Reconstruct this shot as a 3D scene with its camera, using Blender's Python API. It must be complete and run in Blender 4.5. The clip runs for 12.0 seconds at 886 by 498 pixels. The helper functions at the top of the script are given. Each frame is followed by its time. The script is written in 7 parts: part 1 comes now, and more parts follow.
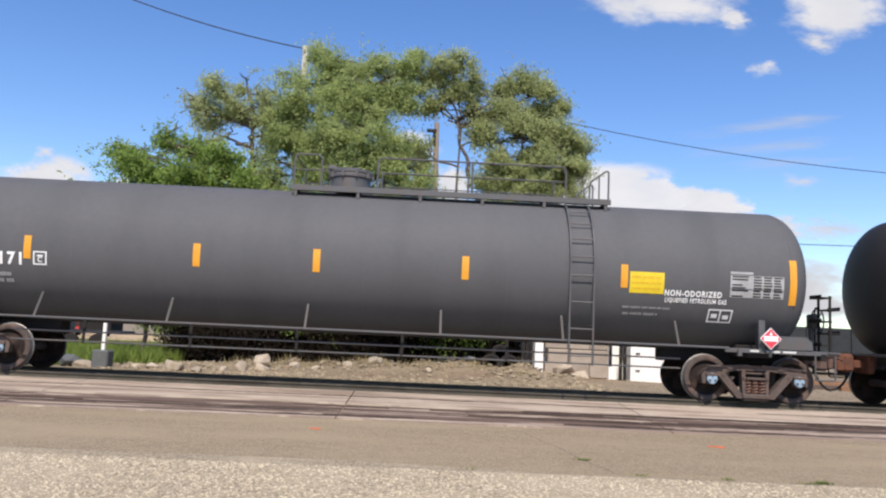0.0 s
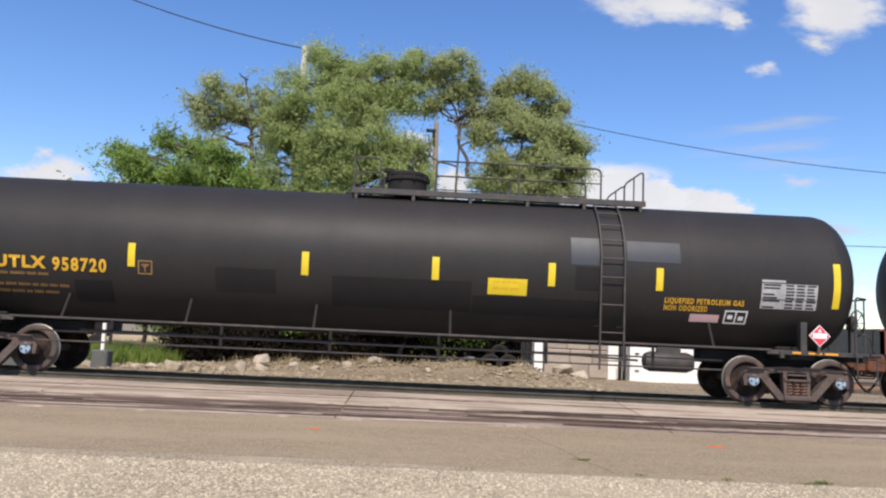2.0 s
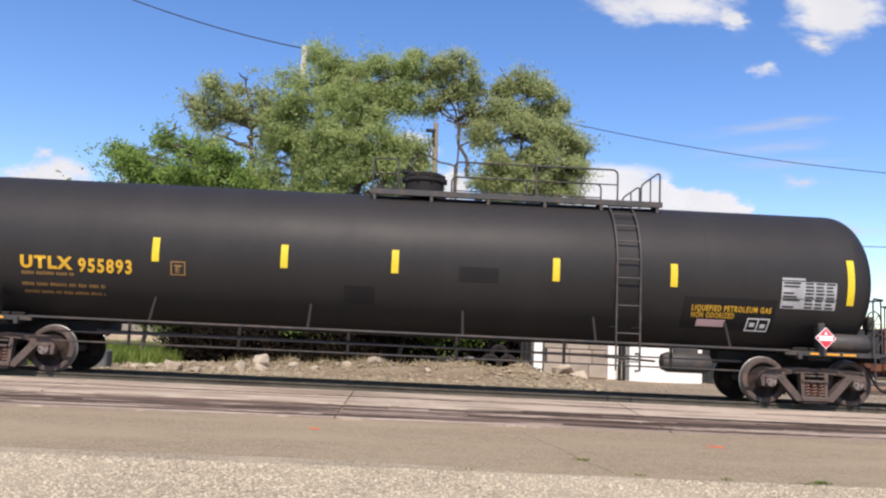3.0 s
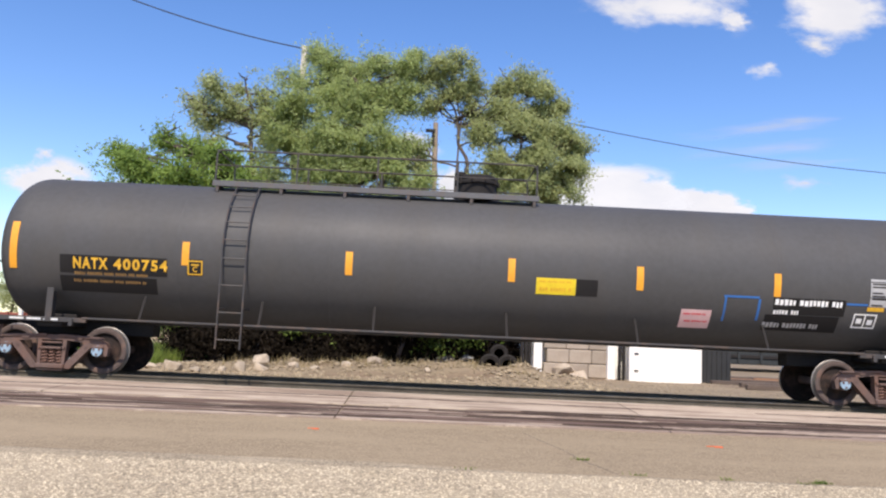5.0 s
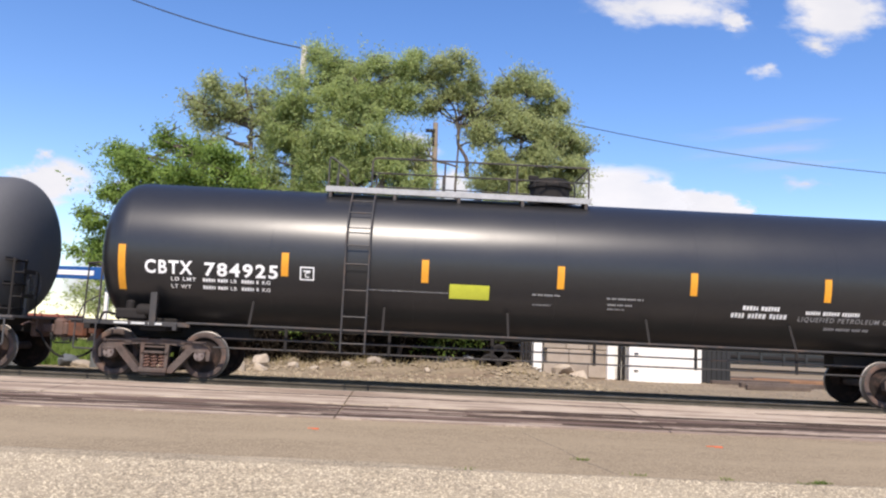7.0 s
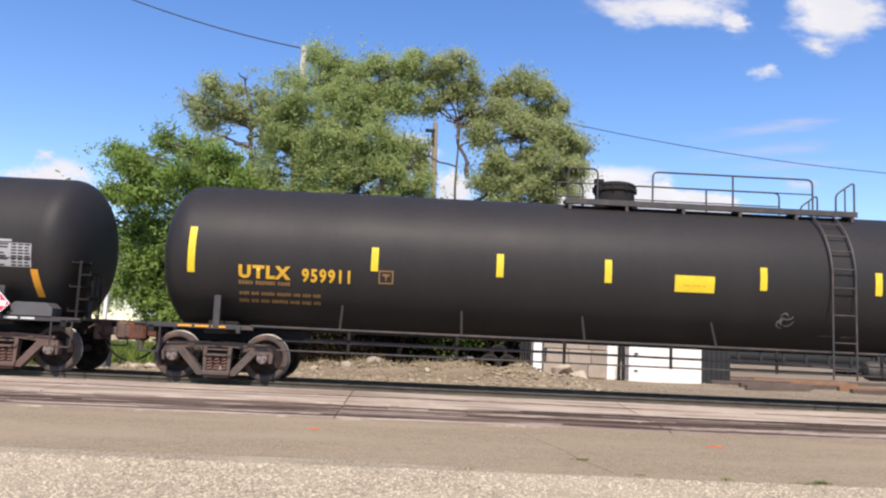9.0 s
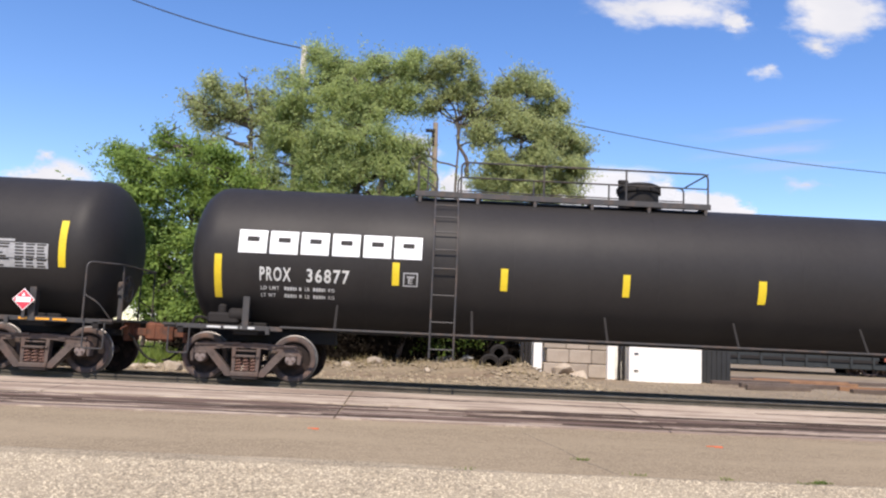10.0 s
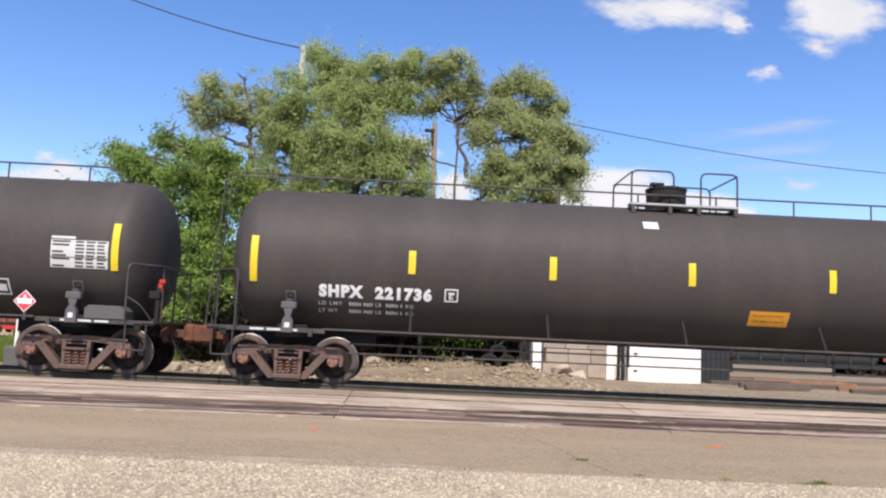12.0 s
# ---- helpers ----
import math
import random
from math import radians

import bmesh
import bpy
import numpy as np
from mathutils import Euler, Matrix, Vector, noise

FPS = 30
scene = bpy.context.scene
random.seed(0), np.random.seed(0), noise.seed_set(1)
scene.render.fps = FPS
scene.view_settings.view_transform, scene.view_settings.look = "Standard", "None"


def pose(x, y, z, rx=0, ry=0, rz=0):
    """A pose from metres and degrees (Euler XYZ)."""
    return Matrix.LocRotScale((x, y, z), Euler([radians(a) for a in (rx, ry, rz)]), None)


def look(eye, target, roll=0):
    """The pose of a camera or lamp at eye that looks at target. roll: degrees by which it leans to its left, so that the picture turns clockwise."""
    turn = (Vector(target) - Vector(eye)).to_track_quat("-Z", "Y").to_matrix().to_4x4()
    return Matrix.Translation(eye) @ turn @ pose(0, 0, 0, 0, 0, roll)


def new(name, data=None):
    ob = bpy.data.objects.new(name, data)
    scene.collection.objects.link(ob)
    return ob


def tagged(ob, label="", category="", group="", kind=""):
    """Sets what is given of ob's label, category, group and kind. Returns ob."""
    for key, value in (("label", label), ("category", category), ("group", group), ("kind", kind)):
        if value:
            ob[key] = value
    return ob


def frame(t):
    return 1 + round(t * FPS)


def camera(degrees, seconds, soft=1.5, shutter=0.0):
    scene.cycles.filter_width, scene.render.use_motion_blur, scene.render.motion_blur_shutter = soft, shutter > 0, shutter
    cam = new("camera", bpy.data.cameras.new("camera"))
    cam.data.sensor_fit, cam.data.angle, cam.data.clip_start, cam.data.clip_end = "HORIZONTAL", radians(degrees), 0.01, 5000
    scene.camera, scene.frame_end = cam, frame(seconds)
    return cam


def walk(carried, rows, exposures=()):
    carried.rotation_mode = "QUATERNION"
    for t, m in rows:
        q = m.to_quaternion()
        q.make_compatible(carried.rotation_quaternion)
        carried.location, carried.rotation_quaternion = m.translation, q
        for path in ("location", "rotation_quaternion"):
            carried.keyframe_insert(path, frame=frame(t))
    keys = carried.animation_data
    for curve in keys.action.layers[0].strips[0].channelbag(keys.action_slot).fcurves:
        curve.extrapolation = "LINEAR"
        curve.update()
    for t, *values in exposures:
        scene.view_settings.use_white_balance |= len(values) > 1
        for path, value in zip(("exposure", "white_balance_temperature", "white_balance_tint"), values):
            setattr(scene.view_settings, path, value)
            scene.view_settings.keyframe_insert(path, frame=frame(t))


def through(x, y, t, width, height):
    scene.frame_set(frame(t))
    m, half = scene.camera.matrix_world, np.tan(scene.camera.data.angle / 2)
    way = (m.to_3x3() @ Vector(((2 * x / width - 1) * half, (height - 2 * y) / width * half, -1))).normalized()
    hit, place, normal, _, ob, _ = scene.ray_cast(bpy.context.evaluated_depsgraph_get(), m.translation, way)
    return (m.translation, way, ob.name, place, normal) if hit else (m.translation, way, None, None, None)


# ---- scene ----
# camera on a tripod beside the line, with a very slight drift of its heading
cam = camera(60.1, 12.0, soft=2.2)


def stand(turn):
    """The camera's pose, its heading turned by so many degrees to the right."""
    yaw, tilt = radians(1.44 + turn), radians(6.54)
    eye = Vector((0, -16.58, 1.046))
    way = Vector((math.sin(yaw) * math.cos(tilt), math.cos(yaw) * math.cos(tilt), math.sin(tilt)))
    return look(eye, eye + way, 2.6)


walk(cam, [(0, stand(-0.09)), (1.5, stand(-0.06)), (3, stand(-0.02)), (6, stand(0)), (9, stand(0.02)), (9.8, stand(-0.01)),
           (10.6, stand(0.1)), (11.3, stand(0.11)), (12, stand(0.06))],
     exposures=[(0, 0.30, 6580, 13), (2.6, 0.30, 6580, 13), (3.2, 0.42, 6620, 15), (4.2, 0.45, 6620, 15), (12, 0.45, 6620, 15)])

# ---- daylight ----
SUN_ELEVATION, SUN_HEADING = 50, 184      # degrees; heading clockwise from +y, so the sun stands behind the camera
world = bpy.data.worlds.new("sky")
scene.world = world
world.use_nodes = True
wn, wl = world.node_tree.nodes, world.node_tree.links
sky = wn.new("ShaderNodeTexSky")
sky.sky_type, sky.sun_disc = "NISHITA", False
sky.sun_elevation, sky.sun_rotation = radians(SUN_ELEVATION), radians(SUN_HEADING)
sky.air_density, sky.dust_density, sky.ozone_density, sky.altitude = 1.0, 0.35, 1.8, 300
deep = wn.new("ShaderNodeHueSaturation")
deep.inputs["Saturation"].default_value, deep.inputs["Hue"].default_value = 1.25, 0.509
wl.new(sky.outputs[0], deep.inputs["Color"])
wl.new(deep.outputs[0], wn["Background"].inputs[0])
wn["Background"].inputs[1].default_value = 0.15
sun_data = bpy.data.lights.new("sun", "SUN")
sun_data.energy, sun_data.angle, sun_data.color = 4.25, radians(0.55), (1.0, 0.925, 0.80)
sun = new("sun", sun_data)
sun_way = Vector((math.sin(radians(SUN_HEADING)) * math.cos(radians(SUN_ELEVATION)),
                  math.cos(radians(SUN_HEADING)) * math.cos(radians(SUN_ELEVATION)), math.sin(radians(SUN_ELEVATION))))
sun.matrix_world = look(sun_way * 60, (0, 0, 0))


# ---- materials ----
def material(name, color, color2=None, rough=0.6, metal=0.0, scale=3.0, fine=40.0, mix=0.5, bump=0.1, bump_size=0.01,
             random=0.0, stains=None, stain_amount=0.0, stain_scale=(1, 1, 1), spec=0.5, island=False):
    """A surface with two scales of colour variation, relief and stains."""
    m = bpy.data.materials.new(name)
    m.use_nodes = True
    n, l = m.node_tree.nodes, m.node_tree.links
    b = n["Principled BSDF"]
    color2 = color2 or tuple(c * 0.75 for c in color)
    co = n.new("ShaderNodeTexCoord")
    big = n.new("ShaderNodeTexNoise")
    big.inputs["Scale"].default_value, big.inputs["Detail"].default_value = scale, 6
    small = n.new("ShaderNodeTexNoise")
    small.inputs["Scale"].default_value, small.inputs["Detail"].default_value = fine, 4
    for t in (big, small):
        l.new(co.outputs["Object"], t.inputs["Vector"])
    add = n.new("ShaderNodeMath")
    add.operation = "ADD"
    l.new(big.outputs[0], add.inputs[0])
    l.new(small.outputs[0], add.inputs[1])
    ramp = n.new("ShaderNodeMapRange")
    ramp.inputs[1].default_value, ramp.inputs[2].default_value = 0.72, 1.28
    l.new(add.outputs[0], ramp.inputs[0])
    mx = n.new("ShaderNodeMix")
    mx.data_type = "RGBA"
    mx.inputs[6].default_value, mx.inputs[7].default_value = (*color, 1), (*color2, 1)
    l.new(ramp.outputs[0], mx.inputs[0])
    out = mx.outputs[2]
    if stains:
        st = n.new("ShaderNodeTexNoise")
        st.inputs["Scale"].default_value, st.inputs["Detail"].default_value = 1.0, 7
        mp = n.new("ShaderNodeMapping")
        mp.inputs["Scale"].default_value = stain_scale
        l.new(co.outputs["Object"], mp.inputs[0])
        l.new(mp.outputs[0], st.inputs["Vector"])
        sr = n.new("ShaderNodeMapRange")
        sr.inputs[1].default_value, sr.inputs[2].default_value, sr.inputs[4].default_value = 0.5, 0.68, stain_amount
        l.new(st.outputs[0], sr.inputs[0])
        ms = n.new("ShaderNodeMix")
        ms.data_type = "RGBA"
        ms.inputs[7].default_value = (*stains, 1)
        l.new(sr.outputs[0], ms.inputs[0])
        l.new(out, ms.inputs[6])
        out = ms.outputs[2]
    if random:
        if island:
            rnd, socket = n.new("ShaderNodeNewGeometry"), "Random Per Island"
        else:
            rnd, socket = n.new("ShaderNodeObjectInfo"), "Random"
        hs = n.new("ShaderNodeHueSaturation")
        rr = n.new("ShaderNodeMapRange")
        rr.inputs[3].default_value, rr.inputs[4].default_value = 1 - random, 1 + random
        l.new(rnd.outputs[socket], rr.inputs[0])
        l.new(rr.outputs[0], hs.inputs["Value"])
        l.new(out, hs.inputs["Color"])
        out = hs.outputs[0]
    l.new(out, b.inputs["Base Color"])
    rv = n.new("ShaderNodeMapRange")
    rv.inputs[3].default_value, rv.inputs[4].default_value = max(rough - 0.12, 0.05), min(rough + 0.12, 1)
    l.new(big.outputs[0], rv.inputs[0])
    l.new(rv.outputs[0], b.inputs["Roughness"])
    b.inputs["Metallic"].default_value = metal
    b.inputs["Specular IOR Level"].default_value = spec
    if bump:
        bp = n.new("ShaderNodeBump")
        bp.inputs["Strength"].default_value, bp.inputs["Distance"].default_value = bump, bump_size
        l.new(add.outputs[0], bp.inputs["Height"])
        l.new(bp.outputs[0], b.inputs["Normal"])
    return m


def leaf_material(name, color, color2, through=0.35, spec=0.2):
    """Thin leaves that let some light through, each leaf of its own tone, with broad drifts from sprig to sprig."""
    m = bpy.data.materials.new(name)
    m.use_nodes = True
    n, l = m.node_tree.nodes, m.node_tree.links
    b, out = n["Principled BSDF"], n["Material Output"]
    g, co = n.new("ShaderNodeNewGeometry"), n.new("ShaderNodeTexCoord")
    drift = n.new("ShaderNodeTexNoise")
    drift.inputs["Scale"].default_value, drift.inputs["Detail"].default_value = 1.4, 3
    l.new(co.outputs["Object"], drift.inputs["Vector"])
    add = n.new("ShaderNodeMath")
    add.operation = "MULTIPLY_ADD"
    add.inputs[1].default_value = 0.55
    l.new(g.outputs["Random Per Island"], add.inputs[0])
    wide = n.new("ShaderNodeMapRange")
    wide.inputs[1].default_value, wide.inputs[2].default_value, wide.inputs[3].default_value, wide.inputs[4].default_value = 0.32, 0.68, -0.15, 0.6
    l.new(drift.outputs[0], wide.inputs[0])
    l.new(wide.outputs[0], add.inputs[2])
    mx = n.new("ShaderNodeMix")
    mx.data_type = "RGBA"
    mx.inputs[6].default_value, mx.inputs[7].default_value = (*color, 1), (*color2, 1)
    l.new(add.outputs[0], mx.inputs[0])
    l.new(mx.outputs[2], b.inputs["Base Color"])
    b.inputs["Roughness"].default_value = 0.6
    b.inputs["Specular IOR Level"].default_value = spec
    tr = n.new("ShaderNodeBsdfTranslucent")
    l.new(mx.outputs[2], tr.inputs[0])
    ms = n.new("ShaderNodeMixShader")
    ms.inputs[0].default_value = through
    l.new(b.outputs[0], ms.inputs[1])
    l.new(tr.outputs[0], ms.inputs[2])
    l.new(ms.outputs[0], out.inputs[0])
    return m


GREY = material("grey tank paint", (0.108, 0.108, 0.112), (0.097, 0.097, 0.101), 0.66, scale=0.5, fine=9, bump=0.02, stains=(0.078, 0.078, 0.080), stain_amount=0.4, stain_scale=(1.2, 0.25, 0.25), spec=0.14)
DARK = material("dark grey tank paint", (0.029, 0.0262, 0.0252), (0.0235, 0.0213, 0.0205), 0.55, scale=0.5, fine=9, bump=0.02, stains=(0.034, 0.031, 0.029), stain_amount=0.4, stain_scale=(1.4, 0.25, 0.25), spec=0.22)
MIDGREY = material("weathered grey tank paint", (0.075, 0.074, 0.074), (0.062, 0.061, 0.060), 0.55, scale=0.5, fine=9, bump=0.02, stains=(0.072, 0.066, 0.059), stain_amount=0.4, stain_scale=(1.4, 0.25, 0.25), spec=0.22)
BROWNGREY = material("dusty brown grey tank paint", (0.064, 0.0555, 0.050), (0.052, 0.045, 0.040), 0.62, scale=0.5, fine=9, bump=0.02, stains=(0.078, 0.068, 0.059), stain_amount=0.5, stain_scale=(1.4, 0.25, 0.25), spec=0.2)
BLACK = material("glossy black tank paint", (0.020, 0.020, 0.0215), (0.016, 0.016, 0.017), 0.36, scale=0.5, fine=9, bump=0.02, bump_size=0.02, spec=0.6)
PATCH = material("black repaint patch", (0.0165, 0.0155, 0.0155), (0.022, 0.0205, 0.02), 0.7, bump=0.02, spec=0.14)
GLOSSPATCH = material("glossy repaint patch", (0.032, 0.035, 0.042), (0.026, 0.029, 0.035), 0.48, bump=0.02)
STEEL = material("dark painted steel", (0.038, 0.036, 0.036), (0.05, 0.045, 0.042), 0.6, scale=4, fine=60, stains=(0.12, 0.075, 0.05), stain_amount=0.5, stain_scale=(4, 4, 4))
GREYSTEEL = material("grey painted steel", (0.095, 0.095, 0.098), (0.075, 0.073, 0.073), 0.55, scale=4, fine=60, stains=(0.13, 0.09, 0.07), stain_amount=0.4, stain_scale=(4, 4, 4))
SOOT = material("sooty black steel", (0.018, 0.0162, 0.0157), (0.027, 0.0235, 0.0215), 0.8, scale=4, fine=50, spec=0.2)
RUST = material("rust-brown cast steel", (0.135, 0.085, 0.07), (0.085, 0.054, 0.045), 0.8, scale=5, fine=60, bump=0.3, stains=(0.16, 0.075, 0.048), stain_amount=0.6, stain_scale=(3, 3, 3))
GRIME = material("dusty grey-brown cast steel", (0.125, 0.096, 0.083), (0.072, 0.054, 0.047), 0.85, scale=5, fine=60, bump=0.3, stains=(0.14, 0.085, 0.065), stain_amount=0.6, stain_scale=(3, 3, 3), spec=0.25)
ORANGERUST = material("orange-brown rust", (0.19, 0.075, 0.043), (0.11, 0.048, 0.032), 0.9, scale=6, fine=60, bump=0.3, stains=(0.07, 0.045, 0.036), stain_amount=0.7, stain_scale=(5, 5, 5), spec=0.2)
RIM = material("worn brown wheel rim", (0.118, 0.09, 0.08), (0.07, 0.052, 0.046), 0.85, scale=5, fine=60, bump=0.15, stains=(0.2, 0.12, 0.09), stain_amount=0.5, stain_scale=(4, 4, 4), spec=0.15)
# base tones include the shade inside the rim; stains are brown smears
WHEELPLATE = material("brown wheel plate darkened for recess shade", (0.02, 0.0155, 0.014), (0.034, 0.025, 0.022), 0.85, scale=6, fine=40, bump=0.15, stains=(0.11, 0.065, 0.05), stain_amount=0.4, stain_scale=(5, 5, 5), spec=0.15)
TREAD = material("polished wheel steel", (0.26, 0.24, 0.225), (0.19, 0.175, 0.165), 0.5, 0.6, scale=8, fine=80, bump=0.05)
SPRING = material("rusty brown springs", (0.20, 0.115, 0.09), (0.13, 0.075, 0.06), 0.85, scale=5, fine=60, bump=0.2, spec=0.2)
CAPBLUE = material("pale blue bearing cap", (0.30, 0.42, 0.52), (0.22, 0.31, 0.4), 0.5, scale=12, fine=60)
CAPDARK = material("greasy bearing cap", (0.22, 0.17, 0.15), (0.15, 0.12, 0.11), 0.6, scale=12, fine=60)
WHITE = material("white lettering paint", (0.90, 0.90, 0.885), (0.80, 0.80, 0.785), 0.5, scale=3, fine=30, bump=0)
DULLWHITE = material("worn white lettering", (0.42, 0.42, 0.42), (0.3, 0.3, 0.3), 0.6, scale=3, fine=20, bump=0)
FAINT = material("faded lettering", (0.19, 0.185, 0.18), (0.12, 0.12, 0.12), 0.6, scale=3, fine=20, bump=0)
CHALK = material("faded chalk drawing", (0.24, 0.235, 0.225), (0.12, 0.117, 0.113), 0.8, scale=6, fine=40, bump=0)
AMBER = material("amber reflective strip", (0.80, 0.36, 0.03), (0.68, 0.29, 0.025), 0.4, scale=4, fine=30, bump=0)
YELLOW = material("yellow reflective strip", (0.78, 0.58, 0.03), (0.65, 0.47, 0.02), 0.4, scale=4, fine=30, bump=0)
ORANGE = material("orange-yellow lettering", (0.74, 0.42, 0.03), (0.55, 0.3, 0.02), 0.5, scale=4, fine=30, bump=0)
DULLORANGE = material("dull orange small lettering", (0.3, 0.17, 0.05), (0.2, 0.11, 0.04), 0.6, scale=4, fine=30, bump=0)
PLACARD = material("red placard", (0.72, 0.05, 0.08), (0.64, 0.045, 0.07), 0.4, scale=4, fine=30, bump=0)
PINK = material("pale pink sticker", (0.74, 0.5, 0.49), (0.66, 0.42, 0.42), 0.5, scale=4, fine=30, bump=0)
BLUE = material("blue paint stripe", (0.03, 0.16, 0.45), (0.025, 0.12, 0.36), 0.5, scale=4, fine=30, bump=0)
LIME = material("lime yellow panel", (0.6, 0.62, 0.06), (0.52, 0.54, 0.05), 0.5, scale=4, fine=30, bump=0)
LIGHTGREY = material("light grey lettering", (0.62, 0.62, 0.60), (0.52, 0.52, 0.50), 0.55, scale=3, fine=30, bump=0)
CAPRUST = material("rusty orange bearing cap", (0.3, 0.14, 0.09), (0.2, 0.1, 0.07), 0.7, scale=12, fine=60)


# ---- shapes ----
class Shape:
    """Collects vertices and faces of one mesh."""

    def __init__(self):
        self.v, self.f, self.m = [], [], []

    def add(self, verts, faces, mat=0):
        k = len(self.v)
        self.v += [tuple(p) for p in verts]
        self.f += [tuple(i + k for i in q) for q in faces]
        self.m += [mat] * len(faces)
        return self

    def box(self, c, s, turn=None, cut=0.008, mat=0):
        """A box with chamfered edges: centre, size, an optional rotation matrix."""
        h = [a / 2 for a in s]
        cut = min(cut, min(h) * 0.45)
        vs, idx = [], {}
        for sx in (-1, 1):
            for sy in (-1, 1):
                for sz in (-1, 1):
                    for ax in range(3):
                        p = [sx * h[0], sy * h[1], sz * h[2]]
                        for o in range(3):
                            if o != ax:
                                p[o] -= (sx, sy, sz)[o] * cut
                        idx[sx, sy, sz, ax] = len(vs)
                        vs.append(Vector(p))
        fs = []
        for ax in range(3):
            a, b = [(1, 2), (2, 0), (0, 1)][ax]
            for s1 in (-1, 1):
                q = []
                for sa, sb in ((-1, -1), (1, -1), (1, 1), (-1, 1)):
                    k = [0, 0, 0]
                    k[ax], k[a], k[b] = s1, sa, sb
                    q.append(idx[k[0], k[1], k[2], ax])
                fs.append(q if s1 > 0 else q[::-1])
            for sa in (-1, 1):
                for sb in (-1, 1):
                    k0, k1 = [0, 0, 0], [0, 0, 0]
                    k0[ax], k1[ax] = -1, 1
                    k0[a] = k1[a] = sa
                    k0[b] = k1[b] = sb
                    q = [idx[*k0, a], idx[*k1, a], idx[*k1, b], idx[*k0, b]]
                    fs.append(q if sa * sb > 0 else q[::-1])
        for sx in (-1, 1):
            for sy in (-1, 1):
                for sz in (-1, 1):
                    q = [idx[sx, sy, sz, 0], idx[sx, sy, sz, 1], idx[sx, sy, sz, 2]]
                    fs.append(q if sx * sy * sz > 0 else q[::-1])
        if turn is not None:
            vs = [turn @ p for p in vs]
        return self.add([p + Vector(c) for p in vs], fs, mat)

    def beam(self, p0, p1, w, d, cut=0.006, mat=0):
        """A box that runs from p0 to p1, w wide across and d deep."""
        p0, p1 = Vector(p0), Vector(p1)
        t = (p1 - p0).to_track_quat("X", "Z").to_matrix()
        return self.box((p0 + p1) / 2, ((p1 - p0).length, w, d), t, cut, mat)

    def tube(self, pts, r, n=7, mat=0, closed=False):
        pts = [Vector(p) for p in pts]
        rings, vs, fs = len(pts), [], []
        side = None
        for i, p in enumerate(pts):
            a, b = pts[max(i - 1, 0)], pts[min(i + 1, rings - 1)]
            d = (b - a).normalized()
            if side is None:
                side = d.orthogonal().normalized()
            side = (side - d * side.dot(d)).normalized()
            up = d.cross(side)
            rr = r[i] if isinstance(r, (list, tuple)) else r
            vs += [p + side * (rr * math.cos(2 * math.pi * k / n)) + up * (rr * math.sin(2 * math.pi * k / n)) for k in range(n)]
        for i in range(rings - 1):
            for k in range(n):
                fs.append((i * n + k, i * n + (k + 1) % n, (i + 1) * n + (k + 1) % n, (i + 1) * n + k))
        fs.append(tuple(range(n))[::-1])
        fs.append(tuple((rings - 1) * n + k for k in range(n)))
        return self.add(vs, fs, mat)

    def lathe(self, profile, axis="z", c=(0, 0, 0), n=24, mat=0, mats=None):
        """Turns (radius, height) pairs about an axis through c."""
        vs, fs, ms = [], [], []
        for r, h in profile:
            for k in range(n):
                a = 2 * math.pi * k / n
                u, w = r * math.cos(a), r * math.sin(a)
                p = {"z": (u, w, h), "x": (h, u, w), "y": (w, h, u)}[axis]
                vs.append((p[0] + c[0], p[1] + c[1], p[2] + c[2]))
        for i in range(len(profile) - 1):
            for k in range(n):
                fs.append((i * n + k, i * n + (k + 1) % n, (i + 1) * n + (k + 1) % n, (i + 1) * n + k))
                ms.append(mats[i] if mats else mat)
        if profile[0][0] > 1e-6:
            fs.append(tuple(range(n))[::-1])
            ms.append(mats[0] if mats else mat)
        if profile[-1][0] > 1e-6:
            fs.append(tuple((len(profile) - 1) * n + k for k in range(n)))
            ms.append(mats[-1] if mats else mat)
        k = len(self.v)
        self.v += vs
        self.f += [tuple(i + k for i in q) for q in fs]
        self.m += ms
        return self

    def prism(self, poly, y0, y1, mat=0):
        """A flat outline in x and z, given thickness across the track."""
        n = len(poly)
        vs = [(x, y0, z) for x, z in poly] + [(x, y1, z) for x, z in poly]
        fs = [tuple(range(n)), tuple(range(2 * n - 1, n - 1, -1))]
        fs += [(i, i + n, (i + 1) % n + n, (i + 1) % n) for i in range(n)]
        return self.add(vs, fs, mat)

    def mesh(self, name, mats, smooth=35):
        me = bpy.data.meshes.new(name)
        me.from_pydata(self.v, [], self.f)
        for m in mats if isinstance(mats, (list, tuple)) else (mats,):
            me.materials.append(m)
        if any(self.m):
            me.polygons.foreach_set("material_index", self.m)
        if smooth:
            bm = bmesh.new()
            bm.from_mesh(me)
            bmesh.ops.recalc_face_normals(bm, faces=bm.faces)
            for ed in bm.edges:
                ed.smooth = len(ed.link_faces) == 2 and ed.calc_face_angle(0) < radians(smooth)
            for fa in bm.faces:
                fa.smooth = True
            bm.to_mesh(me)
            bm.free()
        return me


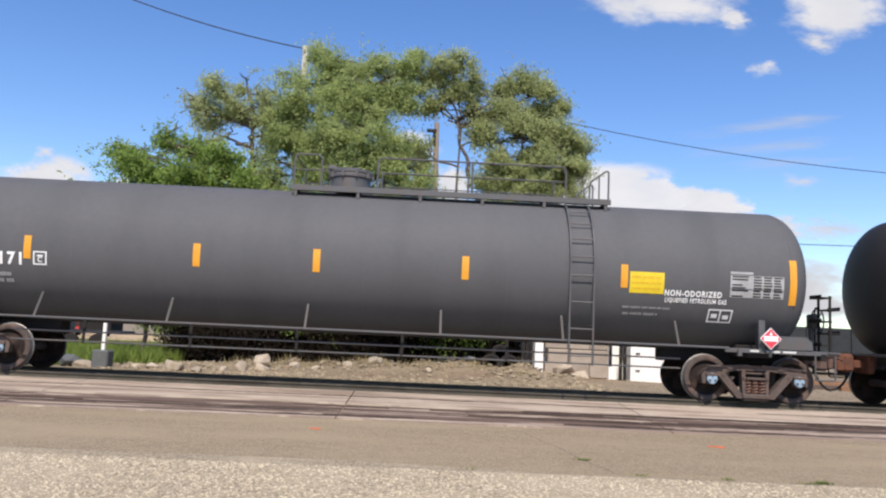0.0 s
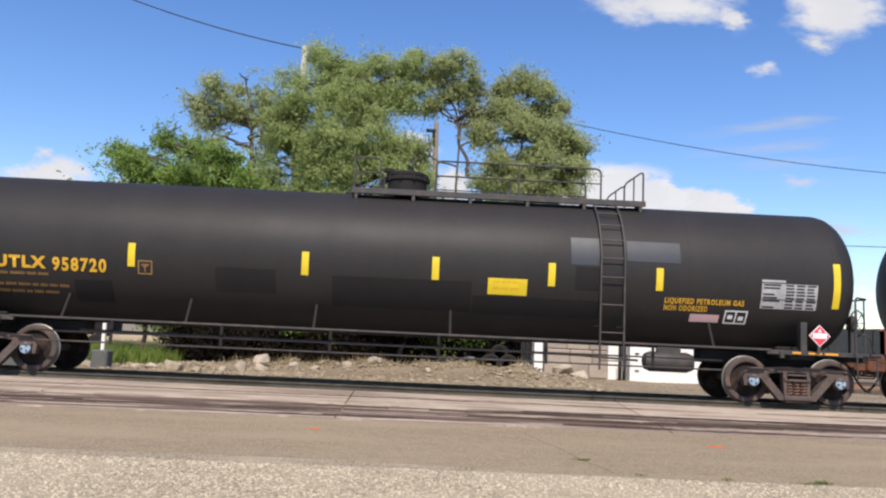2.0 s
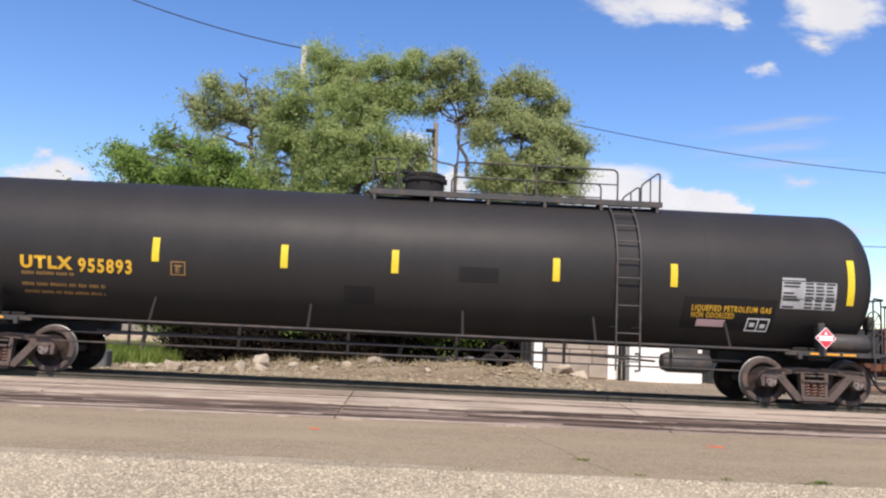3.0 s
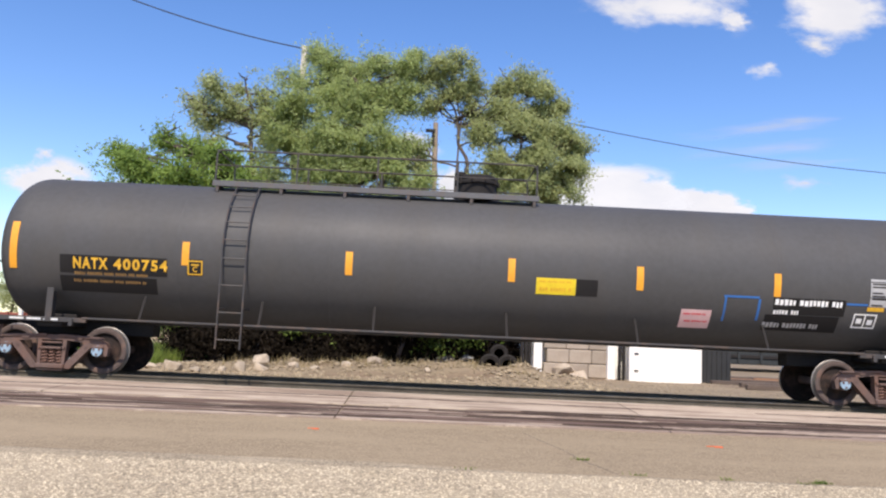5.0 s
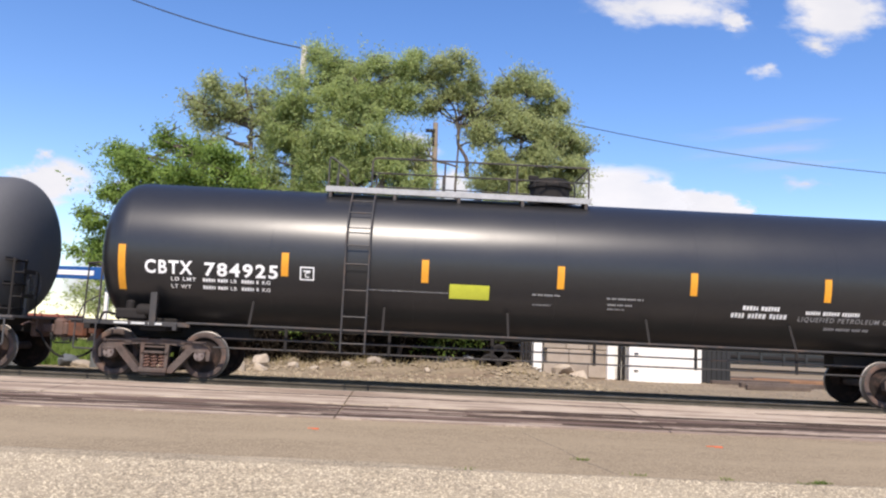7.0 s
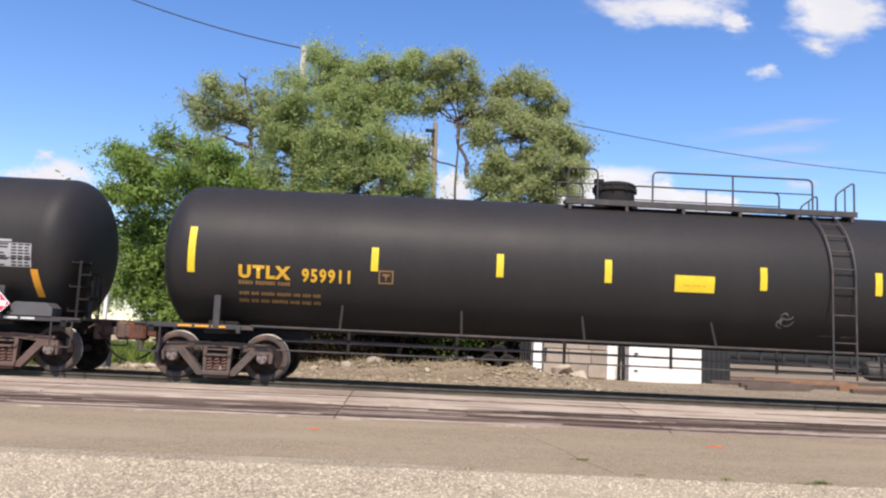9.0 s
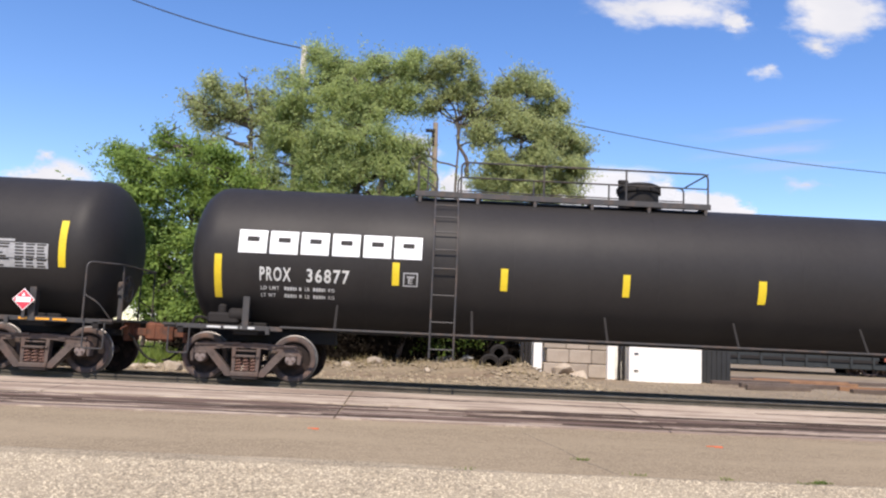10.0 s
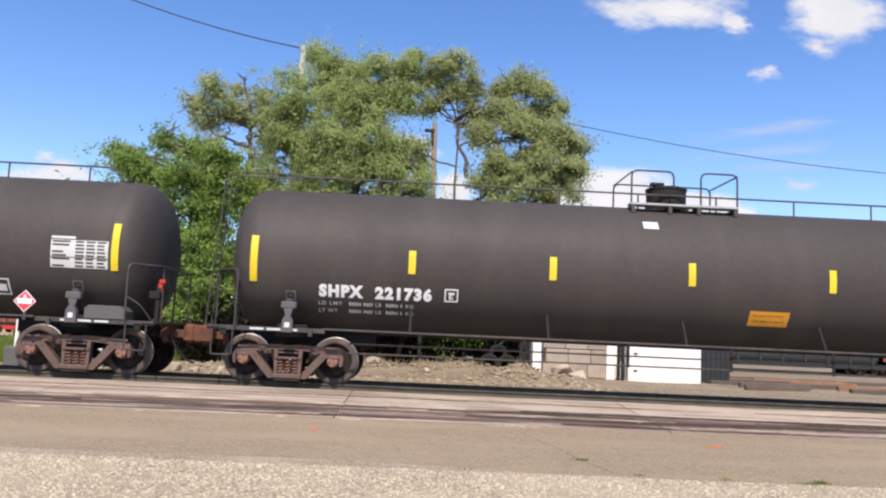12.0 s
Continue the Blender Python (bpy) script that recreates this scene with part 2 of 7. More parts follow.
def bend(points, r=0.12, n=4):
    """A path with its corners rounded."""
    pts = [Vector(p) for p in points]
    out = [pts[0]]
    for a, b, c in zip(pts, pts[1:], pts[2:]):
        u, w = (a - b), (c - b)
        q = min(r, u.length * 0.45, w.length * 0.45)
        p0, p1 = b + u.normalized() * q, b + w.normalized() * q
        for i in range(n + 1):
            t = i / n
            out.append(p0 * (1 - t) ** 2 + b * 2 * t * (1 - t) + p1 * t * t)
    return out + [pts[-1]]


def thing(name, me, label, category, group="", kind=""):
    return tagged(new(name, me), label, category, group, kind)


def part(name, me, parent, label=""):
    ob = new(name, me)
    ob.parent = parent
    return tagged(ob, label) if label else ob


# ---- tank cars ----
TANK_R, TANK_Z = 1.51, 2.527
WHEEL_R, AXLE = 0.457, 0.889


def wheelset_mesh(plate, cap):
    s = Shape()
    for d in (-1, 1):
        prof = [(0.10, 0.83), (0.14, 0.83), (0.165, 0.80), (0.21, 0.752), (0.31, 0.742), (0.345, 0.775), (0.358, 0.812), (0.37, 0.82),
                (0.442, 0.82), (0.455, 0.812), (0.457, 0.80), (0.462, 0.72), (0.472, 0.70), (0.486, 0.693), (0.486, 0.683),
                (0.47, 0.677), (0.39, 0.677), (0.36, 0.70), (0.17, 0.705), (0.13, 0.677), (0.09, 0.677)]
        mats = [4] * 5 + [3] * 4 + [1] * 5 + [4] * 7
        s.lathe([(r, d * y) for r, y in prof], "y", n=40, mats=mats)
        # bearing and its end cap with three bolts
        s.lathe([(0.09, d * 0.83), (0.11, d * 0.86), (0.125, d * 0.90), (0.125, d * 1.08), (0.11, d * 1.10), (0.1, d * 1.115)], "y", n=18, mat=0)
        s.lathe([(0.105, d * 1.115), (0.11, d * 1.13), (0.1, d * 1.15), (0.04, d * 1.155), (0.0, d * 1.155)], "y", n=18, mat=2)
        for k in range(3):
            a = 2 * math.pi * k / 3
            s.lathe([(0.022, d * 1.15), (0.022, d * 1.172), (0, d * 1.172)], "y", (0.062 * math.sin(a), 0, 0.062 * math.cos(a)), 6, mat=0)
    s.lathe([(0.085, -0.70), (0.08, -0.4), (0.075, 0), (0.08, 0.4), (0.085, 0.70)], "y", n=14, mat=0)
    return s.mesh("wheelset", [plate, TREAD, cap, RIM, WHEELPLATE])


def side_frame_mesh(mat):
    """Cast truss: arched top chord with a jaw over each bearing, sloping tension members, columns and spring seat."""
    s = Shape()
    y0, y1 = -0.075, 0.075
    right = [(0.40, 0.745), (0.85, 0.705), (1.04, 0.63), (1.10, 0.52), (1.08, 0.36), (1.02, 0.36), (1.005, 0.51), (0.78, 0.51), (0.74, 0.60), (0.30, 0.645)]
    s.prism(right + [(-x, z) for x, z in right[::-1]], y0, y1)
    for d in (-1, 1):
        s.prism([(d * 0.755, 0.515), (d * 0.79, 0.60), (d * 0.665, 0.63), (d * 0.30, 0.21), (d * 0.27, 0.09), (d * 0.375, 0.09)], y0 - 0.012, y1 + 0.012)
        s.prism([(d * 0.205, 0.15), (d * 0.262, 0.15), (d * 0.285, 0.67), (d * 0.205, 0.67)], y0, y1)
        s.box((d * 0.889, 0, 0.535), (0.25, 0.24, 0.05))
        s.box((d * 0.52, -0.085, 0.685), (0.14, 0.03, 0.05))
        s.lathe([(0.03, -0.11), (0.03, -0.075)], "y", (d * 0.235, 0, 0.5), 6)
        s.lathe([(0.022, -0.10), (0.022, -0.085)], "y", (d * 0.66, 0, 0.53), 6)
    # spring seat, and the ribs of the bolster's end between the columns
    s.box((0, 0, 0.135), (0.56, 0.28, 0.10), cut=0.02)
    s.box((0, 0, 0.07), (0.50, 0.2, 0.05))
    s.box((0, -0.03, 0.595), (0.40, 0.14, 0.035))
    s.box((0, -0.05, 0.49), (0.40, 0.16, 0.045))
    return s.mesh("side_frame", mat)


def spring_mesh(mat):
    s = Shape()
    pts = []
    for i in range(49):
        a = i / 10 * 2 * math.pi
        pts.append((0.056 * math.cos(a), 0.056 * math.sin(a), 0.18 + 0.285 * i / 48))
    s.tube(pts, 0.018, 5)
    return s.mesh("spring", mat)


def brake_beam_mesh(mat):
    """A bowed beam with a shoe and a hanger at each end."""
    s = Shape()
    s.tube([(0.36, -0.78, 0.36), (0.33, 0, 0.34), (0.36, 0.78, 0.36)], 0.035, 8)
    for e in (-1, 1):
        s.box((0.41, e * 0.74, 0.42), (0.06, 0.09, 0.3), Matrix.Rotation(0.25, 3, "Y"))
    s.beam((0.33, 0.1, 0.34), (0.30, 0.06, 0.85), 0.05, 0.03)
    return s.mesh("brake_beam", mat)


def arm_mesh(mat):
    s = Shape()
    s.beam((0.12, 0, 0.74), (0.98, 0, 0.70), 0.035, 0.05)
    s.lathe([(0.03, -0.03), (0.03, 0.03)], "y", (0.98, 0, 0.70), 8)
    return s.mesh("bearing_arm", mat)


def truck_mesh(mat):
    s = Shape()
    s.box((0, 0, 0.565), (0.42, 2.06, 0.15), cut=0.02)
    s.box((0, 0, 0.69), (0.34, 1.1, 0.12), cut=0.02)
    s.lathe([(0.2, 0.74), (0.2, 0.82)], "z", (0, 0, 0), 16)
    s.beam((-0.4, 0.05, 0.8), (0.4, 0.05, 0.84), 0.04, 0.03)
    # brake rigging between the wheels
    for d in (-1, 1):
        s.box((d * 0.40, 0, 0.42), (0.10, 1.36, 0.36), cut=0.02)
        s.beam((d * 0.34, 0.1, 0.3), (d * 0.3, 0.1, 0.8), 0.06, 0.04)
    s.box((0, 0, 0.33), (0.8, 0.9, 0.05))
    return s.mesh("truck_bolster", mat)


def tank_mesh(half_len, mat):
    """Shell with dished heads that turn in a tight knuckle."""
    s, prof, R = Shape(), [], TANK_R
    depth, bulge = 0.74, 0.8
    xs = half_len - depth
    n = 30
    for i in range(n + 1):
        a = math.pi / 2 * i / n
        prof.append((R * math.sin(a) ** bulge, -xs - depth * math.cos(a) ** bulge))
    for i in range(1, 12):
        prof.append((R, -xs + 2 * xs * i / 12))
    for i in range(n, -1, -1):
        a = math.pi / 2 * i / n
        prof.append((R * math.sin(a) ** bulge, xs + depth * math.cos(a) ** bulge))
    s.lathe(prof, "x", (0, 0, TANK_Z), 88)
    return s.mesh("tank", mat, 30)


def weld_mesh(x, mat):
    """A slightly proud weld bead round the shell."""
    return Shape().lathe([(TANK_R - 0.01, x - 0.02), (TANK_R + 0.0015, x - 0.012), (TANK_R + 0.0015, x + 0.012), (TANK_R - 0.01, x + 0.02)], "x", (0, 0, TANK_Z), 88).mesh("weld_bead", mat, 30)


def coupler_mesh(mat, side):
    """Shank, head and knuckle, with a hanging air hose; built pointing to +x."""
    s = Shape()
    s.box((1.62, 0, 0.86), (0.62, 0.16, 0.17), cut=0.02)
    s.box((1.90, 0.03, 0.88), (0.26, 0.36, 0.40), cut=0.06)
    s.box((2.06, 0.12, 0.88), (0.20, 0.14, 0.36), cut=0.05)
    s.box((2.05, -0.13, 0.86), (0.12, 0.13, 0.26), cut=0.05)
    s.box((1.45, 0, 0.88), (0.14, 0.62, 0.42), cut=0.03)
    s.tube([(1.5, -0.42, 0.95), (1.7, -1.0, 0.98), (1.72, -1.32, 0.92)], 0.018, 6)
    return s.mesh("coupler", mat)


def hose_mesh():
    s = Shape()
    pts = [(1.5, -0.3, 0.82)] + [(1.6 + 0.46 * i / 10, -0.28 + 0.012 * i, 0.74 - 0.46 * math.sin(math.pi * 0.5 * i / 10) ** 0.8) for i in range(11)]
    s.tube(pts, 0.025, 7)
    return s.mesh("air_hose", SOOT)


def end_frame_mesh(mat):
    """Stub sill, body bolster, saddle, end deck and side sills; built for the +x end, truck centre at 0."""
    s = Shape()
    s.box((-0.1, 0, 0.90), (3.1, 0.42, 0.28), cut=0.015, mat=1)
    s.box((0, 0, 0.97), (0.5, 2.64, 0.12), cut=0.015, mat=1)
    s.box((0, 0, 1.09), (0.62, 1.7, 0.16), cut=0.03, mat=1)
    for d in (-1, 1):
        # webs that rise from the bolster to the shell
        s.prism([(-0.02, 1.0), (0.02, 1.0), (0.02, 1.6), (-0.02, 1.6)], d * 1.40, d * 1.16)
        s.box((0, d * 1.40, 1.33), (0.13, 0.03, 0.66))
        s.box((0.42, d * 1.36, 1.045), (2.3, 0.08, 0.09))
        s.box((-0.45, d * 1.40, 1.0), (0.08, 0.1, 0.14))
        # stirrup step at the corner
        s.tube(bend([(1.05, d * 1.46, 1.02), (1.05, d * 1.46, 0.52), (1.45, d * 1.46, 0.52), (1.45, d * 1.46, 1.02)], 0.05, 3), 0.017, 6)
    s.box((1.46, 0, 1.06), (0.26, 2.9, 0.035))
    for k in range(7):
        s.box((1.36 + 0.035 * k, 0, 1.085), (0.008, 2.88, 0.025), cut=0.002)
    s.box((1.25, 0, 0.97), (0.12, 2.8, 0.14), mat=1)
    return s.mesh("end_frame", [mat, SOOT])


def end_rail_mesh(mat):
    s = Shape()
    s.tube(bend([(1.02, -1.47, 1.08), (1.02, -1.47, 2.2), (1.52, -1.02, 2.2), (1.52, 1.02, 2.2), (1.02, 1.47, 2.2), (1.02, 1.47, 1.08)], 0.12), 0.02, 7)
    for d in (-1, 1):
        s.tube([(1.52, d * 0.9, 2.2), (1.54, d * 0.9, 1.08)], 0.018, 6)
        s.tube(bend([(1.03, d * 1.46, 1.55), (1.3, d * 1.46, 1.4), (1.5, d * 1.3, 1.08)], 0.1), 0.014, 6)
    return s.mesh("end_handrail", mat)


def step_ladder_mesh(mat):
    """Stiles of the upright ladder on the end deck, and a low grab rail beside it."""
    s = Shape()
    for y in (-1.30, -0.85):
        s.box((1.44, y, 1.64), (0.05, 0.035, 1.16))
    s.tube(bend([(1.44, -0.88, 2.0), (1.54, -0.5, 2.0), (1.54, -0.5, 1.07)], 0.1), 0.018, 6)
    return s.mesh("step_ladder", mat)


def tread_mesh(mat, side):
    """Folded tread plate of the stepped ladder, its lip turned up on the outer edge."""
    s = Shape()
    s.box((1.44 + (0.09 if side else -0.07), -1.075, 1.22), (0.24, 0.46, 0.03), cut=0.006)
    s.box((1.44 + (0.20 if side else -0.18), -1.075, 1.24), (0.02, 0.46, 0.08), cut=0.004)
    return s.mesh("tread", mat)


def brake_stand_mesh(mat):
    """Hand brake: a post with a gear box and a spoked wheel."""
    s = Shape()
    s.box((1.40, -0.62, 1.42), (0.07, 0.12, 0.68))
    s.box((1.42, -0.62, 1.72), (0.14, 0.26, 0.30), cut=0.03)
    n = 20
    s.tube([(1.53, -0.62 + 0.27 * math.cos(2 * math.pi * k / n), 1.72 + 0.27 * math.sin(2 * math.pi * k / n)) for k in range(n + 1)], 0.016, 6)
    for k in range(4):
        a = math.pi * k / 4
        s.tube([(1.53, -0.62 - 0.27 * math.cos(a), 1.72 - 0.27 * math.sin(a)), (1.53, -0.62 + 0.27 * math.cos(a), 1.72 + 0.27 * math.sin(a))], 0.01, 5)
    return s.mesh("hand_brake", mat)


shared = {}


def once(key, make):
    if key not in shared:
        shared[key] = make()
    return shared[key]


cars, wheelsets = [], []


def tank_car(left, right, paint, casting, cap, steel, label, small="", rust_end=True, struts=(), bottle=False, strip=None, deck_gear="", overhang=1.36, near_hoop=True, steps=False):
    """A car with its trucks at these places along the train; its own middle is its origin."""
    half = (right - left) / 2
    car = tagged(new("tank_car"), label, "tank car", "tank cars of the train")
    car["middle"] = (left + right) / 2
    part("tank", tank_mesh(half + overhang, paint), car)
    for k in range(7):
        o = part("weld_bead", once(("weld", paint.name), lambda: weld_mesh(0, paint)), car)
        o.location = ((half + 0.6) * (k - 3) / 3, 0, 0)
    for d in (-1, 1):
        t = part("truck", once(("truck", casting.name), lambda: truck_mesh(SOOT)), car, "two-axle freight truck with cast side frames")
        t.matrix_basis = pose(d * half, 0, 0)
        for e in (-1, 1):
            f = part("side_frame", once(("frame", casting.name), lambda: side_frame_mesh(casting)), t)
            f.matrix_basis = pose(0, e * 1.04, 0)
            for x in (-0.145, 0, 0.145):
                g = part("spring", once(("spring", casting.name), lambda: spring_mesh(SPRING)), t)
                g.location = (x, e * 1.07, 0)
            g = part("brake_beam", once("beam", lambda: brake_beam_mesh(SOOT)), t)
            g.matrix_basis = pose(0, 0, 0, 0, 0, 0 if e > 0 else 180)
            for x in (-1, 1):
                g = part("bearing_arm", once(("arm", casting.name), lambda: arm_mesh(casting)), t)
                g.matrix_basis = pose(0, e * 1.13, 0, 0, 0, 0 if x > 0 else 180)
            w = part("wheelset", once(("wheel", casting.name, cap.name), lambda: wheelset_mesh(casting, cap)), t)
            wheelsets.append((w, e * AXLE))
        end = pose(d * half, 0, 0, 0, 0, 0 if d > 0 else 180)
        for name, me in (("end_frame", once(("ends", steel.name), lambda: end_frame_mesh(steel))),
                         ("end_handrail", once(("rails", steel.name), lambda: end_rail_mesh(steel))),
                         ("coupler", once(("coupler", rust_end), lambda: coupler_mesh(ORANGERUST if rust_end else RUST, 1))),
                         ("air_hose", once("hose", hose_mesh))):
            if name == "end_handrail" and (d < 0 and not near_hoop or d > 0 and steps):
                continue
            o = part(name, me, car)
            o.matrix_basis = end
    if steps:
        o = part("step_ladder", once(("steps", steel.name), lambda: step_ladder_mesh(SOOT)), car, "black stepped end ladder")
        for k in range(5):
            part("tread", once(("tread", k % 2), lambda: tread_mesh(SOOT, k % 2)), o).location = (0, 0, 0.24 * k)
        o.matrix_basis = pose(half, 0, 0)
    o = part("hand_brake", once(("brake", steel.name), lambda: brake_stand_mesh(steel)), car)
    o.matrix_basis = pose(half, 0, 0)
    # piping along both sides, hung from the shell
    for e in (-1, 1):
        s = Shape()
        s.tube([(-half + 0.7, e * 1.5, 1.085), (half - 0.7, e * 1.5, 1.085)], 0.024, 7)
        part("side_pipe", s.mesh("side_pipe", steel), car)
        for x in struts:
            p = once(("strut", e, steel.name), lambda: Shape().beam((0, e * 1.5, 1.07), (0, e * 1.2, 1.58), 0.05, 0.022).mesh("strut", STEEL if steel is GREYSTEEL else SOOT))
            o = part("pipe_strut", p, car)
            o.location = (x, 0, 0)
    if small:
        for z in (0.83, 0.64):
            s = Shape()
            s.tube([(-half + 1.2, -1.3, z), (half - 1.6, -1.3, z)], 0.017, 6)
            part("brake_rod", s.mesh("brake_rod", steel), car)
        for k in range(6):
            s = once(("hanger", steel.name), lambda: Shape().box((0, -1.3, 0.86), (0.06, 0.03, 0.5)).mesh("hanger", SOOT))
            o = part("rod_hanger", s, car)
            o.location = (-half + 2.6 + (2 * half - 5.6) * k / 5, 0, 0)
    # air brake reservoir and cylinder under the belly
    # reflective strips on the side sill over each truck
    for x in (-half - 0.75, half - 0.25):
        for k in range(3):
            o = part("sill_strip", once(("strip", strip.name), lambda: Shape().box((0, -1.406, 1.045), (0.27, 0.012, 0.04), cut=0.003).mesh("sill_strip", strip)), car)
            o.location = (x + 0.15 + 0.33 * k, 0, 0)
    if deck_gear == "valves":
        s = Shape()
        x = -half - 0.45
        s.box((x, -1.2, 1.22), (0.62, 0.3, 0.22), cut=0.04)
        s.lathe([(0.1, -0.2), (0.13, -0.16), (0.13, 0.16), (0.1, 0.2)], "x", (x + 0.3, -1.25, 1.3), 14)
        s.lathe([(0.09, 1.3), (0.09, 1.46), (0.04, 1.5), (0, 1.5)], "z", (x - 0.05, -1.22, 0), 12)
        s.tube(bend([(x - 0.3, -1.25, 1.2), (x - 0.55, -1.3, 1.25), (x - 0.6, -1.3, 1.05)], 0.1), 0.025, 6)
        part("brake_valve", s.mesh("brake_valve", SOOT), car, "cluster of brake valves on the end deck")
    if deck_gear == "box":
        s = Shape()
        s.prism([(half + 0.22, 1.1), (half + 1.02, 1.1), (half + 1.02, 1.26), (half + 0.9, 1.36), (half + 0.3, 1.36), (half + 0.22, 1.3)], -1.42, -1.02)
        part("deck_box", s.mesh("deck_box", GREYSTEEL, 0), car, "grey equipment box on the end deck")
    if deck_gear == "cylinder":
        s = Shape()
        s.lathe([(0.03, -0.5), (0.14, -0.47), (0.185, -0.38), (0.185, 0.38), (0.14, 0.47), (0.03, 0.5)], "x", (half + 0.66, -1.2, 1.28), 20)
        part("deck_cylinder", s.mesh("deck_cylinder", STEEL), car, "dark air cylinder on the end deck")
    if not bottle:
        cars.append(car)
        return car
    s = Shape()
    s.lathe([(0.02, -0.55), (0.16, -0.5), (0.21, -0.38), (0.21, 0.38), (0.16, 0.5), (0.02, 0.55)], "x", (half - 2.5, -0.7, 0.74), 18)
    s.box((half - 2.5, -0.7, 0.98), (0.5, 0.1, 0.12))
    s.tube(bend([(half - 3.1, -0.6, 0.74), (half - 4.4, -0.5, 0.8), (-half + 1.6, -0.4, 0.86)], 0.2), 0.025, 6)
    part("air_reservoir", s.mesh("air_reservoir", STEEL), car)
    cars.append(car)
    return car


def on_shell(x, z, off):
    r = TANK_R + off
    return (x, -math.sqrt(max(r * r - (z - TANK_Z) ** 2, 0.0)), z)


def patch(s, x0, x1, z0, z1, off=0.006, mat=0, lean=0.0):
    """A thin sheet on the shell's near side."""
    n = max(2, int((z1 - z0) / 0.08) + 1)
    vs, fs = [], []
    for i in range(n + 1):
        z = z0 + (z1 - z0) * i / n
        dx = lean * (z - z0)
        vs += [on_shell(x0 + dx, z, off), on_shell(x1 + dx, z, off), on_shell(x0 + dx, z, off - 0.008), on_shell(x1 + dx, z, off - 0.008)]
    for i in range(n):
        a, b = 4 * i, 4 * i + 4
        fs += [(a, a + 1, b + 1, b), (a + 2, b + 2, b + 3, a + 3), (a, b, b + 2, a + 2), (a + 1, a + 3, b + 3, b + 1)]
    fs += [(0, 2, 3, 1), (4 * n, 4 * n + 1, 4 * n + 3, 4 * n + 2)]
    s.add(vs, fs, mat)
    return s


def strips(car, mat, rows, width=0.14, lean=0.0):
    for x, z0, z1 in rows:
        part("reflector_strip", patch(Shape(), x - width / 2, x + width / 2, z0, z1, 0.007, 0, lean).mesh("reflector_strip", mat), car)


def sheet(car, name, mat, rows, off=0.006, label=""):
    for x0, x1, z0, z1 in rows:
        part(name, patch(Shape(), x0, x1, z0, z1, off).mesh(name, mat), car, label)


def bars(car, mat, rows, words=4):
    """Lines of small lettering too fine to read."""
    rnd = random.Random(7)
    for x0, x1, z0, z1 in rows:
        s, x, h = Shape(), x0, z1 - z0
        left = rnd.randint(3, 7)
        while x < x1 - 0.02:
            w = h * rnd.uniform(0.36, 0.62)
            patch(s, x, min(x + w, x1), z0 + h * rnd.uniform(0.0, 0.14), z1 - h * rnd.uniform(0.0, 0.14), 0.009)
            x += w + h * 0.2
            left -= 1
            if left == 0:
                x += h * 0.55
                left = rnd.randint(3, 7)
        o = part("small_lettering", s.mesh("small_lettering", mat), car)
        tagged(o, kind="stuff")


def weights(car, mat, x0, x1, top, foot, height=0.07):
    """Load limit and light weight: the words, then figures too fine to read."""
    w = x1 - x0
    for z, head, cut in ((top, "LD LMT", 0.25), (foot, "LT WT", 0.2)):
        words(car, head, mat, x0, x0 + w * cut, z, z + height, 0.02)
        bars(car, mat, [(x0 + w * 0.32, x0 + w * 0.57, z, z + height)])
        words(car, "LB", mat, x0 + w * 0.60, x0 + w * 0.66, z, z + height, 0.02)
        bars(car, mat, [(x0 + w * 0.71, x0 + w * 0.88, z, z + height)])
        words(car, "KG", mat, x0 + w * 0.92, x1, z, z + height, 0.02)


def scribble(car, x0, x1, z0, z1, seed, width=0.022):
    """A faded chalk drawing: a few loose looping strokes on the shell."""
    rnd, s = random.Random(seed), Shape()
    cx, cz, hx, hz = (x0 + x1) / 2, (z0 + z1) / 2, (x1 - x0) / 2, (z1 - z0) / 2
    for k in range(6):
        a0, turn = rnd.uniform(0, 6.28), rnd.uniform(1.6, 4.6)
        ax, az = hx * rnd.uniform(0.25, 0.75), hz * rnd.uniform(0.25, 0.75)
        ox, oz = rnd.uniform(-1, 1) * (hx - ax), rnd.uniform(-1, 1) * (hz - az)
        vs, n = [], 14
        for i in range(n + 1):
            a = a0 + turn * i / n
            w = width * (0.4 + 0.6 * math.sin(math.pi * i / n)) * rnd.uniform(0.7, 1.2)
            for r in (-w / 2, w / 2):
                vs.append(on_shell(cx + ox + (ax + r) * math.cos(a), cz + oz + (az + r) * math.sin(a), 0.007))
        s.add(vs, [(2 * i, 2 * i + 1, 2 * i + 3, 2 * i + 2) for i in range(n)])
    part("chalk_drawing", s.mesh("chalk_drawing", CHALK), car, "faded chalk drawing")


